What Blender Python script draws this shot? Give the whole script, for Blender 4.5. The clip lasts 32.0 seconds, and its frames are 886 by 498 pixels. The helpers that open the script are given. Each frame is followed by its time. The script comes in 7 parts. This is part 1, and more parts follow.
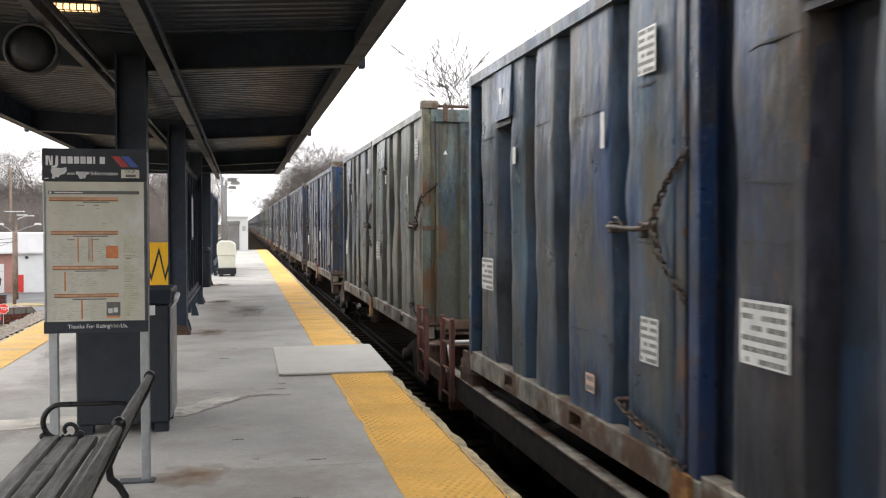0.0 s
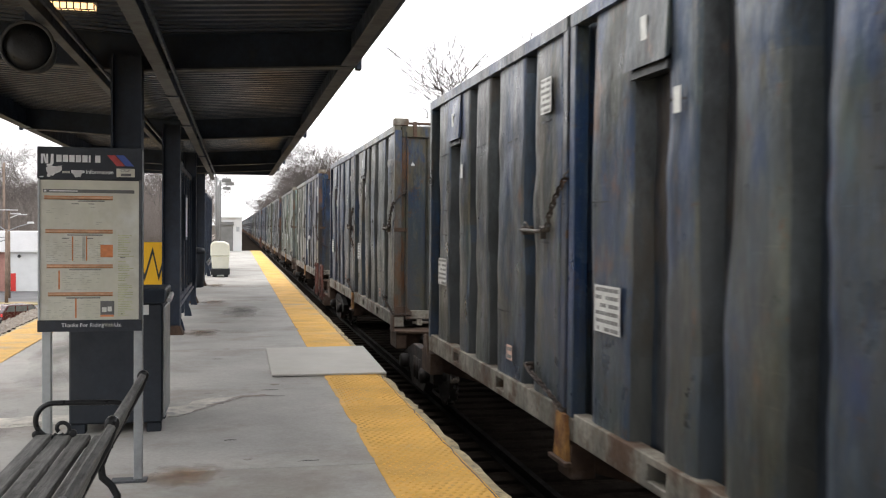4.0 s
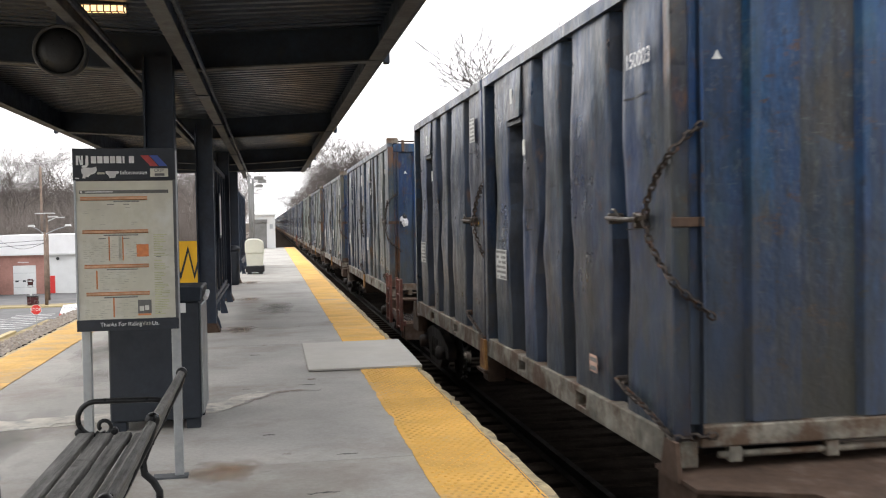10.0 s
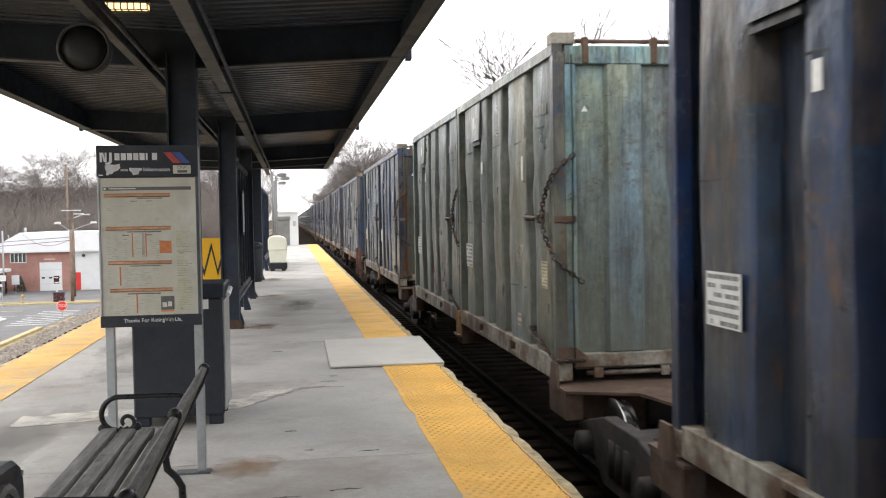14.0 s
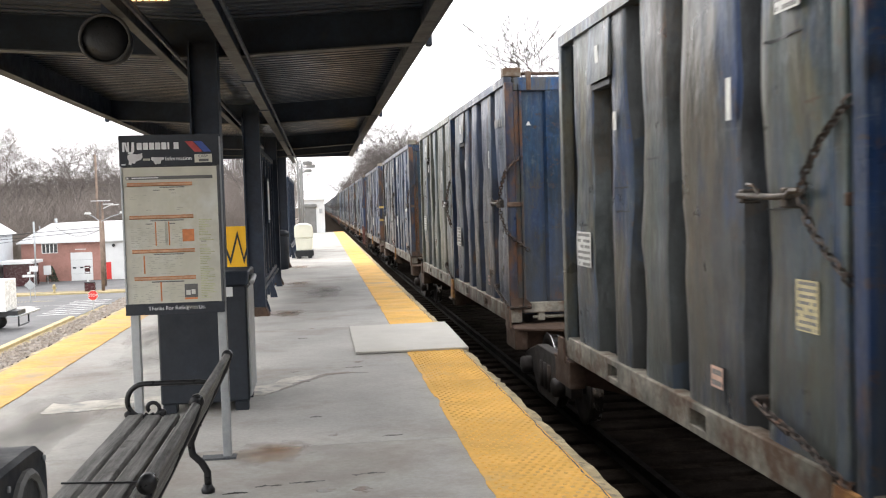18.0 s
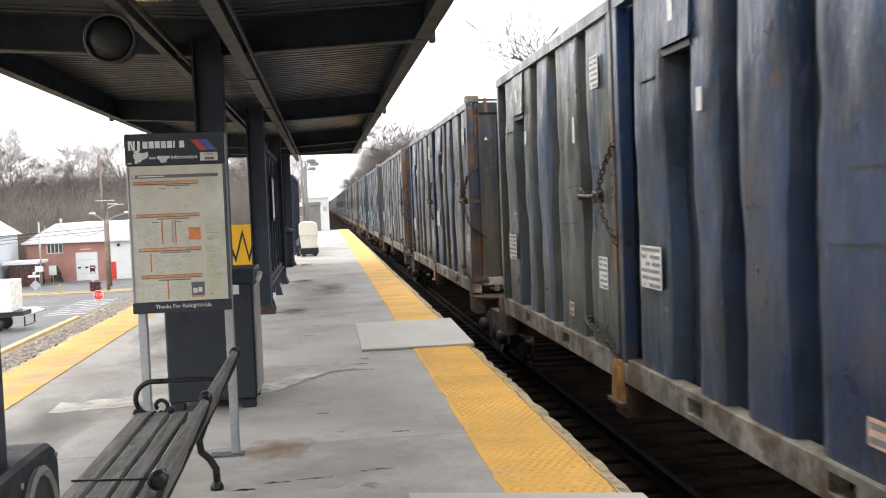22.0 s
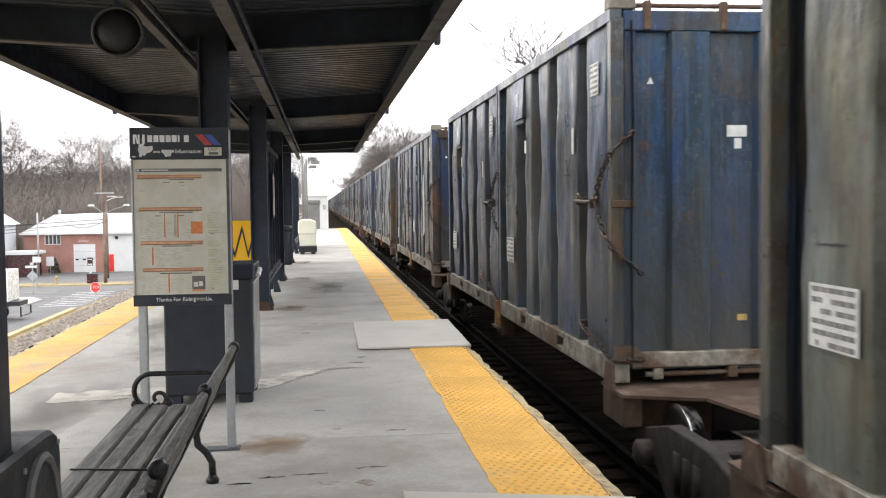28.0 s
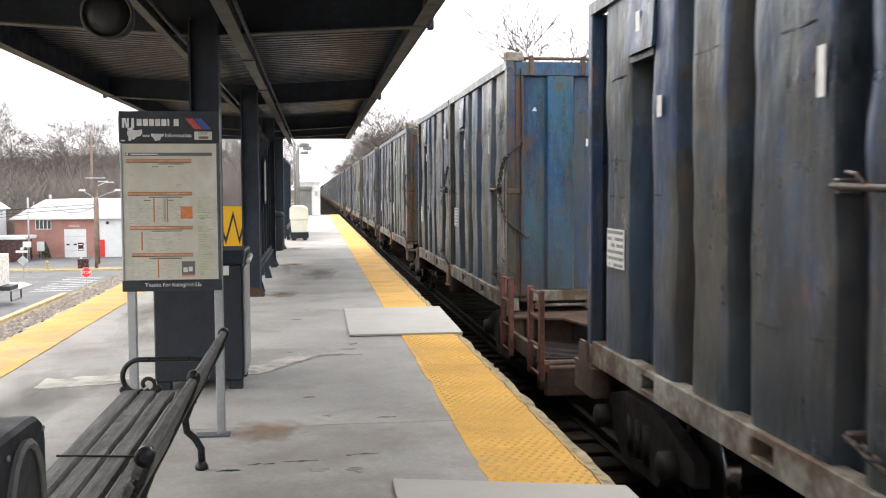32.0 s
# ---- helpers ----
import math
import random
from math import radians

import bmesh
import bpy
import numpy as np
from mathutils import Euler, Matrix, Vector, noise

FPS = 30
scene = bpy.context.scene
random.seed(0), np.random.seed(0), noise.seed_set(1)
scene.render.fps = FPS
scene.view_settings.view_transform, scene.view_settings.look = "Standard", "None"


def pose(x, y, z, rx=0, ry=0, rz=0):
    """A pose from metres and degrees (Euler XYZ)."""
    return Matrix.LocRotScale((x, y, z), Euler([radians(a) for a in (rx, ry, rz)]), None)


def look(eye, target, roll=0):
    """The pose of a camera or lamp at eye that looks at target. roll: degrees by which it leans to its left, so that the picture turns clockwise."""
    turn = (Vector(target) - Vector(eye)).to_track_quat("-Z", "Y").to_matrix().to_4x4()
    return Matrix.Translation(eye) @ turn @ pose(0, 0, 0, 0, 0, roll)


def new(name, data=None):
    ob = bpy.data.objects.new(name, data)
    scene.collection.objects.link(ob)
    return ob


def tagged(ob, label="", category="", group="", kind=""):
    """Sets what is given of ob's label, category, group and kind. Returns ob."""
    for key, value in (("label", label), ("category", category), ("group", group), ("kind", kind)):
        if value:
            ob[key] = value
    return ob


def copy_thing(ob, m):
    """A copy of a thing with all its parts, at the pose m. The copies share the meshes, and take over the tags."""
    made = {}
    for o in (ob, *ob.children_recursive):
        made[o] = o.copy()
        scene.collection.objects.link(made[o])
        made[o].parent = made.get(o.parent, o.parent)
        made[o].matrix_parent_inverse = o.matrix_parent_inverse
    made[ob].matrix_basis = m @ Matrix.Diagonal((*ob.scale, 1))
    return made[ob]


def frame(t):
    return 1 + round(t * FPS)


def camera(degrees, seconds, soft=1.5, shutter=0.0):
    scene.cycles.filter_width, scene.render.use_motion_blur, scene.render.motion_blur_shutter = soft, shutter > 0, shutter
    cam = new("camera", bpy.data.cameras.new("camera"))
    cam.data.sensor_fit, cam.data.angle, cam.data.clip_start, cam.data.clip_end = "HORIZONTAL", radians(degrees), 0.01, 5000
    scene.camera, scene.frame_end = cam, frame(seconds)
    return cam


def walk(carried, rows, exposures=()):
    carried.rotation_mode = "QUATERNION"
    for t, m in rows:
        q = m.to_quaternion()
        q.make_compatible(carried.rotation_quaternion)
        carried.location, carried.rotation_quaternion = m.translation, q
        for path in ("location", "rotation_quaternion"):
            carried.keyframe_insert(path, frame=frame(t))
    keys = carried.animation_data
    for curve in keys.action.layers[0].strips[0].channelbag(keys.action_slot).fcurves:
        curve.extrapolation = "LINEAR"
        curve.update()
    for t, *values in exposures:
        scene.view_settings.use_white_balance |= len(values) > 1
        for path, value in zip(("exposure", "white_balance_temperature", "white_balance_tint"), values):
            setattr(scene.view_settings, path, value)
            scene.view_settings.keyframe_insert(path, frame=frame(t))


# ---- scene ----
cam = camera(48.33, 32.0, soft=1.15, shutter=0.1)
PATH = [
    (0, (-0.005, -0.003, 1.5), (0.394, 1.956, 1.45), -0.1),
    (0.5, (-0.005, -0.011, 1.498), (0.386, 1.95, 1.451), 0.1),
    (1, (-0.008, -0.013, 1.504), (0.384, 1.948, 1.463), 0.1),
    (1.5, (-0.01, -0.012, 1.499), (0.394, 1.947, 1.455), 0.2),
    (2, (-0.016, -0.006, 1.498), (0.4, 1.95, 1.456), 0.3),
    (2.5, (-0.018, -0.009, 1.5), (0.399, 1.947, 1.461), 0.4),
    (3, (-0.015, -0.044, 1.502), (0.389, 1.915, 1.466), 0.5),
    (3.5, (-0.019, -0.006, 1.498), (0.393, 1.951, 1.459), 0.6),
    (5.5, (0.023, -0.025, 1.495), (0.426, 1.933, 1.442), -0.1),
    (6, (0.016, -0.011, 1.496), (0.422, 1.947, 1.45), -0.3),
    (6.5, (0.016, -0.035, 1.5), (0.406, 1.926, 1.453), -0.4),
    (7, (0.011, -0.017, 1.498), (0.407, 1.943, 1.452), -0.1),
    (7.5, (0.008, -0.003, 1.492), (0.397, 1.958, 1.444), -0.1),
    (8, (0.008, -0.009, 1.495), (0.4, 1.951, 1.443), -0.1),
    (8.5, (0.005, 0.028, 1.49), (0.43, 1.981, 1.435), -0.2),
    (9, (-0.005, 0.019, 1.49), (0.378, 1.981, 1.428), -0.9),
    (9.5, (-0.015, 0.02, 1.492), (0.35, 1.986, 1.434), -1.0),
    (10, (-0.011, -0.007, 1.49), (0.335, 1.962, 1.431), -1.0),
    (10.5, (-0.012, -0.017, 1.491), (0.317, 1.955, 1.434), -0.8),
    (11, (-0.01, -0.036, 1.495), (0.311, 1.937, 1.442), -1.0),
    (11.5, (-0.012, -0.03, 1.494), (0.314, 1.943, 1.444), -0.6),
    (12, (-0.011, -0.036, 1.495), (0.312, 1.937, 1.446), -0.5),
    (12.5, (-0.013, -0.018, 1.492), (0.317, 1.954, 1.441), -0.6),
    (13, (-0.008, -0.014, 1.487), (0.327, 1.957, 1.434), -0.5),
    (13.5, (-0.009, 0.012, 1.486), (0.318, 1.984, 1.425), -1.0),
    (14, (-0.004, 0.004, 1.487), (0.297, 1.981, 1.423), -1.0),
    (14.5, (0.001, -0.01, 1.485), (0.286, 1.969, 1.415), -1.2),
    (15, (0.005, -0.012, 1.483), (0.278, 1.968, 1.405), -1.4),
    (15.5, (0.006, -0.014, 1.483), (0.26, 1.968, 1.411), -1.4),
    (17.5, (0.029, -0.02, 1.485), (0.269, 1.963, 1.396), -1.9),
    (18, (0.032, -0.011, 1.482), (0.278, 1.972, 1.391), -1.7),
    (18.5, (0.032, -0.004, 1.483), (0.273, 1.979, 1.385), -1.9),
    (19, (0.029, -0.003, 1.481), (0.267, 1.98, 1.381), -1.8),
    (19.5, (0.033, -0.022, 1.479), (0.269, 1.961, 1.372), -1.9),
    (20, (0.028, -0.001, 1.481), (0.275, 1.981, 1.377), -1.9),
    (20.5, (0.033, 0.013, 1.476), (0.293, 1.993, 1.372), -2.0),
    (21, (0.029, -0.006, 1.479), (0.276, 1.976, 1.374), -2.1),
    (21.5, (0.02, -0.006, 1.479), (0.261, 1.977, 1.378), -1.9),
    (22, (0.022, -0.02, 1.477), (0.259, 1.963, 1.38), -2.2),
    (22.5, (0.021, -0.05, 1.481), (0.254, 1.934, 1.381), -2.0),
    (23, (0.019, -0.037, 1.479), (0.258, 1.946, 1.387), -2.1),
    (23.5, (0.018, -0.04, 1.48), (0.263, 1.943, 1.396), -1.3),
    (24, (0.013, -0.033, 1.477), (0.252, 1.95, 1.394), -1.0),
    (24.5, (0.014, -0.05, 1.478), (0.256, 1.933, 1.393), -1.0),
    (25, (0.013, -0.054, 1.48), (0.251, 1.93, 1.388), -1.1),
    (25.5, (0.003, -0.036, 1.475), (0.234, 1.948, 1.383), -1.0),
    (26, (0.0, -0.049, 1.479), (0.223, 1.936, 1.385), -0.7),
    (26.5, (0.001, -0.044, 1.476), (0.232, 1.941, 1.383), -0.7),
    (28.5, (0.005, -0.057, 1.475), (0.248, 1.926, 1.38), -0.6),
    (29, (0.003, -0.042, 1.474), (0.246, 1.941, 1.377), -0.5),
    (29.5, (0.001, -0.043, 1.471), (0.24, 1.941, 1.372), -0.4),
    (30, (0.003, -0.03, 1.471), (0.239, 1.953, 1.366), -0.4),
    (30.5, (0.007, -0.04, 1.472), (0.247, 1.943, 1.362), -0.5),
    (31, (0.011, -0.036, 1.473), (0.262, 1.945, 1.36), -0.6),
    (31.5, (0.013, -0.027, 1.472), (0.267, 1.954, 1.356), -0.5),
    (32, (0.01, -0.018, 1.47), (0.267, 1.962, 1.35), -0.3),
]
walk(cam, [(t, look(e, g, r)) for t, e, g, r in PATH], [(0, 0.97), (6, 0.8), (10, 0.85), (13, 0.95), (15, 1.1), (19, 1.27), (23, 1.22), (26, 1.17), (32, 1.27)])

# ---- light: a bright overcast sky ----
world = bpy.data.worlds.new("overcast")
scene.world = world
world.use_nodes = True
wn, wl = world.node_tree.nodes, world.node_tree.links
sky = wn.new("ShaderNodeTexSky")
sky.sky_type, sky.sun_disc = "NISHITA", False
sky.sun_elevation, sky.sun_rotation = radians(48), radians(-31)
sky.dust_density, sky.air_density = 6.0, 1.0
veil = wn.new("ShaderNodeMix")
veil.data_type = "RGBA"
veil.inputs["Factor"].default_value = 0.86
veil.inputs["B"].default_value = (11.25, 11.15, 11.35, 1)
wl.new(sky.outputs["Color"], veil.inputs["A"])
back = wn["Background"]
back.inputs["Strength"].default_value = 0.123
wl.new(veil.outputs["Result"], back.inputs["Color"])
sun = new("sun", bpy.data.lights.new("sun", "SUN"))
sun.data.energy, sun.data.angle, sun.data.color = 0.6, radians(50), (1.0, 0.97, 0.93)
sun.matrix_world = look((-15, 25, 32.4), (0, 0, 0))
scene.view_settings.exposure = 0.0

# ---- measures ----
EDGE, LEFT_EDGE = 1.5, -3.11          # platform edges
RAIL_TOP = -1.22
TRAIN_X = 2.74 + 1.22                 # track centre
BED = -1.42                           # trackbed
STREET = -7.016
LENGTH, WIDTH, HEIGHT = 6.06, 2.44, 3.57
DECK = -0.28                          # underside of the containers


SLACK = {0: -0.16, 23: -0.2, 24: -0.3}      # play in the couplings


def unit_at(k):
    return 15.2 + 15.4 * (k % 5) + 78.0 * (k // 5) + (0.9 if k < 0 else 0.0) + SLACK.get(k, 0.0)


def travelled(t):
    return 14.91 * t - 0.00763 * t * t


# ---- materials ----
def mat(name, base, rough=0.6, metal=0.0, var=0.25, scale=2.0, fine=30.0, bump=0.15, spot=None, spot_at=(0.6, 0.7),
        spot_scale=1.5, streak=None, streak_at=(0.52, 0.75), painted=False, rust=False, emit=0.0, spec=0.4, stretch=(1, 1, 1), tagged_paint=None, grime=0.38, faded=True):
    m = bpy.data.materials.new(name)
    m.use_nodes = True
    n, l = m.node_tree.nodes, m.node_tree.links
    b = n["Principled BSDF"]
    tc = n.new("ShaderNodeTexCoord")
    info = n.new("ShaderNodeObjectInfo")
    off = n.new("ShaderNodeVectorMath")
    off.operation = "MULTIPLY_ADD"
    comb = n.new("ShaderNodeCombineXYZ")
    for i in range(3):
        l.new(info.outputs["Random"], comb.inputs[i])
    off.inputs[1].default_value = (37, 19, 53)
    l.new(comb.outputs[0], off.inputs[0])
    l.new(tc.outputs["Object"], off.inputs[2])

    def noise_tex(sc, detail=5, st=(1, 1, 1), rough_=0.6):
        mp = n.new("ShaderNodeMapping")
        mp.inputs["Scale"].default_value = st
        l.new(off.outputs[0], mp.inputs[0])
        t = n.new("ShaderNodeTexNoise")
        t.inputs["Scale"].default_value, t.inputs["Detail"].default_value, t.inputs["Roughness"].default_value = sc, detail, rough_
        l.new(mp.outputs[0], t.inputs["Vector"])
        return t.outputs["Fac"]

    def ramp(fac, a, c, lo=0.0, hi=1.0):
        r = n.new("ShaderNodeMapRange")
        r.inputs[1].default_value, r.inputs[2].default_value, r.inputs[3].default_value, r.inputs[4].default_value = a, c, lo, hi
        l.new(fac, r.inputs[0])
        return r.outputs[0]

    def mix(fac, a, c, kind="MIX"):
        x = n.new("ShaderNodeMix")
        x.data_type, x.blend_type = "RGBA", kind
        if hasattr(fac, "is_linked"):
            l.new(fac, x.inputs["Factor"])
        else:
            x.inputs["Factor"].default_value = fac
        for key, v in (("A", a), ("B", c)):
            if hasattr(v, "is_linked"):
                l.new(v, x.inputs[key])
            else:
                x.inputs[key].default_value = (*v[:3], 1)
        return x.outputs["Result"]

    col = info.outputs["Color"] if painted else mix(0.0, base, base)
    big = ramp(noise_tex(scale, 4, stretch), 0.3, 0.7, 1 - var, 1 + var)
    grey = n.new("ShaderNodeCombineColor")
    for i in range(3):
        l.new(big, grey.inputs[i])
    col = mix(1.0, col, grey.outputs[0], "MULTIPLY")
    small = ramp(noise_tex(fine, 3, stretch), 0.3, 0.7, 1 - var * 0.45, 1 + var * 0.45)
    grey2 = n.new("ShaderNodeCombineColor")
    for i in range(3):
        l.new(small, grey2.inputs[i])
    col = mix(1.0, col, grey2.outputs[0], "MULTIPLY")
    if streak:
        col = mix(ramp(noise_tex(1.0, 6, (4.5, 4.5, 0.35)), *streak_at, 0.0, 0.75), col, streak)
    if painted:
        blotch = ramp(noise_tex(2.4, 10, (1.2, 1.2, 0.42), 0.78), 0.34, 0.66, 0.3, 1.75)
        grey3 = n.new("ShaderNodeCombineColor")
        for i in range(3):
            l.new(blotch, grey3.inputs[i])
        col = mix(1.0, col, grey3.outputs[0], "MULTIPLY")
        hue = n.new("ShaderNodeSeparateColor")
        l.new(info.outputs["Color"], hue.inputs[0])

        def times(u, v):
            m_ = n.new("ShaderNodeMath")
            m_.operation = "MULTIPLY"
            l.new(u, m_.inputs[0])
            l.new(v, m_.inputs[1])
            return m_.outputs[0]

        # pale coats were never repainted; the darkest ones hide their dirt
        repainted = ramp(hue.outputs[1], 0.056, 0.068, 1.0, 0.1)
        shows = ramp(hue.outputs[1], 0.008, 0.035, 0.25, 1.0)

        def film(c, share=0.62):
            return mix(share, c, mix(1.0, info.outputs["Color"], (1.7, 1.7, 1.65), "MULTIPLY"))

        # square-edged plates of repair paint, brown primer or a fresher blue
        mp = n.new("ShaderNodeMapping")
        mp.inputs["Scale"].default_value = (0.3, 1.15, 0.75)
        l.new(off.outputs[0], mp.inputs[0])
        cell = n.new("ShaderNodeTexVoronoi")
        cell.distance = "CHEBYCHEV"
        cell.inputs["Scale"].default_value, cell.inputs["Randomness"].default_value = 1.0, 0.8
        l.new(mp.outputs[0], cell.inputs["Vector"])
        pick = n.new("ShaderNodeSeparateColor")
        l.new(cell.outputs["Color"], pick.inputs[0])
        worn = ramp(noise_tex(3.0, 8, (1.4, 1.4, 0.5), 0.75), 0.42, 0.56, 0.15, 1.0)
        for lo, hi, tone, most in ((0.84, 0.85, (0.046, 0.032, 0.018), 0.75), (0.15, 0.14, (0.012, 0.042, 0.09), 0.7), (0.3, 0.29, None, 0.4)):
            col = mix(times(times(ramp(pick.outputs[0 if tone else 1], lo, hi, 0.0, most), worn), repainted), col, film(tone, 0.15) if tone else mix(1.0, info.outputs["Color"], (1.9, 1.9, 1.85), "MULTIPLY"))
    if painted and faded:
        # older blue coat, worn pale zones, brown dirt, dark runs, flakes, scratches
        col = mix(times(ramp(noise_tex(0.6, 6, (1.2, 1.2, 0.5), 0.66), 0.49, 0.54, 0.0, 0.85), repainted), col, film((0.009, 0.03, 0.08), 0.08))
        col = mix(ramp(noise_tex(0.9, 7, (2.0, 2.0, 0.35), 0.7), 0.53, 0.63, 0.0, 0.7), col, mix(1.0, info.outputs["Color"], (2.2, 2.2, 2.05), "MULTIPLY"))
        col = mix(times(ramp(noise_tex(0.75, 8, (1.8, 1.8, 0.45), 0.74), 0.53, 0.59, 0.0, 0.8), shows), col, film((0.075, 0.06, 0.032), 0.15))
        col = mix(ramp(noise_tex(1.0, 5, (6, 6, 0.3), 0.65), 0.55, 0.68, 0.0, 0.65), col, (0.01, 0.01, 0.011))
        col = mix(ramp(noise_tex(2.2, 9, (3.0, 3.0, 1.2), 0.85), 0.575, 0.6, 0.0, 0.3), col, film((0.18, 0.18, 0.175), 0.3))
        col = mix(ramp(noise_tex(2.6, 9, (1.0, 2.0, 1.6), 0.85), 0.565, 0.61, 0.0, 0.7), col, (0.08, 0.036, 0.016))
        col = mix(ramp(noise_tex(1.0, 5, (2.5, 2.5, 30), 0.6), 0.69, 0.71, 0.0, 0.25), col, (0.13, 0.135, 0.135))
        # chips, pale and dark, a finger wide
        col = mix(ramp(noise_tex(9.0, 8, (1.0, 1.0, 0.7), 0.8), 0.59, 0.62, 0.0, 0.35), col, film((0.14, 0.14, 0.13), 0.3))
        # scrapes along the side, some down to rust, and thin drips
        col = mix(ramp(noise_tex(3.0, 7, (2.0, 0.5, 9.0), 0.7), 0.62, 0.66, 0.0, 0.35), col, film((0.14, 0.14, 0.13), 0.3))
        col = mix(ramp(noise_tex(2.2, 8, (2.4, 0.7, 4.0), 0.78), 0.61, 0.65, 0.0, 0.75), col, (0.05, 0.026, 0.013))
        col = mix(ramp(noise_tex(1.7, 7, (12, 12, 0.4), 0.7), 0.57, 0.66, 0.0, 0.6), col, film((0.012, 0.012, 0.012), 0.1))
        col = mix(ramp(noise_tex(7.0, 8, (1.0, 1.0, 0.6), 0.8), 0.41, 0.38, 0.0, 0.45), col, (0.009, 0.01, 0.012))
        # the colour itself has weathered unevenly, towards blue and towards olive
        for size, lo, hi, tone in ((0.8, 0.44, 0.6, (0.66, 0.98, 1.42)), (1.1, 0.47, 0.64, (1.22, 1.1, 0.68))):
            wash = mix(ramp(noise_tex(size, 6, (1.5, 1.5, 0.4), 0.66), lo, hi, 0.0, 0.85), (1, 1, 1), tone)
            col = mix(1.0, col, wash, "MULTIPLY")
        # pale runs of washed-down dirt
        col = mix(ramp(noise_tex(1.0, 7, (9, 9, 0.28), 0.62), 0.54, 0.7, 0.0, 0.45), col, film((0.1, 0.096, 0.08), 0.45))
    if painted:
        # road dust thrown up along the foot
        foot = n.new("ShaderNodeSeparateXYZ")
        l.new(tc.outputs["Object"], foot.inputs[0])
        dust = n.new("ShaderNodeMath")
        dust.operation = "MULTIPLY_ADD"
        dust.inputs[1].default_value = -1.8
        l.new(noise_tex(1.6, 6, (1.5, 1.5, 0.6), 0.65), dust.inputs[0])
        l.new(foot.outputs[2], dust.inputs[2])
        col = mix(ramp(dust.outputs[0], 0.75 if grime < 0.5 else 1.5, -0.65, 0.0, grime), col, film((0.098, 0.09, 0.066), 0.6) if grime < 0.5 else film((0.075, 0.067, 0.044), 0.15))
        if tagged_paint:
            vor = n.new("ShaderNodeTexVoronoi")
            vor.inputs["Scale"].default_value = 1.5
            mp = n.new("ShaderNodeMapping")
            mp.inputs["Scale"].default_value = (1, 1.3, 0.8)
            l.new(tc.outputs["Object"], mp.inputs[0])
            l.new(mp.outputs[0], vor.inputs["Vector"])
            sepc = n.new("ShaderNodeSeparateColor")
            l.new(vor.outputs["Color"], sepc.inputs[0])
            sepz = n.new("ShaderNodeSeparateXYZ")
            l.new(tc.outputs["Object"], sepz.inputs[0])
            mul = n.new("ShaderNodeMath")
            mul.operation = "MULTIPLY"
            l.new(ramp(sepc.outputs[0], 0.42, 0.46), mul.inputs[0])
            wob = n.new("ShaderNodeMath")
            wob.operation = "MULTIPLY_ADD"
            wob.inputs[1].default_value = 1.1
            l.new(noise_tex(1.2, 4), wob.inputs[0])
            l.new(sepz.outputs[2], wob.inputs[2])
            l.new(ramp(wob.outputs[0], 2.15, 2.1), mul.inputs[1])
            mul2 = n.new("ShaderNodeMath")
            mul2.operation = "MULTIPLY"
            l.new(mul.outputs[0], mul2.inputs[0])
            l.new(ramp(noise_tex(7, 5), 0.35, 0.5, 0.35, 0.9), mul2.inputs[1])
            col = mix(mul2.outputs[0], col, tagged_paint)
    if spot:
        col = mix(ramp(noise_tex(spot_scale, 7, (1, 1, 1), 0.68), *spot_at, 0.0, 0.85), col, spot)
    if rust:
        add = n.new("ShaderNodeMath")
        add.operation = "ADD"
        l.new(noise_tex(1.3, 8, (1.6, 1.6, 0.7), 0.7), add.inputs[0])
        l.new(ramp(info.outputs["Alpha"], 0, 1, -0.12, 0.22), add.inputs[1])
        col = mix(ramp(add.outputs[0], 0.62, 0.72, 0.0, 0.9), col, (0.105, 0.045, 0.015))
    l.new(col, b.inputs["Base Color"])
    b.inputs["Metallic"].default_value = metal
    b.inputs["Specular IOR Level"].default_value = spec
    if painted and faded:
        # a thin film of dust over the old paint
        b.inputs["Sheen Weight"].default_value, b.inputs["Sheen Roughness"].default_value = 0.06, 0.4
        b.inputs["Sheen Tint"].default_value = (0.9, 0.88, 0.82, 1)
    l.new(ramp(noise_tex(scale * 3, 4), 0.3, 0.7, max(rough - 0.12, 0.05), min(rough + 0.15, 1)), b.inputs["Roughness"])
    if bump:
        bm_ = n.new("ShaderNodeBump")
        bm_.inputs["Strength"].default_value, bm_.inputs["Distance"].default_value = bump, 0.02
        l.new(noise_tex(fine, 5), bm_.inputs["Height"])
        if painted:
            # shallow dents of a hand's width
            bd = n.new("ShaderNodeBump")
            bd.inputs["Strength"].default_value, bd.inputs["Distance"].default_value = 0.65, 0.05
            l.new(noise_tex(2.2, 6, (1, 1.5, 0.6), 0.6), bd.inputs["Height"])
            l.new(bd.outputs[0], bm_.inputs["Normal"])
        l.new(bm_.outputs[0], b.inputs["Normal"])
    if emit:
        b.inputs["Emission Color"].default_value, b.inputs["Emission Strength"].default_value = (*base, 1), emit
    return m


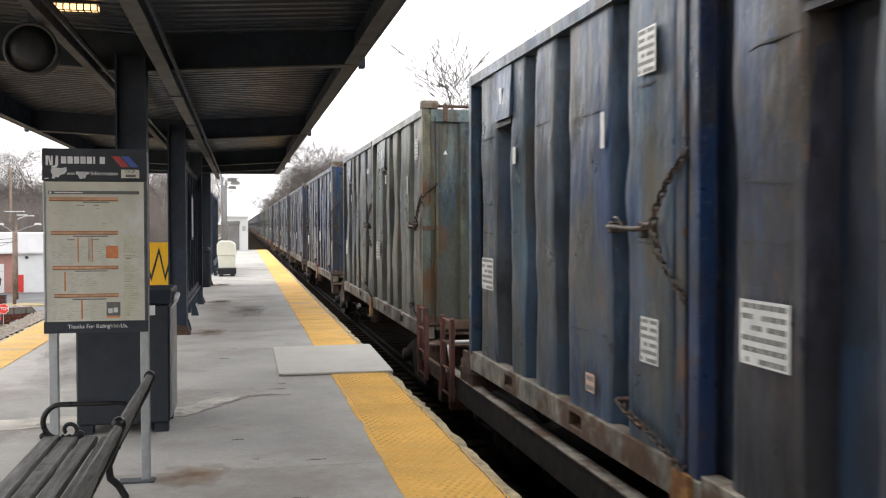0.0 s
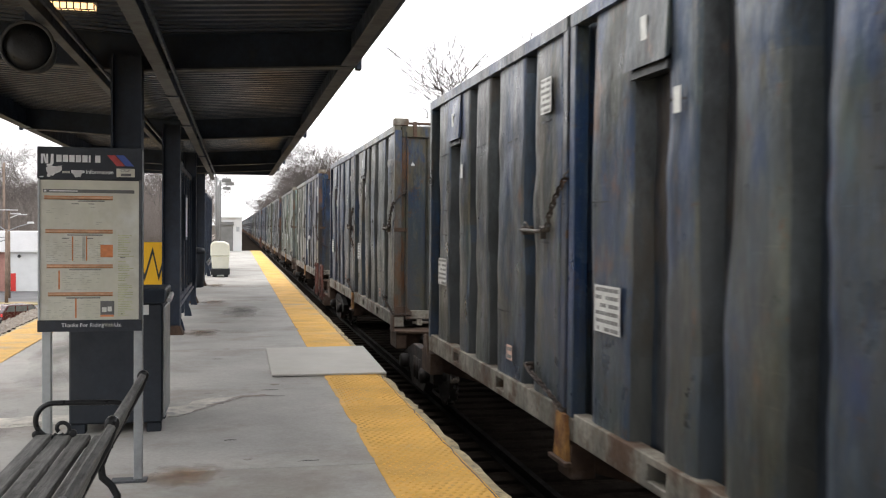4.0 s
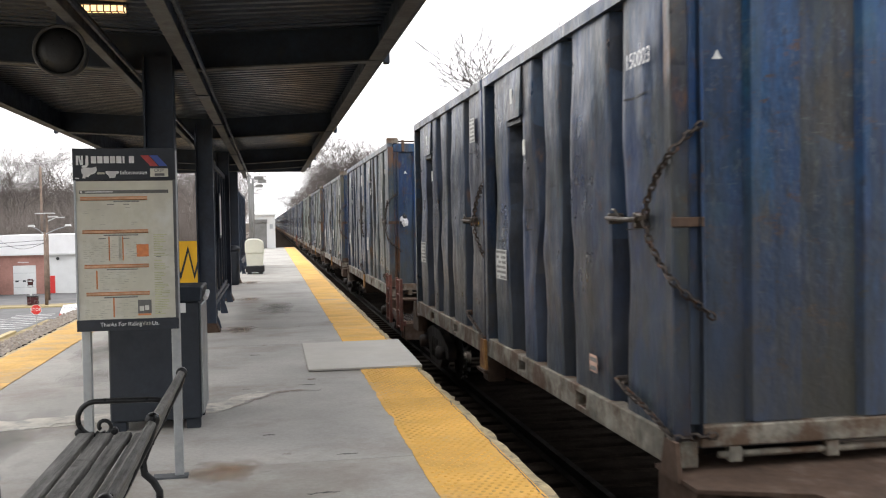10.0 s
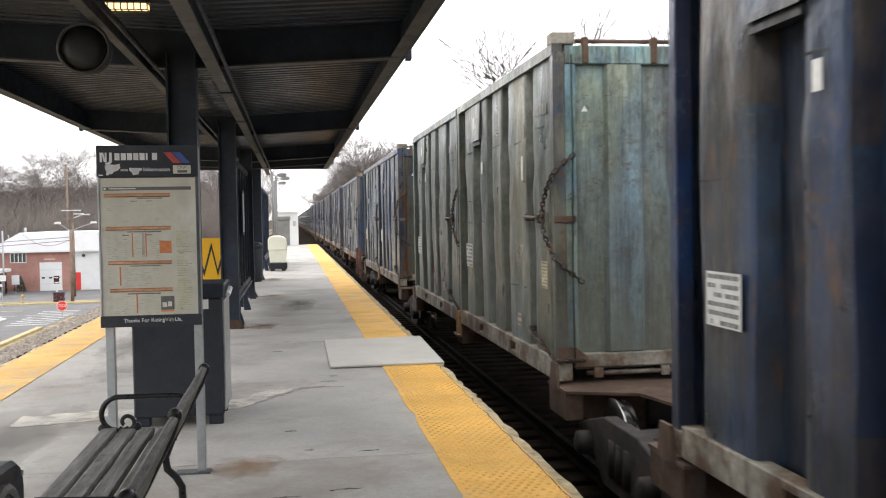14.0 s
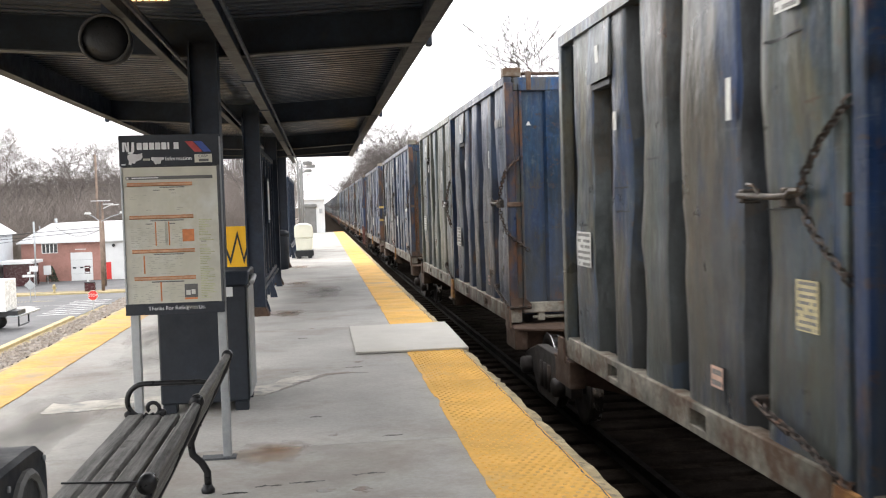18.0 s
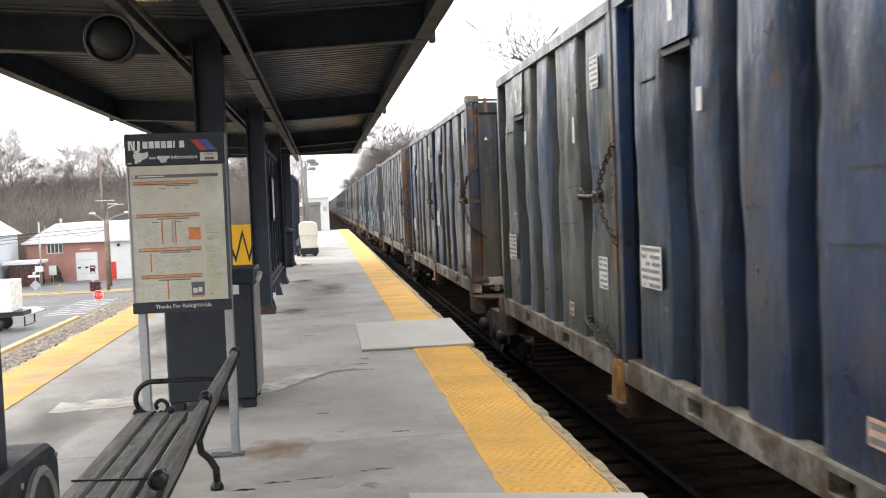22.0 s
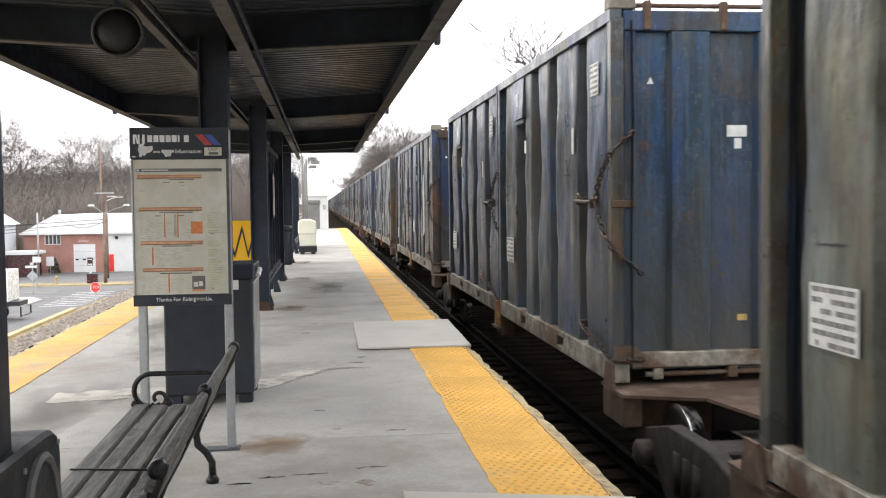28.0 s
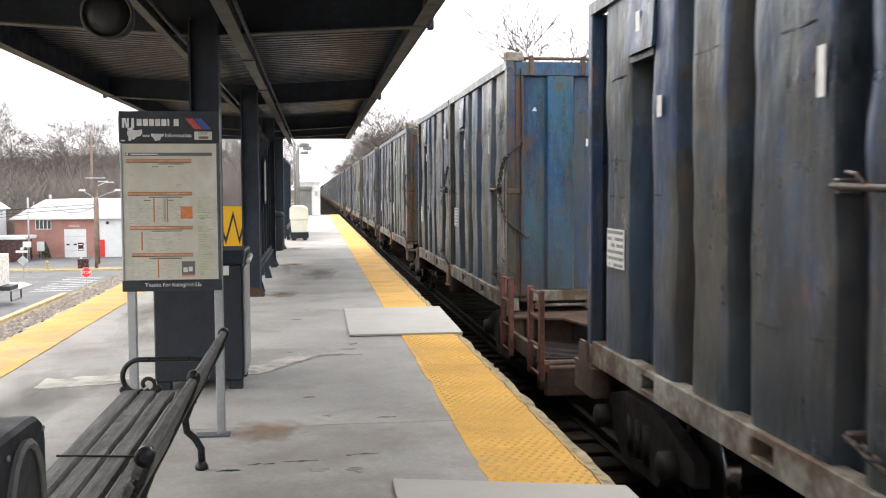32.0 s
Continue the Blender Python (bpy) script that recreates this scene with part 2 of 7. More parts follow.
M = {}
M["concrete"] = mat("concrete", (0.385, 0.372, 0.345), 0.8, var=0.18, scale=0.8, fine=40, bump=0.15, spot=(0.25, 0.215, 0.18), spot_at=(0.49, 0.7), spot_scale=0.9)
M["patch"] = mat("patch", (0.56, 0.53, 0.47), 0.9, var=0.3, scale=3, fine=40, bump=0.3, spot=(0.3, 0.3, 0.29), spot_at=(0.5, 0.6), spot_scale=5)
M["stain"] = mat("stain", (0.3, 0.25, 0.21), 0.9, var=0.25, scale=4, fine=40, spot=(0.33, 0.335, 0.33), spot_at=(0.42, 0.6), spot_scale=4)
M["yellow"] = mat("yellow", (0.7, 0.4, 0.085), 0.75, var=0.18, scale=1.3, fine=25, bump=0.1, spot=(0.47, 0.35, 0.19), spot_at=(0.54, 0.72), spot_scale=1.1)
M["wornyellow"] = mat("wornyellow", (0.6, 0.36, 0.095), 0.8, var=0.22, scale=1.3, fine=25, bump=0.1, spot=(0.36, 0.29, 0.19), spot_at=(0.5, 0.66), spot_scale=1.4)
M["edge"] = mat("edge", (0.42, 0.335, 0.2), 0.9, var=0.35, scale=5, fine=30, bump=0.5, spot=(0.16, 0.14, 0.11), spot_at=(0.52, 0.62), spot_scale=9)
M["board"] = mat("board", (0.475, 0.455, 0.41), 0.7, var=0.06, scale=1.5, fine=60, bump=0.05, spot=(0.42, 0.41, 0.38), spot_at=(0.6, 0.8))
M["navy_steel"] = mat("navy_steel", (0.018, 0.028, 0.048), 0.5, var=0.35, scale=2.5, fine=25, bump=0.05, spot=(0.04, 0.042, 0.045), spot_at=(0.62, 0.75), spot_scale=3)
M["deck"] = mat("deck", (0.013, 0.024, 0.045), 0.4, 0.0, var=0.3, scale=1.2, fine=12, bump=0.0, spot=(0.03, 0.033, 0.04), spot_at=(0.62, 0.8), spot_scale=0.6, spec=0.6)
M["dusty"] = mat("dusty", (0.1, 0.105, 0.112), 0.8, var=0.35, scale=2, fine=20, bump=0.1, spot=(0.03, 0.03, 0.032), spot_at=(0.55, 0.7), spot_scale=2)
M["galv"] = mat("galv", (0.36, 0.38, 0.39), 0.45, 0.55, var=0.15, scale=4, fine=40, bump=0.05)
M["black"] = mat("black", (0.018, 0.02, 0.022), 0.42, var=0.3, scale=4, fine=50, bump=0.06)
M["bin"] = mat("bin", (0.013, 0.0175, 0.025), 0.5, var=0.3, scale=3, fine=30, bump=0.06, spot=(0.05, 0.05, 0.05), spot_at=(0.66, 0.78))
M["iron"] = mat("iron", (0.016, 0.0165, 0.018), 0.35, 0.2, var=0.3, scale=6, fine=60, bump=0.1)
M["wood"] = mat("wood", (0.15, 0.147, 0.138), 0.8, var=0.5, scale=6, fine=30, bump=0.5, stretch=(6, 0.35, 6), spot=(0.06, 0.055, 0.05), spot_at=(0.58, 0.7), spot_scale=3)
M["white"] = mat("white", (0.62, 0.63, 0.63), 0.6, var=0.06, scale=1, fine=20, bump=0.03)
M["snowroof"] = mat("snowroof", (0.7, 0.7, 0.71), 0.7, var=0.06, scale=0.4, fine=6, bump=0.1)
M["poster"] = mat("poster", (0.54, 0.53, 0.455), 0.45, var=0.14, scale=3, fine=14, bump=0.02, spot=(0.63, 0.64, 0.61), spot_at=(0.48, 0.62), spot_scale=2.2, streak=(0.5, 0.49, 0.39), streak_at=(0.5, 0.65))
M["orange"] = mat("orange", (0.58, 0.21, 0.085), 0.6, var=0.2, scale=5, fine=40, bump=0)
M["ink"] = mat("ink", (0.12, 0.12, 0.12), 0.6, var=0.2, bump=0)
M["signnavy"] = mat("signnavy", (0.016, 0.021, 0.03), 0.4, var=0.25, scale=5, fine=40, bump=0.02)
M["paleorange"] = mat("paleorange", (0.62, 0.36, 0.22), 0.6, var=0.25, scale=9, fine=50, bump=0)
M["wornred"] = mat("wornred", (0.36, 0.06, 0.06), 0.6, var=0.3, scale=14, bump=0)
M["paleink"] = mat("paleink", (0.4, 0.4, 0.34), 0.6, var=0.25, scale=20, fine=90, bump=0)
M["greenink"] = mat("greenink", (0.42, 0.44, 0.27), 0.6, var=0.25, scale=12, fine=90, bump=0)
M["blue"] = mat("blue", (0.05, 0.09, 0.32), 0.5, var=0.1, bump=0)
M["ropered"] = mat("ropered", (0.22, 0.03, 0.025), 0.8, var=0.3, scale=12, bump=0.2)
M["red"] = mat("red", (0.55, 0.035, 0.03), 0.5, var=0.1, scale=3, bump=0)
M["signyellow"] = mat("signyellow", (0.85, 0.48, 0.01), 0.45, var=0.05, bump=0)
M["letter"] = mat("letter", (0.7, 0.71, 0.72), 0.6, var=0.15, scale=9, bump=0)
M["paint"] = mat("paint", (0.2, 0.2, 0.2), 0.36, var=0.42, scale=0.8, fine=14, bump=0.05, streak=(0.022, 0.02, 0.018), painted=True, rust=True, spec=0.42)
# unfaded paint for flanks and channels; its darker look also holds recess shade
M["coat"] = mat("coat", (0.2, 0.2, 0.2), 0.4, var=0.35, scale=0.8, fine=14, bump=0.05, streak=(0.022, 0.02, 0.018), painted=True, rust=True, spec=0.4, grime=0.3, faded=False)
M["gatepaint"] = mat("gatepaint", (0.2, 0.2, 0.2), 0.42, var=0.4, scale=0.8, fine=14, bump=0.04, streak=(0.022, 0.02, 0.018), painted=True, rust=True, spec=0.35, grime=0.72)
for nm, c in (("silver_tag", (0.2, 0.195, 0.175)), ("cyan_tag", (0.05, 0.2, 0.24)), ("cream_tag", (0.17, 0.155, 0.115))):
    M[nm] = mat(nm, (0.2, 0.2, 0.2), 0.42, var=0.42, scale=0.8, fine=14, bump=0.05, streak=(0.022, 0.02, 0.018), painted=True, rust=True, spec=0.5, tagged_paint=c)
M["grime_steel"] = mat("grime_steel", (0.205, 0.19, 0.155), 0.75, var=0.55, scale=2.4, fine=14, bump=0.3, spot=(0.075, 0.036, 0.016), spot_at=(0.46, 0.58), spot_scale=1.7, streak=(0.055, 0.045, 0.036))
M["redsteel"] = mat("redsteel", (0.115, 0.042, 0.03), 0.8, var=0.4, scale=3, fine=20, bump=0.2, spot=(0.045, 0.03, 0.024), spot_at=(0.5, 0.65), spot_scale=4)
M["ochre"] = mat("ochre", (0.3, 0.15, 0.04), 0.75, var=0.35, scale=3, fine=20, bump=0.2, spot=(0.12, 0.045, 0.018), spot_at=(0.45, 0.6), spot_scale=4)
M["rustplate"] = mat("rustplate", (0.078, 0.048, 0.032), 0.85, var=0.35, scale=2, fine=18, bump=0.25, spot=(0.15, 0.12, 0.1), spot_at=(0.55, 0.7), spot_scale=2)
# rails and sleepers: near black, the shade under the train put into the colour
M["shadedrail"] = mat("shadedrail", (0.014, 0.012, 0.011), 0.9, spec=0.05, var=0.4, bump=0.3)
M["shadedsleeper"] = mat("shadedsleeper", (0.02, 0.0165, 0.014), 1.0, spec=0.0, var=0.4, bump=0.4)
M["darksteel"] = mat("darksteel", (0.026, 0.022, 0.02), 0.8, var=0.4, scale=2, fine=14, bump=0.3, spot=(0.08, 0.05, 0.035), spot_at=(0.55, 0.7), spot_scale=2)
M["tread"] = mat("tread", (0.5, 0.49, 0.48), 0.22, 1.0, var=0.1, scale=3, bump=0.02)
M["chain"] = mat("chain", (0.05, 0.04, 0.034), 0.7, 0.5, var=0.4, scale=12, bump=0.1, spot=(0.17, 0.08, 0.04), spot_at=(0.55, 0.65), spot_scale=9)
M["label"] = mat("label", (0.56, 0.57, 0.55), 0.6, var=0.15, scale=8, bump=0, spot=(0.35, 0.33, 0.28), spot_at=(0.6, 0.75), spot_scale=6)
M["oldpaper"] = mat("oldpaper", (0.5, 0.44, 0.26), 0.7, var=0.2, scale=9, bump=0, spot=(0.36, 0.31, 0.2), spot_at=(0.55, 0.7), spot_scale=7)
M["redlabel"] = mat("redlabel", (0.55, 0.36, 0.28), 0.6, var=0.2, scale=12, bump=0)
M["latchsteel"] = mat("latchsteel", (0.07, 0.06, 0.052), 0.5, 0.4, var=0.3, scale=12, bump=0.1, spot=(0.12, 0.06, 0.03), spot_at=(0.55, 0.65), spot_scale=9)
M["scuff"] = mat("scuff", (0.3, 0.3, 0.29), 0.7, var=0.3, scale=14, bump=0, spot=(0.2, 0.2, 0.2), spot_at=(0.52, 0.6), spot_scale=12)
M["ballast"] = mat("ballast", (0.235, 0.2, 0.165), 0.95, var=0.45, scale=6, fine=18, bump=0.6, spot=(0.32, 0.3, 0.27), spot_at=(0.55, 0.65), spot_scale=9)
M["gravelbed"] = mat("gravelbed", (0.23, 0.2, 0.17), 0.95, var=0.4, scale=3, fine=14, bump=0.6)
# ballast below the train, its shade held in this near-black colour
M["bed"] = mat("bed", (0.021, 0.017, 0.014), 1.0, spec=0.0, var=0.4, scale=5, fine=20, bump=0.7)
M["grass"] = mat("grass", (0.24, 0.19, 0.1), 0.95, var=0.35, scale=0.4, fine=5, bump=0.4, spot=(0.12, 0.12, 0.055), spot_at=(0.5, 0.65), spot_scale=0.3)
M["litter"] = mat("litter", (0.14, 0.115, 0.09), 0.95, var=0.35, scale=0.2, fine=2, bump=0.5)
M["asphalt"] = mat("asphalt", (0.115, 0.115, 0.117), 0.9, var=0.2, scale=0.3, fine=8, bump=0.2, spot=(0.09, 0.09, 0.092), spot_at=(0.55, 0.7), spot_scale=0.5)
M["smalltext"] = mat("smalltext", (0.17, 0.17, 0.165), 0.6, var=0.2, scale=20, bump=0)
M["oldyellow"] = mat("oldyellow", (0.42, 0.3, 0.1), 0.7, var=0.3, scale=6, bump=0)
M["rope"] = mat("rope", (0.45, 0.42, 0.38), 0.9, var=0.3, scale=20, bump=0.2, spot=(0.4, 0.12, 0.1), spot_at=(0.5, 0.6), spot_scale=14)
M["greencloth"] = mat("greencloth", (0.12, 0.32, 0.24), 0.8, var=0.3, scale=10, bump=0.2)
M["rustcloth"] = mat("rustcloth", (0.22, 0.07, 0.04), 0.85, var=0.3, scale=10, bump=0.3)
M["tanwaste"] = mat("tanwaste", (0.42, 0.31, 0.17), 0.9, var=0.35, scale=14, fine=60, bump=0.4)
M["wornwhite"] = mat("wornwhite", (0.36, 0.36, 0.355), 0.8, var=0.25, scale=1.2, fine=10, bump=0, spot=(0.16, 0.16, 0.165), spot_at=(0.48, 0.6), spot_scale=1.5)
M["pave"] = mat("pave", (0.4, 0.385, 0.36), 0.9, var=0.15, scale=0.5, fine=8)
M["brickred"] = mat("brickred", (0.33, 0.175, 0.145), 0.85, var=0.2, scale=0.6, fine=7, bump=0.2)
M["glassdark"] = mat("glassdark", (0.03, 0.035, 0.04), 0.12, var=0.2, bump=0, spec=0.7)
M["bark"] = mat("bark", (0.085, 0.072, 0.062), 0.95, var=0.3, scale=3, fine=12, bump=0.4)
M["darktwig"] = mat("darktwig", (0.055, 0.047, 0.042), 0.95, var=0.3, scale=1, fine=6, bump=0)
M["twig"] = mat("twig", (0.1, 0.086, 0.078), 0.95, var=0.3, scale=1, fine=6, bump=0)
M["brush"] = mat("brush", (0.19, 0.165, 0.148), 0.95, var=0.35, scale=0.15, fine=2, bump=0)
M["rimgrey"] = mat("rimgrey", (0.16, 0.16, 0.155), 0.6, var=0.2)
M["speakerrim"] = mat("speakerrim", (0.055, 0.055, 0.056), 0.5, var=0.25, scale=8)
M["crackdark"] = mat("crackdark", (0.12, 0.115, 0.11), 0.95, var=0.4, scale=20)
M["pole"] = mat("pole", (0.19, 0.14, 0.11), 0.9, var=0.3, scale=2, fine=14, bump=0.3)
M["siding"] = mat("siding", (0.5, 0.53, 0.56), 0.7, var=0.08, scale=0.5, fine=5)
M["lampglow"] = mat("lampglow", (1.0, 0.62, 0.28), 0.5, var=0, bump=0, emit=1.3)
M["cream"] = mat("cream", (0.74, 0.735, 0.62), 0.5, var=0.08, scale=2, bump=0.03)
M["carglass"] = mat("carglass", (0.09, 0.1, 0.11), 0.15, var=0.2, bump=0, spec=0.8)
M["carwhite"] = mat("carwhite", (0.7, 0.71, 0.72), 0.25, var=0.03, bump=0, spec=0.6)
M["carblack"] = mat("carblack", (0.02, 0.022, 0.026), 0.2, var=0.1, bump=0, spec=0.6)
M["carred"] = mat("carred", (0.05, 0.01, 0.012), 0.22, var=0.1, bump=0, spec=0.6)
M["tail"] = mat("tail", (0.6, 0.02, 0.02), 0.3, var=0.05, bump=0)
M["curbyellow"] = mat("curbyellow", (0.38, 0.31, 0.17), 0.85, var=0.25, scale=1, fine=10)
M["pinkish"] = mat("pinkish", (0.5, 0.25, 0.35), 0.6, var=0.2)
M["clothwhite"] = mat("clothwhite", (0.65, 0.65, 0.66), 0.7, var=0.2, scale=8, bump=0.2)


def stain_shade_mat(name, base, strength):
    """A soft mark, real stain and painted shade alike, that thins out towards its rim, over a patch one metre wide."""
    m = mat(name, base, 0.9, var=0.3, scale=5, fine=40, bump=0)
    n, l = m.node_tree.nodes, m.node_tree.links
    tc = n.new("ShaderNodeTexCoord")
    ln = n.new("ShaderNodeVectorMath")
    ln.operation = "LENGTH"
    l.new(tc.outputs["Object"], ln.inputs[0])
    tx = n.new("ShaderNodeTexNoise")
    tx.inputs["Scale"].default_value, tx.inputs["Detail"].default_value = 4.0, 6
    l.new(tc.outputs["Object"], tx.inputs["Vector"])
    ad = n.new("ShaderNodeMath")
    ad.operation = "MULTIPLY_ADD"
    ad.inputs[1].default_value = 0.7
    l.new(tx.outputs["Fac"], ad.inputs[0])
    l.new(ln.outputs["Value"], ad.inputs[2])
    r = n.new("ShaderNodeMapRange")
    r.inputs[1].default_value, r.inputs[2].default_value, r.inputs[3].default_value, r.inputs[4].default_value = 0.35, 0.8, strength, 0.0
    l.new(ad.outputs[0], r.inputs[0])
    l.new(r.outputs[0], n["Principled BSDF"].inputs["Alpha"])
    return m


M["ruststain"] = stain_shade_mat("ruststain", (0.4, 0.26, 0.16), 0.42)
M["redspray"] = stain_shade_mat("redspray", (0.4, 0.035, 0.025), 0.9)
M["bluespray"] = stain_shade_mat("bluespray", (0.02, 0.09, 0.24), 0.75)
M["dirtshade"] = stain_shade_mat("dirtshade", (0.19, 0.18, 0.165), 0.3)


# ---- mesh helpers ----
def thing(name, x=0, y=0, z=0, label="", category="", group="", kind="", rz=0):
    ob = new(name)
    ob.empty_display_size = 0.2
    ob.matrix_world = pose(x, y, z, 0, 0, rz)
    return tagged(ob, label, category, group, kind)


def mesh_of(bm, *mats, name="mesh"):
    me = bpy.data.meshes.new(name)
    bm.normal_update()
    bm.to_mesh(me)
    bm.free()
    for m in mats:
        me.materials.append(M[m] if isinstance(m, str) else m)
    return me


def link_part(name, me, parent, label="", m=None, kind="", color=None):
    ob = new(name, me)
    ob.parent = parent
    if m is not None:
        ob.matrix_basis = m
    if color:
        ob.color = color
    return tagged(ob, label, kind=kind)


def part(name, bm, material, parent, label="", m=None, kind="", color=None):
    return link_part(name, mesh_of(bm, material, name=name), parent, label, m, kind, color)


def box(x0, x1, y0, y1, z0, z1, bevel=0.0, bm=None):
    b = bmesh.new()
    bmesh.ops.create_cube(b, size=1)
    for v in b.verts:
        v.co = ((x0 + x1) / 2 + v.co.x * (x1 - x0), (y0 + y1) / 2 + v.co.y * (y1 - y0), (z0 + z1) / 2 + v.co.z * (z1 - z0))
    if bevel:
        bmesh.ops.bevel(b, geom=b.edges[:], offset=bevel, segments=1, affect="EDGES")
    return join(bm, b)


def join(bm, other):
    if bm is None:
        return other
    me = bpy.data.meshes.new("tmp")
    other.to_mesh(me)
    other.free()
    bm.from_mesh(me)
    bpy.data.meshes.remove(me)
    return bm


def tube(points, radius, sides=8, bm=None, closed=False, taper=None):
    """A round bar along points."""
    b = bmesh.new()
    pts = [Vector(p) for p in points]
    rings = []
    for i, p in enumerate(pts):
        if closed:
            d = pts[(i + 1) % len(pts)] - pts[i - 1]
        else:
            d = pts[min(i + 1, len(pts) - 1)] - pts[max(i - 1, 0)]
        q = d.to_track_quat("Z", "Y")
        r = radius if taper is None else radius + (taper - radius) * i / max(1, len(pts) - 1)
        rings.append([b.verts.new(p + q @ Vector((r * math.cos(a), r * math.sin(a), 0)))
                      for a in [2 * math.pi * j / sides for j in range(sides)]])
    n = len(rings)
    for i in range(n if closed else n - 1):
        a, c = rings[i], rings[(i + 1) % n]
        for j in range(sides):
            b.faces.new((a[j], a[(j + 1) % sides], c[(j + 1) % sides], c[j]))
    if not closed:
        b.faces.new(list(reversed(rings[0])))
        b.faces.new(rings[-1])
    for f in b.faces:
        f.smooth = sides > 6
    return join(bm, b)


def prism(poly, axis, a, c, bm=None, bevel=0.0):
    """A polygon drawn in the two other axes, pushed along axis from a to c."""
    b = bmesh.new()

    def at(p, s):
        return {"x": (s, p[0], p[1]), "y": (p[0], s, p[1]), "z": (p[0], p[1], s)}[axis]
    v0, v1 = [b.verts.new(at(p, a)) for p in poly], [b.verts.new(at(p, c)) for p in poly]
    b.faces.new(v0)
    b.faces.new(list(reversed(v1)))
    n = len(poly)
    for i in range(n):
        b.faces.new((v0[i], v1[i], v1[(i + 1) % n], v0[(i + 1) % n]))
    bmesh.ops.recalc_face_normals(b, faces=b.faces[:])
    if bevel:
        bmesh.ops.bevel(b, geom=b.edges[:], offset=bevel, segments=1, affect="EDGES")
    return join(bm, b)


def lathe(profile, axis="z", sides=20, bm=None, at=(0, 0, 0)):
    """A turned body: profile of (radius, height)."""
    b = bmesh.new()
    rings = []
    for r, h in profile:
        ring = []
        for j in range(sides):
            a = 2 * math.pi * j / sides
            p = {"z": (r * math.cos(a), r * math.sin(a), h), "x": (h, r * math.cos(a), r * math.sin(a)), "y": (r * math.cos(a), h, r * math.sin(a))}[axis]
            ring.append(b.verts.new(Vector(p) + Vector(at)))
        rings.append(ring)
    for a, c in zip(rings, rings[1:]):
        for j in range(sides):
            f = b.faces.new((a[j], a[(j + 1) % sides], c[(j + 1) % sides], c[j]))
            f.smooth = True
    b.faces.new(rings[0])
    b.faces.new(rings[-1])
    bmesh.ops.recalc_face_normals(b, faces=b.faces[:])
    return join(bm, b)


def words(text, size, material, parent, m, label=""):
    cu = bpy.data.curves.new("words", "FONT")
    cu.body, cu.size, cu.extrude, cu.align_x, cu.align_y = text, size, 0.001, "CENTER", "CENTER"
    tmp = new("words", cu)
    me = bpy.data.meshes.new_from_object(tmp.evaluated_get(bpy.context.evaluated_depsgraph_get()))
    bpy.data.objects.remove(tmp)
    me.materials.clear()
    me.materials.append(M[material])
    return link_part("lettering", me, parent, label, m)


def wave(x, y, z, seed=0.0):
    return noise.noise((x + seed * 17.3, y - seed * 9.1, z + seed * 4.7))



# ---- ground: one sheet with the railway bank, the street level and the wooded rise ----
def ground_height(x, y):
    if -6.7 < x < 9:
        return BED
    if x >= 9:
        return BED + min((x - 9) * 0.10, 4.0) + 0.25 * wave(x * 0.1, y * 0.1, 3)
    if x > -14.5:
        return BED + (STREET - BED) * min(1.0, (-6.7 - x) / 7.0)
    z = STREET
    back_rise = max(0.0, y - 153 + 0.25 * (x + 36))
    if back_rise > 0:
        z += min(back_rise * 0.13, 8.4) + 0.5 * wave(x * 0.05, y * 0.05, 1)
    return z


def build_ground():
    xs = [-3000, -900, -400, -200] + [-150 + 6 * i for i in range(22)] + [-20, -17, -14.5, -13.7, -12, -10, -8, -6.7, -6.69, -2.2, 0, 8.9, 9.0, 12, 16, 22, 30, 45, 60, 90, 160, 400, 900, 3000]
    ys = [-300, -60, 0, 20, 40] + [52 + 6 * i for i in range(36)] + [300, 400, 600, 1000, 2000, 4000]
    xs = sorted(set(xs))
    verts = [(x, y, ground_height(x, y)) for y in ys for x in xs]
    n = len(xs)
    faces = [(j * n + i, j * n + i + 1, (j + 1) * n + i + 1, (j + 1) * n + i) for j in range(len(ys) - 1) for i in range(n - 1)]
    me = bpy.data.meshes.new("ground")
    me.from_pydata(verts, [], faces)
    for m in ("grass", "bed", "litter", "gravelbed"):
        me.materials.append(M[m])
    for f in me.polygons:
        c = f.center
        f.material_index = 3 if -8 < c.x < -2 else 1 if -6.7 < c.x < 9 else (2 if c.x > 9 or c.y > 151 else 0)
    tagged(new("ground", me), "dry winter grass, leaf litter, and trackbed with shade put into its colour", kind="structure")


build_ground()


def stones(name, count, x0, x1, y0, y1, z, size, seed, material, label):
    rng = random.Random(seed)
    verts, faces = [], []
    for _ in range(count):
        x, y, s = rng.uniform(x0, x1), y0 + (y1 - y0) * rng.random() ** 1.3, size * rng.uniform(0.5, 1.2)
        i = len(verts)
        a = rng.uniform(0, 3)
        for k in range(4):
            r = s * rng.uniform(0.7, 1.2)
            verts.append((x + r * math.cos(a + k * 1.57), y + r * math.sin(a + k * 1.57), z + rng.uniform(-0.2, 0.3) * s))
        verts.append((x + rng.uniform(-0.3, 0.3) * s, y, z + s * rng.uniform(0.5, 0.9)))
        for k in range(4):
            faces.append((i + k, i + (k + 1) % 4, i + 4))
    me = bpy.data.meshes.new(name)
    me.from_pydata(verts, [], faces)
    me.materials.append(M[material])
    return tagged(new(name, me), label, "gravel", kind="stuff")


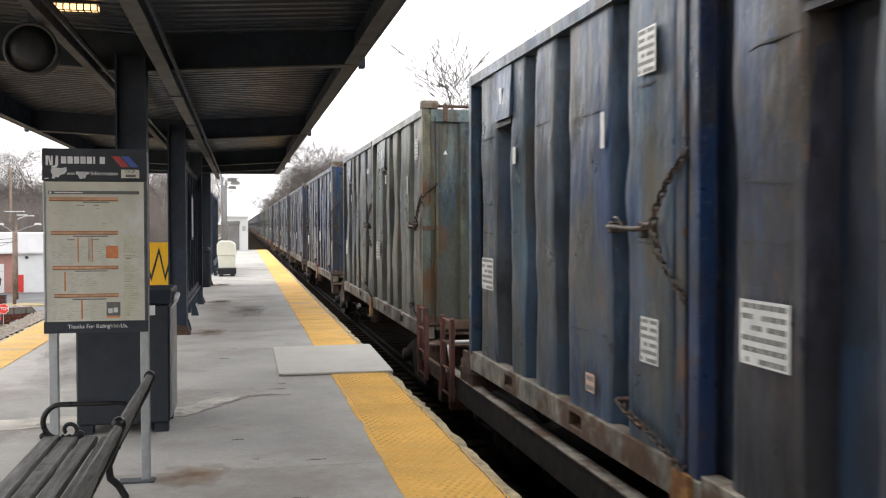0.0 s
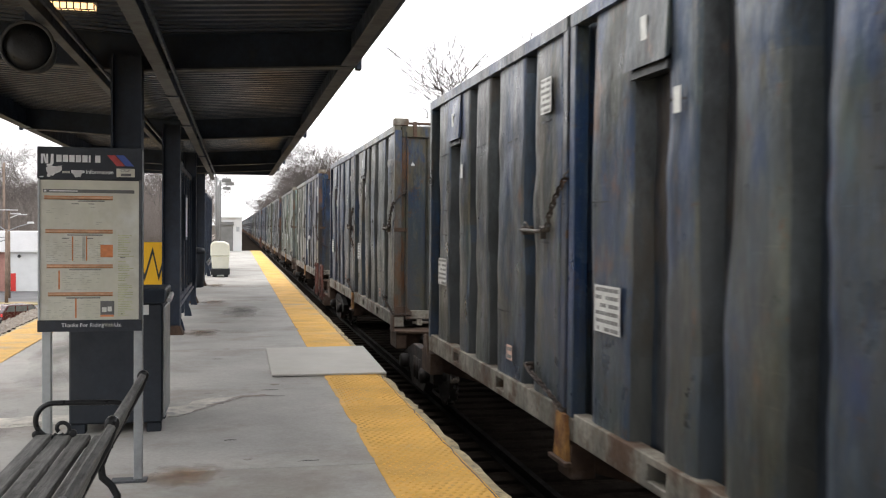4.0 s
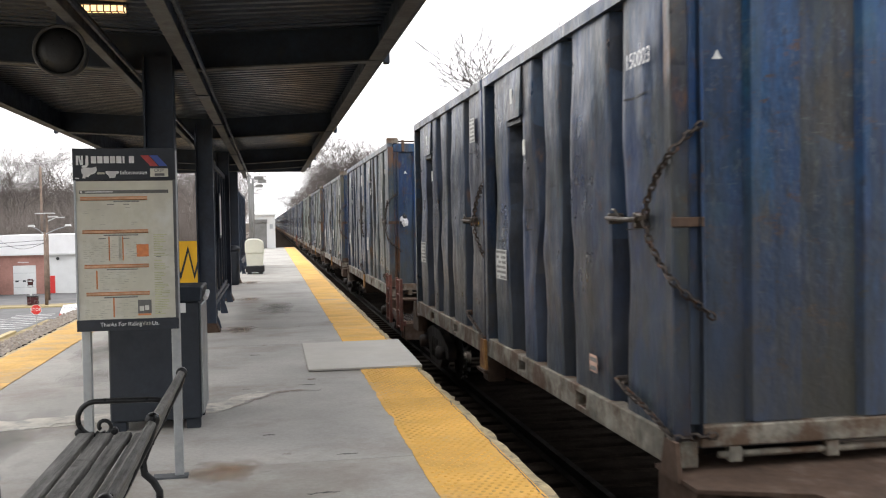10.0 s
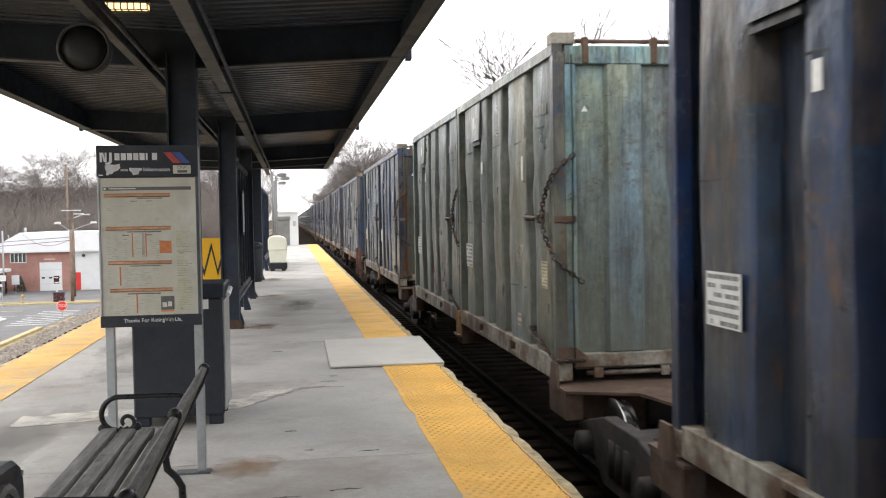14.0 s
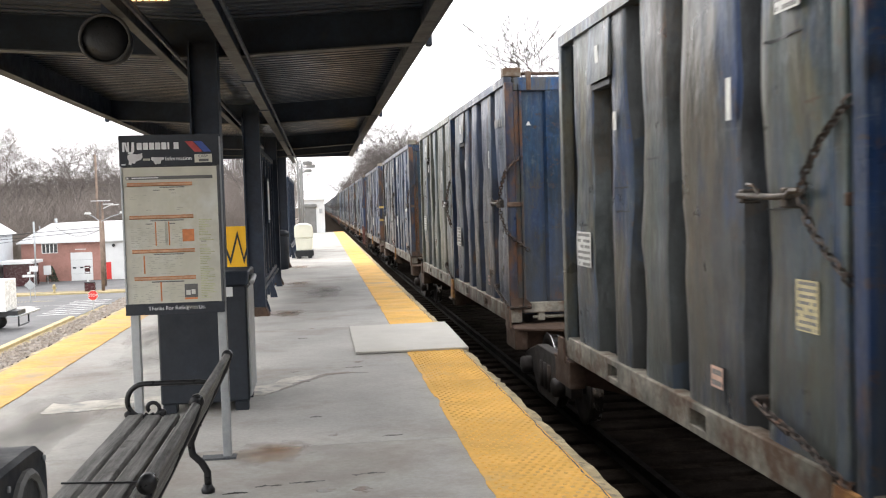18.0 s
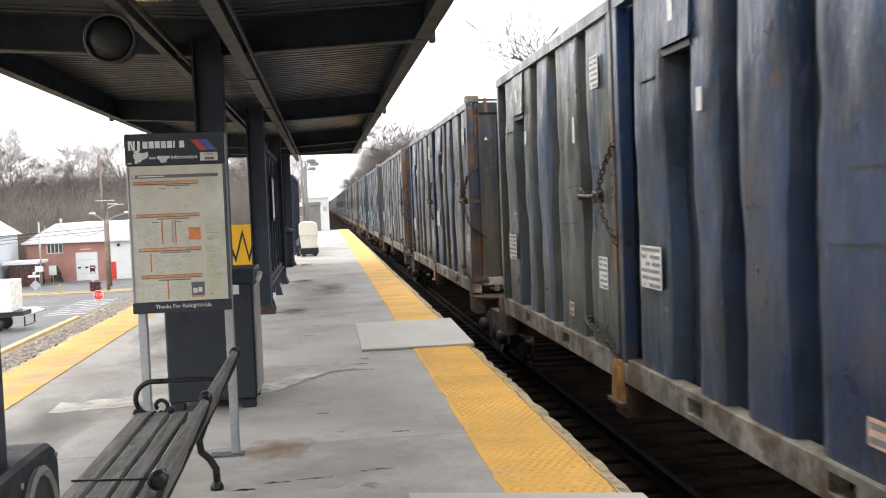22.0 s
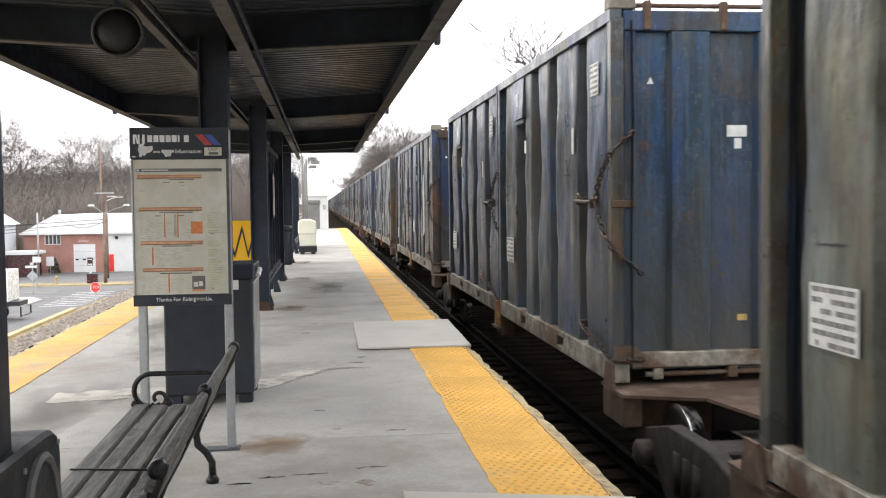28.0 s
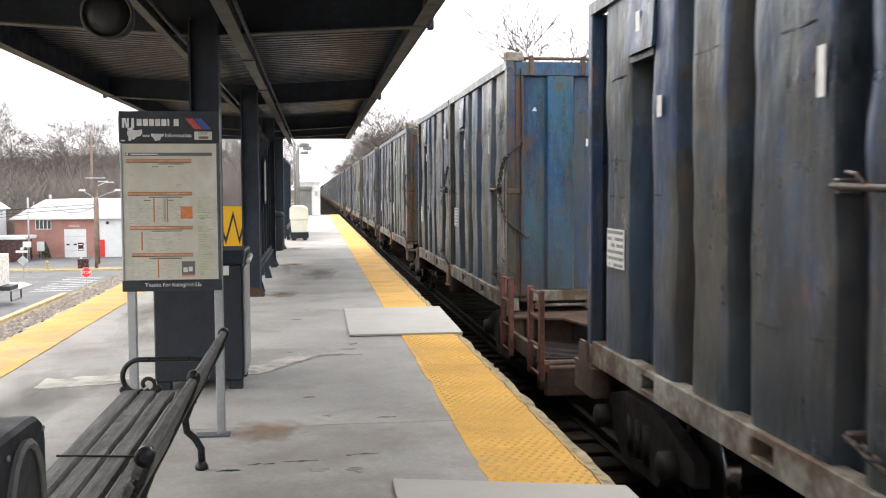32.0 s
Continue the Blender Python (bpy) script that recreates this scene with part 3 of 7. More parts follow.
def build_track(cx, name):
    t = thing(name, cx, 0, BED, "steel rails on timber sleepers in dark ballast, shade put into their colour", "railway track", kind="structure")
    for s in (-0.7525, 0.7525):
        prof = [(s - 0.07, 0.05), (s + 0.07, 0.05), (s + 0.07, 0.065), (s + 0.012, 0.08), (s + 0.012, 0.15), (s + 0.036, 0.165), (s + 0.036, 0.2),
                (s - 0.036, 0.2), (s - 0.036, 0.165), (s - 0.012, 0.15), (s - 0.012, 0.08), (s - 0.07, 0.065)]
        part("rail", prism(prof, "y", -30, 600), "shadedrail", t)
    me = mesh_of(box(-1.28, 1.28, -0.115, 0.115, -0.1, 0.05, 0.01), "shadedsleeper", name="sleeper")
    for i in range(110):
        link_part("sleeper", me, t, m=pose(0, -2 + i * 0.56, 0))
    return t


build_track(TRAIN_X, "track_1")
build_track(LEFT_EDGE - 1.6, "track_2")
stones("shoulder_gravel", 9000, -6.75, -4.6, 12, 60, BED + 0.01, 0.055, 4, "ballast", "loose brown-grey ballast stones along the bank")


# ---- platform ----
def build_platform():
    p = thing("platform", 0, 0, 0, "grey concrete island platform with worn yellow warning strips", "platform", kind="structure")
    strip = 0.645
    y0, y1 = -12.0, 60.0
    step = 6.05
    # slabs with open joints
    y = y0
    i = 0
    while y < y1:
        e = min(y + step, y1)
        part("slab", box(LEFT_EDGE + 0.08, EDGE - 0.08, y + 0.004, e - 0.004, -0.25, 0, 0.004), "concrete", p)
        y, i = e, i + 1
    # dark steel colour here stands for the shade below the platform edge
    part("bearing_wall", box(LEFT_EDGE + 0.3, EDGE - 0.35, y0, y1, BED - 0.2, -0.25), "darksteel", p, "platform wall, the shade put into its dark colour")
    # strips of yellow tiles; the edge is chipped
    for side in (0, 1):
        n = 0
        y = y0
        while y < y1 - 0.1:
            e = min(y + 0.915, y1)
            a, c = (EDGE - strip, EDGE - 0.08) if side == 0 else (LEFT_EDGE + 0.08, LEFT_EDGE + strip)
            # the inner edge is ragged, with pieces broken out
            rag = random.Random(n * 2 + side)
            edge = []
            for q in range(13):
                yy = y + 0.0006 + (e - y - 0.0012) * q / 12
                cut = abs(rag.gauss(0, 0.006)) + max(0.0, 0.09 * (wave(yy * 1.7, side * 3.0, 8.0) - 0.3))
                edge.append((a + cut, yy) if side == 0 else (c - cut, yy))
            outer = [(c, e - 0.0006), (c, y + 0.0006)] if side == 0 else [(a, e - 0.0006), (a, y + 0.0006)]
            b = prism(edge + outer, "z", 0.0006, 0.0062 + 0.0006 * wave(y, side, 0))
            part("warning_tile", b, "yellow" if side == 0 else "wornyellow", p)
            y, n = e, n + 1
        # chipped concrete nosing
        rng = random.Random(side)
        b = bmesh.new()
        ys = np.arange(y0, y1, 0.11)
        prev = None
        for yy in ys:
            out = rng.uniform(-0.022, 0.0) if rng.random() < 0.75 else rng.uniform(-0.05, -0.015)
            inn = 0.0795 + max(0, rng.gauss(0, 0.006)) - 0.004
            if side == 0:
                xs = (EDGE - inn, EDGE + out)
            else:
                xs = (LEFT_EDGE + inn, LEFT_EDGE - out)
            zt = rng.uniform(-0.012, 0.003)
            ring = [b.verts.new((xs[0], yy, 0.004)), b.verts.new((xs[1], yy, zt)), b.verts.new((xs[1] + (0.012 if side else -0.012), yy, -0.25)), b.verts.new((xs[0], yy, -0.25))]
            if prev:
                for k in range(4):
                    b.faces.new((prev[k], prev[(k + 1) % 4], ring[(k + 1) % 4], ring[k]))
            prev = ring
        bmesh.ops.recalc_face_normals(b, faces=b.faces[:])
        part("edge_nosing", b, "edge", p, "chipped concrete edge with peeling yellow paint")
        # raised domes
        verts, faces = [], []
        r0, r1, h = 0.0145, 0.008, 0.006
        for j in range(int((10.0 - 3.6) / 0.052) if side == 0 else 0):
            for q in range(9):
                x = ((EDGE - strip + 0.05 + q * 0.0575) if side == 0 else (LEFT_EDGE + 0.11 + q * 0.0575)) + 0.0287 * (j % 2)
                yy = 3.6 + j * 0.052
                if rng.random() < 0.05 or wave(x * 1.4, yy * 0.9, 5, side) > 0.42:
                    continue
                i = len(verts)
                for k in range(5):
                    verts.append((x + r0 * math.cos(k * 1.2566), yy + r0 * math.sin(k * 1.2566), 0.006))
                for k in range(5):
                    verts.append((x + r1 * math.cos(k * 1.2566), yy + r1 * math.sin(k * 1.2566), 0.006 + h))
                faces.append(tuple(range(i + 5, i + 10)))
                for k in range(5):
                    faces.append((i + k, i + (k + 1) % 5, i + 5 + (k + 1) % 5, i + 5 + k))
        if side == 0:
            me = bpy.data.meshes.new("domes")
            me.from_pydata(verts, [], faces)
            me.materials.append(M["yellow"])
            link_part("raised_domes", me, p, kind="stuff")
            # open joint between the tiles and the nosing
            line = [(EDGE - 0.092 + 0.018 * wave(q * 0.9, 2.0, 4.0) + rng.gauss(0, 0.003), 2.0 + q * 0.12) for q in range(260)]
            b = prism([(x - 0.004, q) for x, q in line] + [(x + 0.004 + 0.004 * wave(q * 3, 1, 7), q) for x, q in reversed(line)], "z", 0.006, 0.0076)
            part("edge_joint", b, "crackdark", p, "dark open joint along the edge")
    return p


def blot(name, outline, z, material, label, seed, thick=0.004):
    """A flat irregular repair or stain on the floor."""
    rng = random.Random(seed)
    b = bmesh.new()
    pts = []
    n = len(outline)
    for i in range(n):
        a, c = Vector(outline[i]), Vector(outline[(i + 1) % n])
        for s in range(6):
            q = a.lerp(c, s / 6)
            pts.append((q.x + rng.gauss(0, 0.012), q.y + rng.gauss(0, 0.022 if thick > 0.0025 else 0.008)))
    vs = [b.verts.new((x, y, z + thick)) for x, y in pts]
    lo = [b.verts.new((x * 1.0, y, z)) for x, y in pts]
    b.faces.new(vs)
    for i in range(len(vs)):
        b.faces.new((lo[i], lo[(i + 1) % len(vs)], vs[(i + 1) % len(vs)], vs[i]))
    bmesh.ops.recalc_face_normals(b, faces=b.faces[:])
    ob = new(name, mesh_of(b, material, name=name))
    return tagged(ob, label, kind="structure")


build_platform()
blot("floor_patch", [(-2.1, 7.6), (-1.5, 7.72), (-0.8, 7.8), (-0.45, 7.95), (-0.2, 8.35), (0.05, 8.75), (-0.15, 8.85), (-0.5, 8.35), (-1.0, 8.15), (-1.6, 8.1), (-2.1, 8.0)], 0, "patch", "pale cracked repair mortar across the platform", 1)
blot("floor_crack", [(-0.42, 7.93), (-0.2, 8.33), (0.05, 8.72), (0.25, 8.78), (0.4, 8.74), (0.22, 8.83), (0.04, 8.8), (-0.22, 8.4)], 0.0042, "stain", "dark broken rim of the repair", 70, 0.0015)
blot("floor_patch", [(-1.75, 7.75), (-1.5, 7.8), (-1.2, 7.85), (-1.25, 8.0), (-1.6, 8.0)], 0.0045, "patch", "second coat of pale mortar", 71, 0.003)


def soft_stain_shade(x, y, w, d, material, label):
    me = mesh_of(box(-0.8, 0.8, -0.8, 0.8, 0, 0.001), material, name="floor_stain")
    ob = tagged(new("floor_stain", me), label, kind="structure")
    ob.matrix_world = pose(x, y, 0.0015) @ Matrix.Diagonal((w, d, 1, 1))


for x, y, w, d in ((-0.3, 6.05, 0.55, 0.6), (-0.45, 14.1, 0.6, 1.0), (-0.42, 19.7, 0.6, 1.2), (-0.5, 25.2, 0.6, 1.4)):
    soft_stain_shade(x, y, w, d, "ruststain", "faint rusty stain on the concrete")
# the first three paint the canopy's shade onto the left floor, besides dirt
for x, y, w, d in ((-2.0, 7.0, 1.0, 3.2), (-1.9, 12.5, 0.9, 4.0), (-1.7, 10.2, 0.9, 1.6), (0.1, 17.5, 0.8, 2.6)):
    soft_stain_shade(x, y, w, d, "dirtshade", "dull dirt and painted shade on the concrete")
for k, (x, y, w) in enumerate([(-0.3, 5.3, 0.05), (-0.08, 5.33, 0.09), (0.25, 5.42, 0.07), (-0.05, 7.0, 0.03), (0.45, 6.3, 0.06), (0.3, 9.1, 0.08), (-0.2, 11.3, 0.05), (-0.45, 5.2, 0.05), (0.1, 14.2, 0.3), (-0.2, 21, 0.3)]):
    blot("floor_crack", [(x - w, y - 0.004), (x, y + 0.01), (x + w, y), (x, y - 0.002)], 0, "crackdark" if w < 0.25 else "board", "short dark crack in the concrete" if w < 0.25 else "pale worn spot in the concrete", 10 + k, 0.002)
for k, (x, y, s) in enumerate(((0.02, 5.15, 0.04), (0.2, 5.12, 0.05), (-0.25, 9.0, 0.03), (0.08, 6.4, 0.02), (0.35, 9.4, 0.03), (-0.1, 12.2, 0.04))):
    blot("floor_mark", [(x - s, y), (x, y + s * 1.2), (x + s, y + s * 0.3), (x + s * 0.4, y - s)], 0, "stain", "small dull spot on the concrete", 50 + k, 0.0015)
plate = tagged(new("bridge_board", mesh_of(prism([(0.343, 9.84), (1.486, 9.84), (1.53, 12.06), (0.35, 12.01)], "z", 0.008, 0.03, None, 0.004), "board")), "pale grey flat board lying over the warning strip", "board")
stop_plate = tagged(new("bridge_board", mesh_of(prism([(0.38, 2.6), (1.5, 2.5), (1.5, 4.56), (0.38, 4.84)], "z", 0.008, 0.03, None, 0.004), "board")), "pale grey flat board lying over the warning strip", "board")


# ---- canopy ----
CX = -0.87
CAN_R, CAN_L, CAN_Z = 0.99, -3.0, 2.86
CAN_END = 27.1
SAG = 0.11                            # the middle hangs lower than the edges


def build_canopy():
    c = thing("canopy", CX, 0, 0, "dark steel platform canopy with a corrugated underside", "canopy", kind="structure")
    w0, w1 = CAN_L - CX, CAN_R - CX
    # corrugated deck, ridges across the platform
    verts, faces = [], []
    y, k = -8.0, 0
    prof = [(0, 0), (0.07, 0), (0.09, 0.05), (0.15, 0.05), (0.17, 0)]
    pts = []
    while y < CAN_END - 0.1:
        for dy, dz in prof[:-1]:
            pts.append((y + dy, 3.15 + dz))
        y += 0.17
    for yy, zz in pts:
        verts += [(w0 + 0.03, yy, zz), (0, yy, zz - SAG), (w1 - 0.03, yy, zz)]
    for i in range(len(pts) - 1):
        for q in (0, 1):
            faces.append((3 * i + q, 3 * i + q + 1, 3 * i + q + 4, 3 * i + q + 3))
    me = bpy.data.meshes.new("deck")
    me.from_pydata(verts, [], faces)
    me.materials.append(M["deck"])
    link_part("corrugated_deck", me, c)
    part("roof_sheet", box(w0, w1, -8, CAN_END, 3.22, 3.28), "darksteel", c)
    # edge channels
    for x0, x1, s in ((w1 - 0.03, w1, 1), (w0, w0 + 0.03, -1)):
        part("fascia", box(x0, x1, -8, CAN_END, CAN_Z, 3.3, 0.004), "navy_steel", c)
        lip = (x0 - 0.1, x0) if s > 0 else (x1, x1 + 0.1)
        part("fascia_lip", box(lip[0], lip[1], -8, CAN_END, CAN_Z, CAN_Z + 0.012), "dusty", c)
    part("end_fascia", box(w0, w1, CAN_END, CAN_END + 0.03, CAN_Z, 3.3), "navy_steel", c)
    # purlins across, with a bracket that stands out past the edge
    for y in (-4.8, 1.83, 8.48, 15.13, 21.78, 24.6):
        part("cross_beam", prism([(w0 + 0.04, 2.87), (0, 2.87 - SAG), (w1 - 0.04, 2.87), (w1 - 0.04, 3.15), (0, 3.15 - SAG), (w0 + 0.04, 3.15)], "y", y - 0.012, y + 0.012), "navy_steel", c)
        part("beam_flange", prism([(w0 + 0.04, 2.856), (0, 2.856 - SAG), (w1 - 0.04, 2.856), (w1 - 0.04, 2.8695), (0, 2.8695 - SAG), (w0 + 0.04, 2.8695)], "y", y - 0.07, y + 0.07), "dusty", c)
        for x in (w1, w0):
            s = 1 if x == w1 else -1
            part("edge_bracket", box(min(x, x + s * 0.05), max(x, x + s * 0.05), y - 0.05, y + 0.05, CAN_Z - 0.02, CAN_Z + 0.1, 0.005), "navy_steel", c)
    # girders
    for x, half in ((0.275, 0.052), (-0.275, 0.034)):
        part("girder", box(x - 0.02, x + 0.02, -8, CAN_END - 0.2, 2.72, 2.86, 0.003), "navy_steel", c)
        part("girder_flange", box(x - half, x + half, -8, CAN_END - 0.2, 2.7, 2.72, 0.003), "dusty", c)
        part("conduit", tube([(x + half + 0.03, -8, 2.76), (x + half + 0.03, CAN_END - 0.4, 2.76)], 0.018, 6), "navy_steel", c)
    for y in (-1.4, 4.0, 9.6, 12.4, 17.8, 23.0):
        part("girder_splice", box(0.21, 0.34, y - 0.06, y + 0.06, 2.69, 2.7), "navy_steel", c)
    return c


build_canopy()
column_proto = None
for y in (2.31, 8.35, 13.98, 19.55, 25.15):
    if column_proto is None:
        column_proto = thing("canopy_column", CX, y, 0, "dark painted steel canopy column on a rusty base plate", "column", "canopy columns")
        b = box(-0.11, 0.11, -0.012, 0.012, 0.0, 2.86)
        for s in (-1, 1):
            b = box(s * 0.11 - 0.008, s * 0.11 + 0.008, -0.11, 0.11, 0.0, 2.86, 0, b)
        part("shaft", b, "navy_steel", column_proto)
        b = prism([(-0.17, 0), (0.17, 0), (0.12, 0.12), (-0.12, 0.12)], "y", -0.15, 0.15)
        part("base_plate", b, "rustplate", column_proto, "rusty flared base")
    else:
        copy_thing(column_proto, pose(CX, y, 0))


def build_windscreen(y0, y1):
    w = thing("windscreen", CX, y0, 0, "dark framed waiting windscreen between the columns", "windscreen", "windscreens")
    n = 6
    L = y1 - y0
    for i in range(n + 1):
        y = i * L / n
        part("mullion", box(-0.035, 0.035, y - 0.03, y + 0.03, 0.05, 2.35, 0.004), "navy_steel", w)
    for i in range(n):
        a, c = i * L / n + 0.035, (i + 1) * L / n - 0.035
        part("panel", box(-0.008, 0.008, a, c, 0.42, 2.3), "glassdark", w)
    part("top_rail", box(-0.045, 0.045, -0.03, L + 0.03, 2.351, 2.43, 0.004), "navy_steel", w)
    part("sill_rail", box(-0.05, 0.05, -0.03, L + 0.03, 0.34, 0.41, 0.004), "navy_steel", w)
    part("kick_plate", box(0.052, 0.085, 0.0, L, 0.30, 0.34, 0.006), "navy_steel", w, "grey ledge along the foot")
    for y in (0.3, L / 2, L - 0.3):
        part("ledge_bracket", prism([(0.04, 0.0), (0.16, 0.0), (0.13, 0.12), (0.06, 0.3), (0.04, 0.3)], "y", y - 0.02, y + 0.02), "navy_steel", w)
    return w


ws = build_windscreen(14.15, 19.4)
notice = thing("notice_frame", CX + 0.045, 17.0, 1.25, "small framed white notice on the windscreen", "notice")
part("frame", box(-0.008, 0.012, -0.3, 0.3, 0, 0.75, 0.004), "navy_steel", notice)
part("paper", box(0.0125, 0.016, -0.25, 0.25, 0.05, 0.7), "white", notice)
build_windscreen(29.5, 36.0)


# ---- ceiling fittings ----
sp = thing("round_loudspeaker", -1.212, 6.2, 2.535, "round dark hanging loudspeaker with a grey rim", "loudspeaker")
part("drum", lathe([(0.02, 0.22), (0.13, 0.2), (0.145, 0.12), (0.145, 0.006)], "y", 28), "black", sp)
part("rim", tube([(0.146 * math.cos(k * 0.2244), -0.008, 0.146 * math.sin(k * 0.2244)) for k in range(28)], 0.011, 8, None, True), "speakerrim", sp, "dull grey rim")
part("grille", lathe([(0.01, -0.016), (0.07, -0.013), (0.138, -0.004), (0.138, 0.005)], "y", 28), "iron", sp)
part("yoke", box(-0.03, 0.03, 0.06, 0.12, 0.14, 0.6), "navy_steel", sp)
for y in (7.3, 23.7):
    cl = thing("ceiling_light", -1.16 if y < 8 else -0.1, y, 3.0, "long caged ceiling light with warm tubes", "ceiling light", "ceiling lights")
    part("housing", box(-0.2, 0.2, -0.07, 0.07, 0.035, 0.15, 0.006), "navy_steel", cl)
    for dy in (-0.034, 0.034):
        part("tube", tube([(-0.18, dy, 0.015), (0.18, dy, 0.015)], 0.021, 8), "lampglow", cl, "warm glowing tube")
    for dy in (-0.06, 0.0, 0.06):
        part("cage_rod", tube([(-0.19, dy, -0.014), (0.19, dy, -0.014)], 0.004, 5), "navy_steel", cl)
    for i in range(9):
        x = -0.18 + i * 0.045
        part("cage_bar", tube([(x, -0.06, 0.04), (x, -0.06, -0.01), (x, 0.06, -0.01), (x, 0.06, 0.04)], 0.005, 5), "navy_steel", cl)


# ---- timetable sign ----
def build_sign():
    s = thing("information_sign", -0.833, 5.93, 0, "framed timetable sign with a torn dark header on two steel posts", "sign")
    x0, x1 = -0.272, 0.29
    top, head, sheet, foot, end = 1.934, 1.752, 1.746, 0.95, 0.884
    for x in (-0.232, 0.27):
        part("post", box(x - 0.025, x + 0.025, 0.02, 0.068, 0.012, top - 0.01, 0.004), "galv", s, "galvanised square post")
        part("foot_plate", box(x - 0.15, x + 0.05, -0.005, 0.09, 0.0, 0.012), "dusty", s, "grimy foot plate")
    part("backing", box(x0, x1, -0.005, 0.018, end, top - 0.005, 0.003), "black", s)
    part("header", box(x0 - 0.003, x1 + 0.003, -0.016, -0.0055, head, top, 0.002), "signnavy", s, "dark navy header panel")
    part("footer", box(x0 - 0.003, x1 + 0.003, -0.016, -0.0055, end, foot - 0.001, 0.002), "signnavy", s, "dark navy footer panel")
    part("timetable", box(x0 + 0.012, x1 - 0.014, -0.011, -0.0055, foot, sheet), "poster", s, "faded timetable sheet with orange bars")
    for x, w, m in ((x0, 0.012, "galv"), (x1 - 0.014, 0.014, "dusty")):
        part("side_frame", box(x, x + w, -0.018, -0.0055, foot, head - 0.001, 0.002), m, s)
    W, H = x1 - x0, sheet - foot

    def bars(name, rows, material, label="", d=0.0):
        b = None
        for a, c, e, g in rows:        # shares of the sheet's width and height, from its top left
            b = box(x0 + a * W, x0 + c * W, -0.0125 - d, -0.0112 - d, sheet - g * H, sheet - e * H, 0, b)
        part(name, b, material, s, label, kind="stuff")
    tops = (0.115, 0.355, 0.605, 0.805)
    # headings: pale orange bands between two darker rules
    bars("heading_band", [(0.06 + 0.012 * i, 0.72, t, t + 0.024) for i, t in enumerate(tops)], "paleorange", "pale orange heading bands")
    bars("orange_rule", [(0.06 + 0.012 * i, 0.72, t + q, t + q + 0.006) for i, t in enumerate(tops) for q in (-0.003, 0.018)]
         + [(0.325, 0.337, 0.4, 0.575), (0.46, 0.472, 0.4, 0.575), (0.195, 0.21, 0.645, 0.78), (0.355, 0.37, 0.845, 0.985), (0.6, 0.73, 0.965, 0.978)], "orange", "orange timetable rules")
    bars("orange_square", [(0.6, 0.72, 0.46, 0.55)], "orange", "orange printed square")
    bars("grey_rule", [(0.425, 0.452, 0.4, 0.575)], "paleink")
    bars("dark_print", [(0.05, 0.93, 0.066, 0.09), (0.385, 0.64, 0.146, 0.152), (0.28, 0.62, 0.388, 0.395), (0.3, 0.61, 0.637, 0.643), (0.27, 0.6, 0.838, 0.846),
                       (0.32, 0.39, 0.166, 0.171), (0.48, 0.54, 0.166, 0.171), (0.23, 0.3, 0.412, 0.418), (0.47, 0.53, 0.412, 0.418), (0.79, 0.84, 0.55, 0.555), (0.8, 0.82, 0.955, 0.962)], "ink")
    bars("pale_print", [(0.06, 0.08, 0.071, 0.085), (0.11, 0.38, 0.074, 0.081)], "letter", d=0.0014)
    bars("picture", [(0.6, 0.735, 0.865, 0.964)], "ink", "small dark printed picture")
    bars("picture_print", [(0.615, 0.66, 0.91, 0.945), (0.67, 0.71, 0.905, 0.94)], "poster", d=0.0014)
    rows = []
    rng = random.Random(5)
    for k, (t0, b0) in enumerate(((0.19, 0.33), (0.43, 0.585), (0.66, 0.79), (0.86, 0.985))):
        y = t0
        while y < b0:
            x = 0.08
            while x < 0.58:
                w = rng.uniform(0.02, 0.07)
                if rng.random() < (0.25, 0.75, 0.6, 0.6)[k] and not any(q - 0.02 < x + w and x < q + 0.02 for q in ((0.33, 0.45, 0.2, 0.36)[k], (0.46, 0.46, 0.2, 0.36)[k])):
                    rows.append((x, x + w, y, y + 0.0035))
                x += w + rng.uniform(0.012, 0.05)
            y += 0.0135
    bars("printed_text", rows, "paleink", "rows of faint figures too small to read")
    rows = []
    y = 0.39
    while y < 0.97:
        if rng.random() < 0.8:
            rows.append((0.77, 0.77 + rng.uniform(0.06, 0.16), y, y + 0.006))
        y += 0.0125
    bars("side_column", rows, "greenink", "faint green side column")
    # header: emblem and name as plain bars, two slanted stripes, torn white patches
    f0, f1 = -0.0185, -0.0165
    b = box(x0 + 0.018, x0 + 0.03, f0, f1, 1.838, 1.892)
    b = box(x0 + 0.046, x0 + 0.056, f0, f1, 1.838, 1.892, 0, b)
    b = prism([(x0 + 0.028, 1.892), (x0 + 0.038, 1.892), (x0 + 0.05, 1.838), (x0 + 0.04, 1.838)], "y", f0, f1, b)
    b = prism([(x0 + 0.072, 1.892), (x0 + 0.085, 1.892), (x0 + 0.085, 1.84), (x0 + 0.075, 1.826), (x0 + 0.048, 1.824), (x0 + 0.048, 1.834), (x0 + 0.068, 1.838)], "y", f0, f1, b)
    part("emblem", b, "letter", s, "pale angular emblem")
    # the name is left as seven plain bars
    for i in range(7):
        a = x0 + 0.1 + i * 0.0348
        part("name_bar", box(a, a + (0.028 if i != 5 else 0.01), f0, f1, 1.848, 1.888), "letter", s)
    for k, m in ((0, "wornred"), (1, "blue")):
        a = x0 + 0.372 + k * 0.05
        part("stripe", prism([(a, 1.892), (a + 0.045, 1.892), (a + 0.1, 1.83), (a + 0.055, 1.83)], "y", f0, f1), m, s)
    rng = random.Random(8)
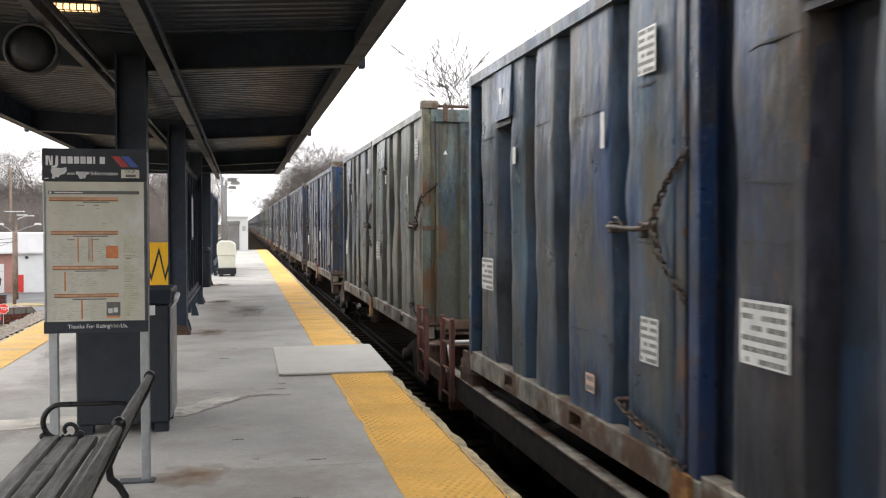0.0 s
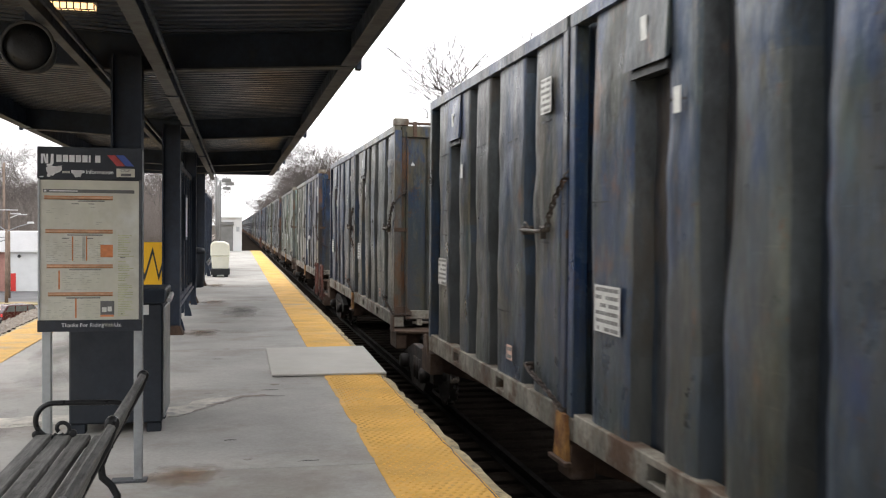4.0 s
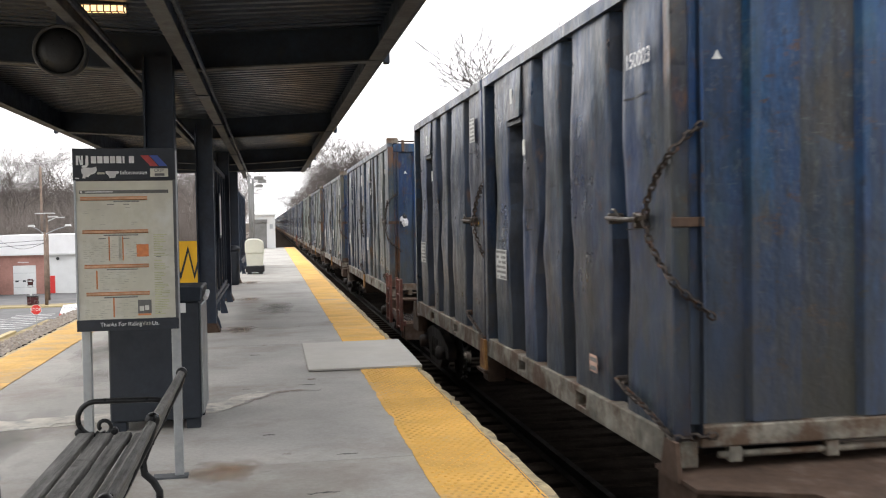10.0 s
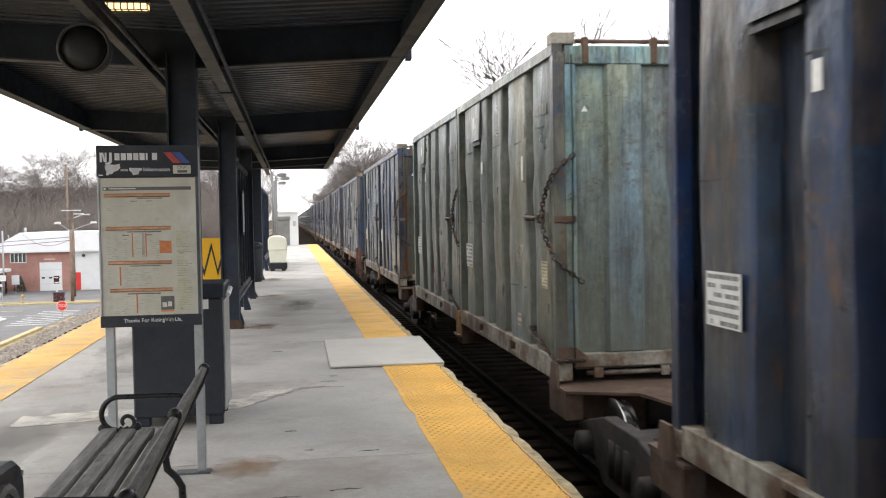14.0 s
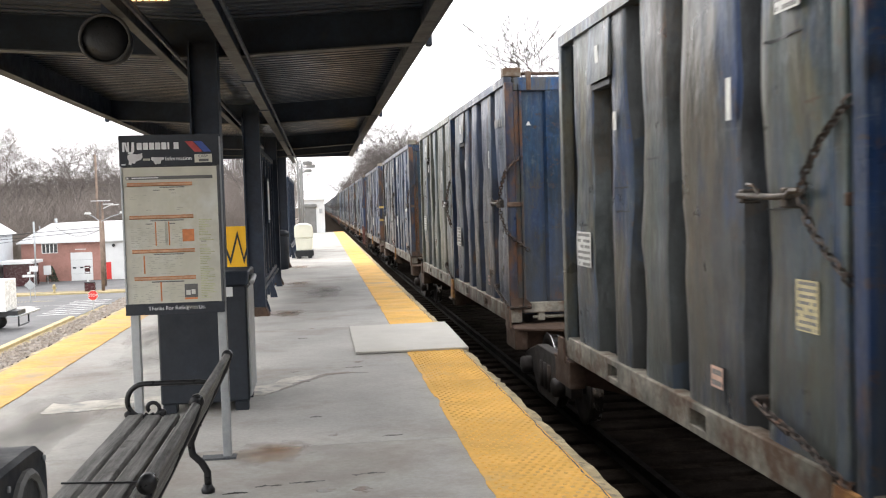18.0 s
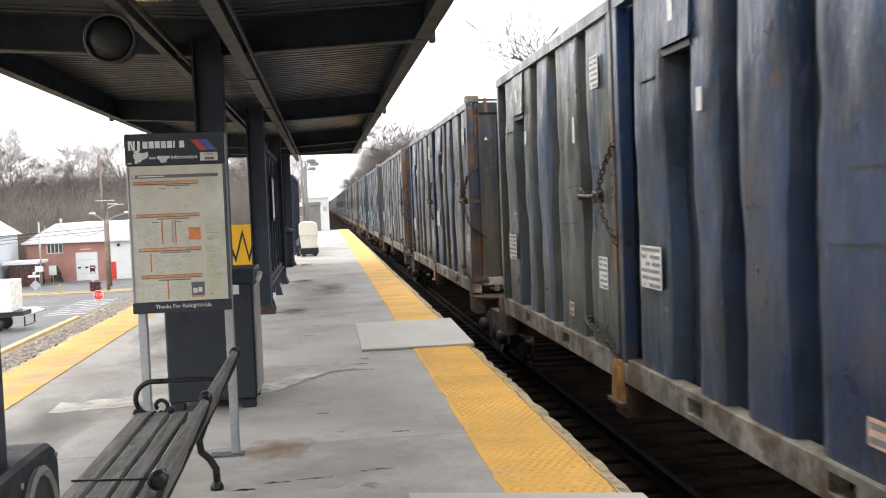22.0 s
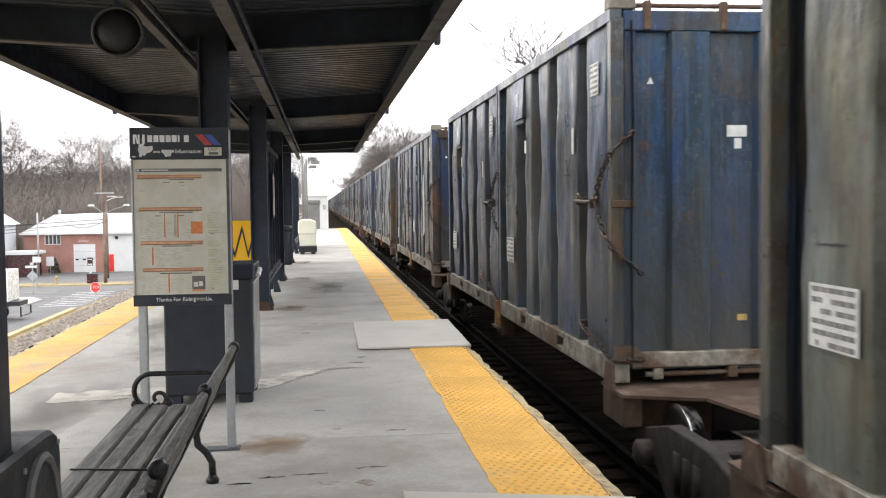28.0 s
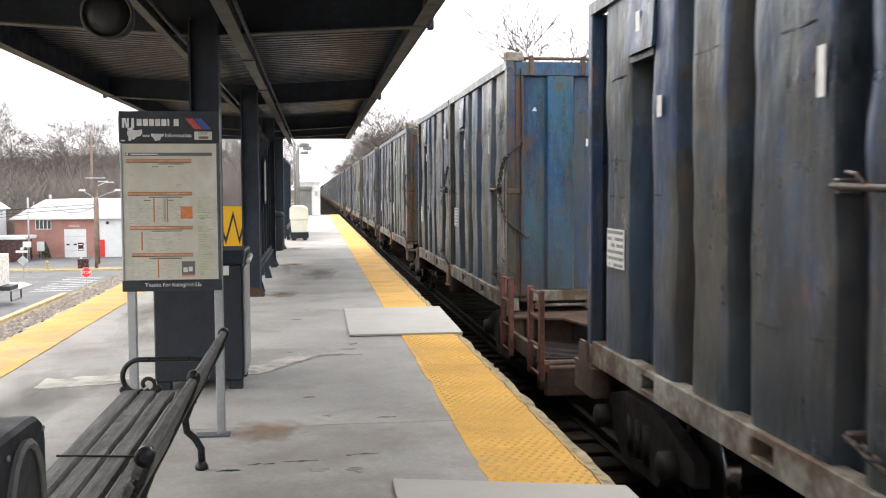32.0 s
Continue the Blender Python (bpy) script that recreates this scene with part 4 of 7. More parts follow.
    torn = [(0.045, 1.815), (0.06, 1.826), (0.1, 1.822), (0.128, 1.828), (0.13, 1.805), (0.118, 1.79), (0.095, 1.783), (0.082, 1.768), (0.07, 1.772), (0.065, 1.762), (0.05, 1.764), (0.054, 1.785), (0.046, 1.795)]
    part("torn_patch", prism([(x0 + x, z) for x, z in torn], "y", -0.019, f1), "clothwhite", s, "torn white patch")
    torn = [(0.178, 1.803), (0.25, 1.802), (0.252, 1.79), (0.236, 1.784), (0.23, 1.766), (0.2, 1.762), (0.192, 1.78), (0.18, 1.788)]
    part("torn_patch", prism([(x0 + x, z) for x, z in torn], "y", -0.019, f1), "clothwhite", s, "torn white patch")
    part("worn_print", box(x0 + 0.132, x0 + 0.172, f0, f1, 1.785, 1.797), "paleink", s)
    part("worn_print", box(x0 + 0.01, x0 + 0.032, f0, f1, 1.76, 1.766), "letter", s)
    words("Information", 0.032, "letter", s, pose(x0 + 0.333, -0.017, 1.793, 90))
    part("code_sticker", box(x0 + 0.425, x0 + 0.525, f0, f1, 1.768, 1.816), "poster", s)
    words("CRSP", 0.024, "ink", s, pose(x0 + 0.474, -0.019, 1.804, 90))
    part("code_bar", box(x0 + 0.45, x0 + 0.505, -0.0195, -0.0186, 1.773, 1.788), "ink", s)
    for text, x, m in (("Thanks For Riding", -0.03, "letter"), ("With", 0.105, "paleink"), ("Us.", 0.162, "letter")):
        words(text, 0.0315, m, s, pose(x, -0.017, 0.92, 90))
    return s


build_sign()


# ---- bench ----
def flat_tube(points, radius, sides=8):
    """A round bar bent in one upright plane across the bench."""
    b = bmesh.new()
    pts = [Vector(p) for p in points]
    rings = []
    for i, p in enumerate(pts):
        d = (pts[min(i + 1, len(pts) - 1)] - pts[max(i - 1, 0)]).normalized()
        n_ = Vector((0, 1, 0))
        o = d.cross(n_).normalized()
        rings.append([b.verts.new(p + radius * (n_ * math.cos(a) + o * math.sin(a))) for a in [2 * math.pi * k / sides for k in range(sides)]])
    for a, c in zip(rings, rings[1:]):
        for j in range(sides):
            b.faces.new((a[j], a[(j + 1) % sides], c[(j + 1) % sides], c[j])).smooth = True
    b.faces.new(rings[0])
    b.faces.new(rings[-1])
    bmesh.ops.recalc_face_normals(b, faces=b.faces[:])
    return b


def build_bench():
    b0 = thing("park_bench", 0, 0, 0, "weathered grey slatted bench with black scrolled iron ends", "bench")
    y0, y1 = 2.8, 5.27
    for i in range(4):
        x = -0.995 + i * 0.092
        part("seat_slat", box(x, x + 0.08, y0, y1, 0.405 - 0.006 * i, 0.437 - 0.006 * i, 0.007), "wood", b0)
    # back boards lean away from the seat
    for i, (x, z) in enumerate(((-0.578, 0.5), (-0.528, 0.608), (-0.484, 0.7))):
        m = pose(x, 0, z, 0, 24, 0)
        part("back_slat", box(-0.017, 0.017, y0, y1, -0.046, 0.046 if i < 2 else 0.036, 0.007), "wood", b0, m=m)
    for y in (y0 + 0.02, y1 - 0.02):
        e = part("iron_end", flat_tube([(-0.462, y, 0.735), (-0.49, y, 0.655), (-0.54, y, 0.56), (-0.585, y, 0.47), (-0.645, y, 0.36), (-0.68, y, 0.27), (-0.672, y, 0.205), (-0.63, y, 0.165), (-0.6, y, 0.11), (-0.598, y, 0.03)], 0.02, 8), "iron", b0, "black cast-iron end")
        part("end_cap", lathe([(0.012, -0.024), (0.028, -0.02), (0.028, 0.02), (0.012, 0.024)], "y", 14, at=(-0.474, y, 0.722)), "iron", e)
        part("front_leg", flat_tube([(-0.98, y, 0.4), (-0.95, y, 0.28), (-0.975, y, 0.12), (-1.0, y, 0.02)], 0.02, 8), "iron", e)
        part("cross_bar", tube([(-0.99, y, 0.385), (-0.62, y, 0.37)], 0.018, 8), "iron", e)
        for fx in (-0.6, -1.0):
            part("foot", lathe([(0.034, 0.0), (0.036, 0.018), (0.022, 0.045)], "z", 10, at=(fx, y, 0)), "iron", e)
        # arm: a large scroll that runs into a small curl and two knobs on the seat
        arm = [(-0.53, y, 0.575), (-0.62, y, 0.59), (-0.8, y, 0.592)]
        for q in range(15):
            a = radians(92 + q * 15)
            r = 0.088
            arm.append((-0.905 + r * math.cos(a), y, 0.505 + r * math.sin(a)))
        part("arm_scroll", flat_tube(arm, 0.014, 8), "iron", e)
        curl = [(-0.868 + (0.047 - 0.0016 * q) * math.cos(radians(215 + q * 22)), y, 0.463 + (0.047 - 0.0016 * q) * math.sin(radians(215 + q * 22))) for q in range(18)]
        part("arm_curl", flat_tube(curl, 0.011, 7), "iron", e)
        for px in (-0.99, -0.815):
            part("scroll_knob", lathe([(0.01, -0.02), (0.02, -0.012), (0.02, 0.012), (0.01, 0.02)], "y", 10, at=(px, y, 0.437)), "iron", e)
    yc = 3.94
    mid = part("iron_support", flat_tube([(-0.462, yc, 0.742), (-0.49, yc, 0.655), (-0.54, yc, 0.56), (-0.585, yc, 0.47), (-0.645, yc, 0.36), (-0.68, yc, 0.27), (-0.672, yc, 0.205), (-0.63, yc, 0.165), (-0.6, yc, 0.11), (-0.598, yc, 0.0)], 0.019, 8), "iron", b0, "black cast-iron middle support")
    part("end_cap", lathe([(0.012, -0.024), (0.028, -0.02), (0.028, 0.02), (0.012, 0.024)], "y", 14, at=(-0.472, yc, 0.735)), "iron", mid)
    part("front_leg", flat_tube([(-0.98, yc, 0.4), (-0.95, yc, 0.28), (-0.975, yc, 0.12), (-1.0, yc, 0.0)], 0.02, 8), "iron", mid)
    part("centre_strap", tube([(-1.0, yc, 0.442), (-0.63, yc, 0.424)], 0.0045, 6), "iron", mid, "thin iron strap")
    return b0


build_bench()


# ---- litter bins ----
def build_bin():
    t = thing("litter_bin", -0.845, 7.36, 0, "tall dark navy litter bin on short feet beside the sign", "litter bin")
    part("body", box(-0.32, 0.32, 0, 0.62, 0.07, 0.93, 0.012), "bin", t)
    part("lid", prism([(-0.02, 0.931), (0.64, 0.931), (0.64, 1.03), (0.06, 1.03)], "x", -0.34, 0.34, None, 0.01), "bin", t)
    part("side_panel", box(0.3205, 0.336, 0.03, 0.6, 0.1, 0.9, 0.004), "galv", t, "grey metal side panel")
    for x in (-0.26, 0.26):
        for y in (0.07, 0.55):
            part("foot", box(x - 0.05, x + 0.05, y - 0.05, y + 0.05, 0, 0.069, 0.005), "bin", t)
    part("label_plate", box(0.155, 0.225, -0.004, 0.0005, 0.85, 0.92), "white", t, "white square label")
    part("bag_corner", tube([(0.3, 0.3, 0.96), (0.37, 0.2, 0.985), (0.36, 0.1, 0.945)], 0.02, 6), "clothwhite", t, "corner of a pale bag")
    return t


build_bin()
hb = thing("hooded_bin", -1.05, 2.1, 0, "black plastic litter bin with a rounded hood beside the bench", "litter bin")
prof = [(0.0, 0), (0.64, 0), (0.64, 0.805), (0.632, 0.835), (0.61, 0.863), (0.575, 0.881), (0.5, 0.888), (0.0, 0.895)]
part("body", prism(prof, "x", -0.33, 0.33, None, 0.012), "bin", hb)
arch = [(0.43 + 0.14 * math.cos(a * 0.3307), 0.675 + 0.165 * math.sin(a * 0.3307)) for a in range(20)]
part("opening_rim", tube([(0.334, y, z) for y, z in arch], 0.014, 6, closed=True), "rimgrey", hb, "worn grey opening rim")
part("opening", prism([(0.43 + (y - 0.43) * 0.93, 0.675 + (z - 0.675) * 0.93) for y, z in arch], "x", 0.3305, 0.336), "black", hb)
for y in (0.3, 0.6):
    part("rivet", lathe([(0.008, 0.006), (0.008, 0.0)], "x", 8, at=(0.3305, y, 0.84)), "galv", hb)
b2 = thing("litter_bin", -0.97, 24.5, 0, "dark round litter bin by the far column", "litter bin")
part("body", lathe([(0.2, 0.0), (0.22, 0.05), (0.24, 0.8), (0.23, 0.82)], "z", 18), "bin", b2)
part("lid", lathe([(0.25, 0.821), (0.25, 0.88), (0.2, 0.95), (0.03, 0.97)], "z", 18), "bin", b2)

# ---- warning board with a black zigzag ----
w = thing("warning_board", -1.24, 16.0, 0, "yellow board with a black zigzag mark on a post", "sign")
part("board", box(-0.3, 0.3, 0, 0.02, 0.46, 1.225, 0.004), "signyellow", w)
part("post", box(-0.03, 0.03, 0.021, 0.07, 0, 1.2), "navy_steel", w)
zig = [(-0.29, 1.06), (-0.155, 0.67), (-0.036, 1.1), (0.055, 0.67), (0.17, 1.1), (0.29, 0.72)]
b = prism([(x, z + 0.055) for x, z in zig] + [(x, z - 0.055) for x, z in reversed(zig)], "y", -0.0045, -0.0005)
part("zigzag", b, "black", w)

# ---- far end of the platform ----
sb = thing("salt_box", -0.44, 29.3, 0, "cream plastic salt box on a dark pallet base", "salt box")
part("base", box(-0.27, 0.27, 0, 0.75, 0.06, 0.24, 0.02), "black", sb, "dark pallet base")
part("skid", box(-0.22, -0.1, 0.03, 0.7, 0, 0.06), "black", sb)
part("skid", box(0.1, 0.22, 0.03, 0.7, 0, 0.06), "black", sb)
part("tub", prism([(-0.23, 0.24), (0.23, 0.24), (0.26, 0.6), (-0.26, 0.6)], "y", 0.02, 0.72, None, 0.02), "cream", sb)
part("lid", prism([(-0.28, 0.601), (0.28, 0.601), (0.25, 0.95), (0.1, 1.03), (-0.2, 1.03), (-0.28, 0.95)], "y", 0.0, 0.74, None, 0.03), "cream", sb)
sh = thing("platform_shed", -0.25, 58.5, 0, "small white equipment shed at the platform's end", "shed")
part("wall", box(-0.62, 0.6, 0, 1.6, 0, 1.92, 0.01), "white", sh)
part("roof", box(-0.7, 0.68, -0.12, 1.7, 1.921, 2.02, 0.01), "white", sh)
part("door", box(-0.58, 0.1, -0.03, -0.001, 0.02, 1.5, 0.005), "rimgrey", sh, "grey roller door")
part("hood", box(-0.62, 0.14, -0.12, -0.001, 1.51, 1.7, 0.01), "rimgrey", sh)
part("meter_box", box(0.28, 0.46, -0.05, -0.001, 1.15, 1.42, 0.01), "galv", sh)
lp = None
for x, y, h, s in ((-0.72, 38.0, 3.2, 1), (-0.62, 41.0, 3.55, 1), (-0.78, 46.0, 3.3, 1)):
    if lp is None:
        lp = thing("platform_lamp", x, y, 0, "slim platform lamp post with a flat box head", "lamp post", "platform lamps")
        part("pole", tube([(0, 0, 0.02), (0, 0, h + 0.1)], 0.045, 10, taper=0.04), "rimgrey", lp)
        part("foot_plate", box(-0.12, 0.12, -0.12, 0.12, 0, 0.02), "galv", lp)
        part("arm", box(-0.02, 0.25, -0.02, 0.02, h - 0.05, h - 0.01), "galv", lp)
        part("lamp_head", box(0.2, 0.55, -0.12, 0.12, h - 0.08, h + 0.06, 0.02), "rimgrey", lp)
    else:
        copy_thing(lp, pose(x, y, 0))
fp = thing("folded_screen", -0.95, 33.5, 0, "tall dark glazed screen panels", "windscreen", "windscreens")
for i in range(4):
    part("panel", box(-0.05, 0.04, i * 0.75, i * 0.75 + 0.7, 0.05, 2.25, 0.01), "navy_steel", fp)


# ---- train: waste containers ----
# paint: grey-green, light green, slate, dark slate, navy, near black, blue, bright blue, grey, brown
HUES = {"g": (0.098, 0.104, 0.082), "l": (0.085, 0.108, 0.1), "q": (0.21, 0.272, 0.258), "p": (0.15, 0.164, 0.14), "s": (0.031, 0.04, 0.046), "d": (0.0135, 0.0205, 0.029), "n": (0.0045, 0.012, 0.036), "m": (0.008, 0.0175, 0.036),
        "k": (0.0095, 0.009, 0.0083), "b": (0.01, 0.034, 0.068), "B": (0.007, 0.042, 0.11), "u": (0.006, 0.038, 0.2), "t": (0.012, 0.066, 0.13), "y": (0.06, 0.064, 0.06), "o": (0.0638, 0.0495, 0.0263), "w": (0.057, 0.067, 0.073), "e": (0.044, 0.051, 0.043)}
# per unit: near side, its end, far side, rust of the near end
UNITS = {-1: "nbob0", 0: "glee1", 1: "nBnk0", 2: "nbom0", 3: "soyd1", 4: "yyyn1", 5: "kbng0", 6: "gqgg0", 7: "kkng1", 8: "gqle1", 9: "mBnm0",
         10: "wBsn1", 11: "eBbk0", 12: "ebgn1", 13: "gqpl0", 14: "mebs1", 15: "ybys0", 16: "kdkw0", 17: "nBbg1", 18: "nbbk1", 19: "nbbk1",
         20: "nbbe1", 21: "ndod1", 22: "wbsy1", 23: "sbBe0", 24: "wuBy0", 25: "glgy0", 26: "sbdn0", 27: "dkkd0", 28: "eedd1", 29: "btdd0", 30: "etBs1", 31: "sogn1", 32: "ybnd0", 33: "gsly1"}


def chain_mesh(points, name):
    """Steel links hung along points."""
    pts = [Vector(p) for p in points]
    b = bmesh.new()
    path = []
    for a, c in zip(pts, pts[1:]):
        n = max(1, int((c - a).length / 0.055))
        path += [a.lerp(c, i / n) for i in range(n)]
    path.append(pts[-1])
    for i, (a, c) in enumerate(zip(path, path[1:])):
        d = (c - a)
        q = d.to_track_quat("X", "Z") @ Euler((radians(90 * (i % 2)), 0, 0)).to_quaternion()
        mid = (a + c) / 2
        rings = []
        for k in range(6):
            u = 2 * math.pi * k / 6
            cen = Vector((0.042 * math.cos(u), 0.025 * math.sin(u), 0))
            out = cen.normalized()
            rings.append([b.verts.new(mid + q @ (cen + 0.0115 * (out * math.cos(v) + Vector((0, 0, 1)) * math.sin(v)))) for v in (0, 2.094, 4.189)])
        for k in range(6):
            for j in range(3):
                b.faces.new((rings[k][j], rings[k][(j + 1) % 3], rings[(k + 1) % 6][(j + 1) % 3], rings[(k + 1) % 6][j]))
    return mesh_of(b, "chain", name=name)


RISE = 0.13
HX, HY = WIDTH / 2, LENGTH / 2
# the side is pressed: five broad proud faces with narrow channels between and beside them
CHANNELS = ((0.03, 0.19), (1.02, 1.36), (2.36, 2.72), (3.36, 3.72), (4.2, 4.8), (5.56, 5.94))
BAYS = ((0.19, 1.02), (1.36, 2.36), (2.72, 3.36), (3.72, 4.2), (4.8, 5.56))
FACE, FLOOR = 0.035, 0.19             # depth of the faces and of the channels' floors
BASE_Z, TOP_Z = 0.21, 3.33 + RISE


def dent(y, z, seed):
    return 0.055 * wave(y * 1.1, z * 0.5, 2.0, seed) + 0.045 * wave(y * 3.2, z * 0.9, 7.0, seed) + 0.02 * wave(y * 4.5, z * 3.0, 4.0, seed)


def panel_x(y, z, seed):
    return -HX + FACE + max(-0.03, 0.75 * dent(y, z, seed) - 0.004)


def bay_mesh(y0, y1, seed):
    """One proud face with its two flanks folded back into the channels."""
    b = bmesh.new()
    ny, nz = max(6, int((y1 - y0) / 0.08)), 28
    grid = []
    for j in range(nz + 1):
        z = BASE_Z + (TOP_Z - BASE_Z) * j / nz
        inner = min(1.0, 3.0 * min(j, nz - j) / nz)
        # the edges of the pressing wander where it was struck
        w0 = (0.05 * wave(seed, z * 0.9, 3.0, seed) + 0.022 * wave(seed, z * 2.8, 9.0, seed)) * inner
        w1 = (0.05 * wave(seed, z * 0.9, 23.0, seed) + 0.022 * wave(seed, z * 2.8, 29.0, seed)) * inner
        a, c = y0 + w0, y1 + w1
        row = [b.verts.new((-HX + FLOOR + 0.03, a - 0.045 - HY, z))]
        for i in range(ny + 1):
            y = a + (c - a) * i / ny
            x = -HX + FACE + (panel_x(y, z, seed) + HX - FACE) * inner
            row.append(b.verts.new((x + (0.012 if i in (0, ny) else 0.0), y - HY, z)))
        row.append(b.verts.new((-HX + FLOOR + 0.03, c + 0.045 - HY, z)))
        grid.append(row)
    last = ny + 2
    for j in range(nz):
        for i in range(last):
            f = b.faces.new((grid[j][i], grid[j + 1][i], grid[j + 1][i + 1], grid[j][i + 1]))
            f.smooth = 0 < i < last - 1
            f.material_index = 0 if f.smooth else 1
    return mesh_of(b, "paint", "coat", name="side_panel")


def seam_meshes(y0, y1, seed):
    """Open weld seams that cross one bay's sheet."""
    rng = random.Random(int(seed * 7 + 3))
    out = []
    for z, chance in ((2.72, 0.45), (1.98, 0.3), (1.58, 0.45), (0.95, 0.2)):
        if rng.random() > chance:
            continue
        b = bmesh.new()
        a, c = rng.uniform(0.02, 0.45), rng.uniform(0.6, 0.98)
        z += rng.uniform(-0.12, 0.12)
        tilt = rng.uniform(-0.03, 0.03)
        prev = None
        for i in range(9):
            u = a + (c - a) * i / 8
            y = y0 + (y1 - y0) * u
            zz = z + tilt * u + rng.gauss(0, 0.003)
            h = rng.uniform(0.004, 0.011)
            x = panel_x(y, zz, seed) - 0.004
            cur = [b.verts.new((x, y - HY, zz - h)), b.verts.new((x, y - HY, zz + h)), b.verts.new((x + 0.02, y - HY, zz))]
            if prev:
                for q in range(3):
                    b.faces.new((prev[q], prev[(q + 1) % 3], cur[(q + 1) % 3], cur[q]))
            prev = cur
        out.append(mesh_of(b, "black", name="weld_seam"))
    return out


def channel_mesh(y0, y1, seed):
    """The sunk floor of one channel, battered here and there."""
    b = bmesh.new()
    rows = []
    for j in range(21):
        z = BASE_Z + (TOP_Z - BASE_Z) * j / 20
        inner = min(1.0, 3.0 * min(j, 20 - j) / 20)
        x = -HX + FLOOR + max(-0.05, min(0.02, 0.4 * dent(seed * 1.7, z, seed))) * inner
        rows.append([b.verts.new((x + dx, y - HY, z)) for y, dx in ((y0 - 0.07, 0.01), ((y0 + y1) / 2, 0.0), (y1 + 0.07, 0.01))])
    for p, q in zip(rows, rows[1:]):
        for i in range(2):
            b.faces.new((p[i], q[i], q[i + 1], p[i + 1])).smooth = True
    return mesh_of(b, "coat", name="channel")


def sticker(w, h, lines, paper="label"):
    """A flat label in the side plane; blocks of dark bars stand for words too small to read."""
    rng = random.Random(lines * 7 + int(w * 100))
    b = box(-0.003, 0, -w / 2, w / 2, -h / 2, h / 2)
    me = mesh_of(b, paper, "smalltext", name="label_plate")
    b = bmesh.new()
    b.from_mesh(me)
    for i in range(lines):
        z0, z1 = -h / 2 + h * (i + 0.22) / lines, -h / 2 + h * (i + 0.72) / lines
        y = -w * 0.44
        while y < w * 0.38:
            e = min(y + w * rng.uniform(0.06, 0.2), w * 0.45)
            if rng.random() < 0.9:
                f = b.faces.new([b.verts.new(p) for p in ((-0.0045, y, z0), (-0.0045, y, z1), (-0.0045, e, z1), (-0.0045, e, z0))])
                f.material_index = 1
            y = e + w * 0.014
    b.to_mesh(me)
    b.free()
    return me


def bottom_rail_mesh():
    """Bottom side rail with two fork pockets right through it, as one welded body."""
    b = bmesh.new()
    ys = [-HY + 0.18, -HY + 1.95, -HY + 2.25, -HY + 4.08, -HY + 4.38, HY - 0.18]
    zs = [0.0, 0.06, 0.175, 0.235]
    for i in range(5):
        for j in range(3):
            if j != 1 or i % 2 == 0:
                box(-HX, -HX + 0.14, ys[i], ys[i + 1], zs[j], zs[j + 1], 0, b)
    bmesh.ops.remove_doubles(b, verts=b.verts[:], dist=0.0005)
    seen = {}
    for f in b.faces:
        seen.setdefault(tuple(round(c, 3) for c in f.calc_center_median()), []).append(f)
    bmesh.ops.delete(b, geom=[f for fs in seen.values() if len(fs) > 1 for f in fs], context="FACES")
    bmesh.ops.bevel(b, geom=[e for e in b.edges if e.is_manifold and e.calc_face_angle(0) > 1.0], offset=0.008, segments=1, affect="EDGES")
    return mesh_of(b, "grime_steel", name="bottom_rail")


KIT = {}


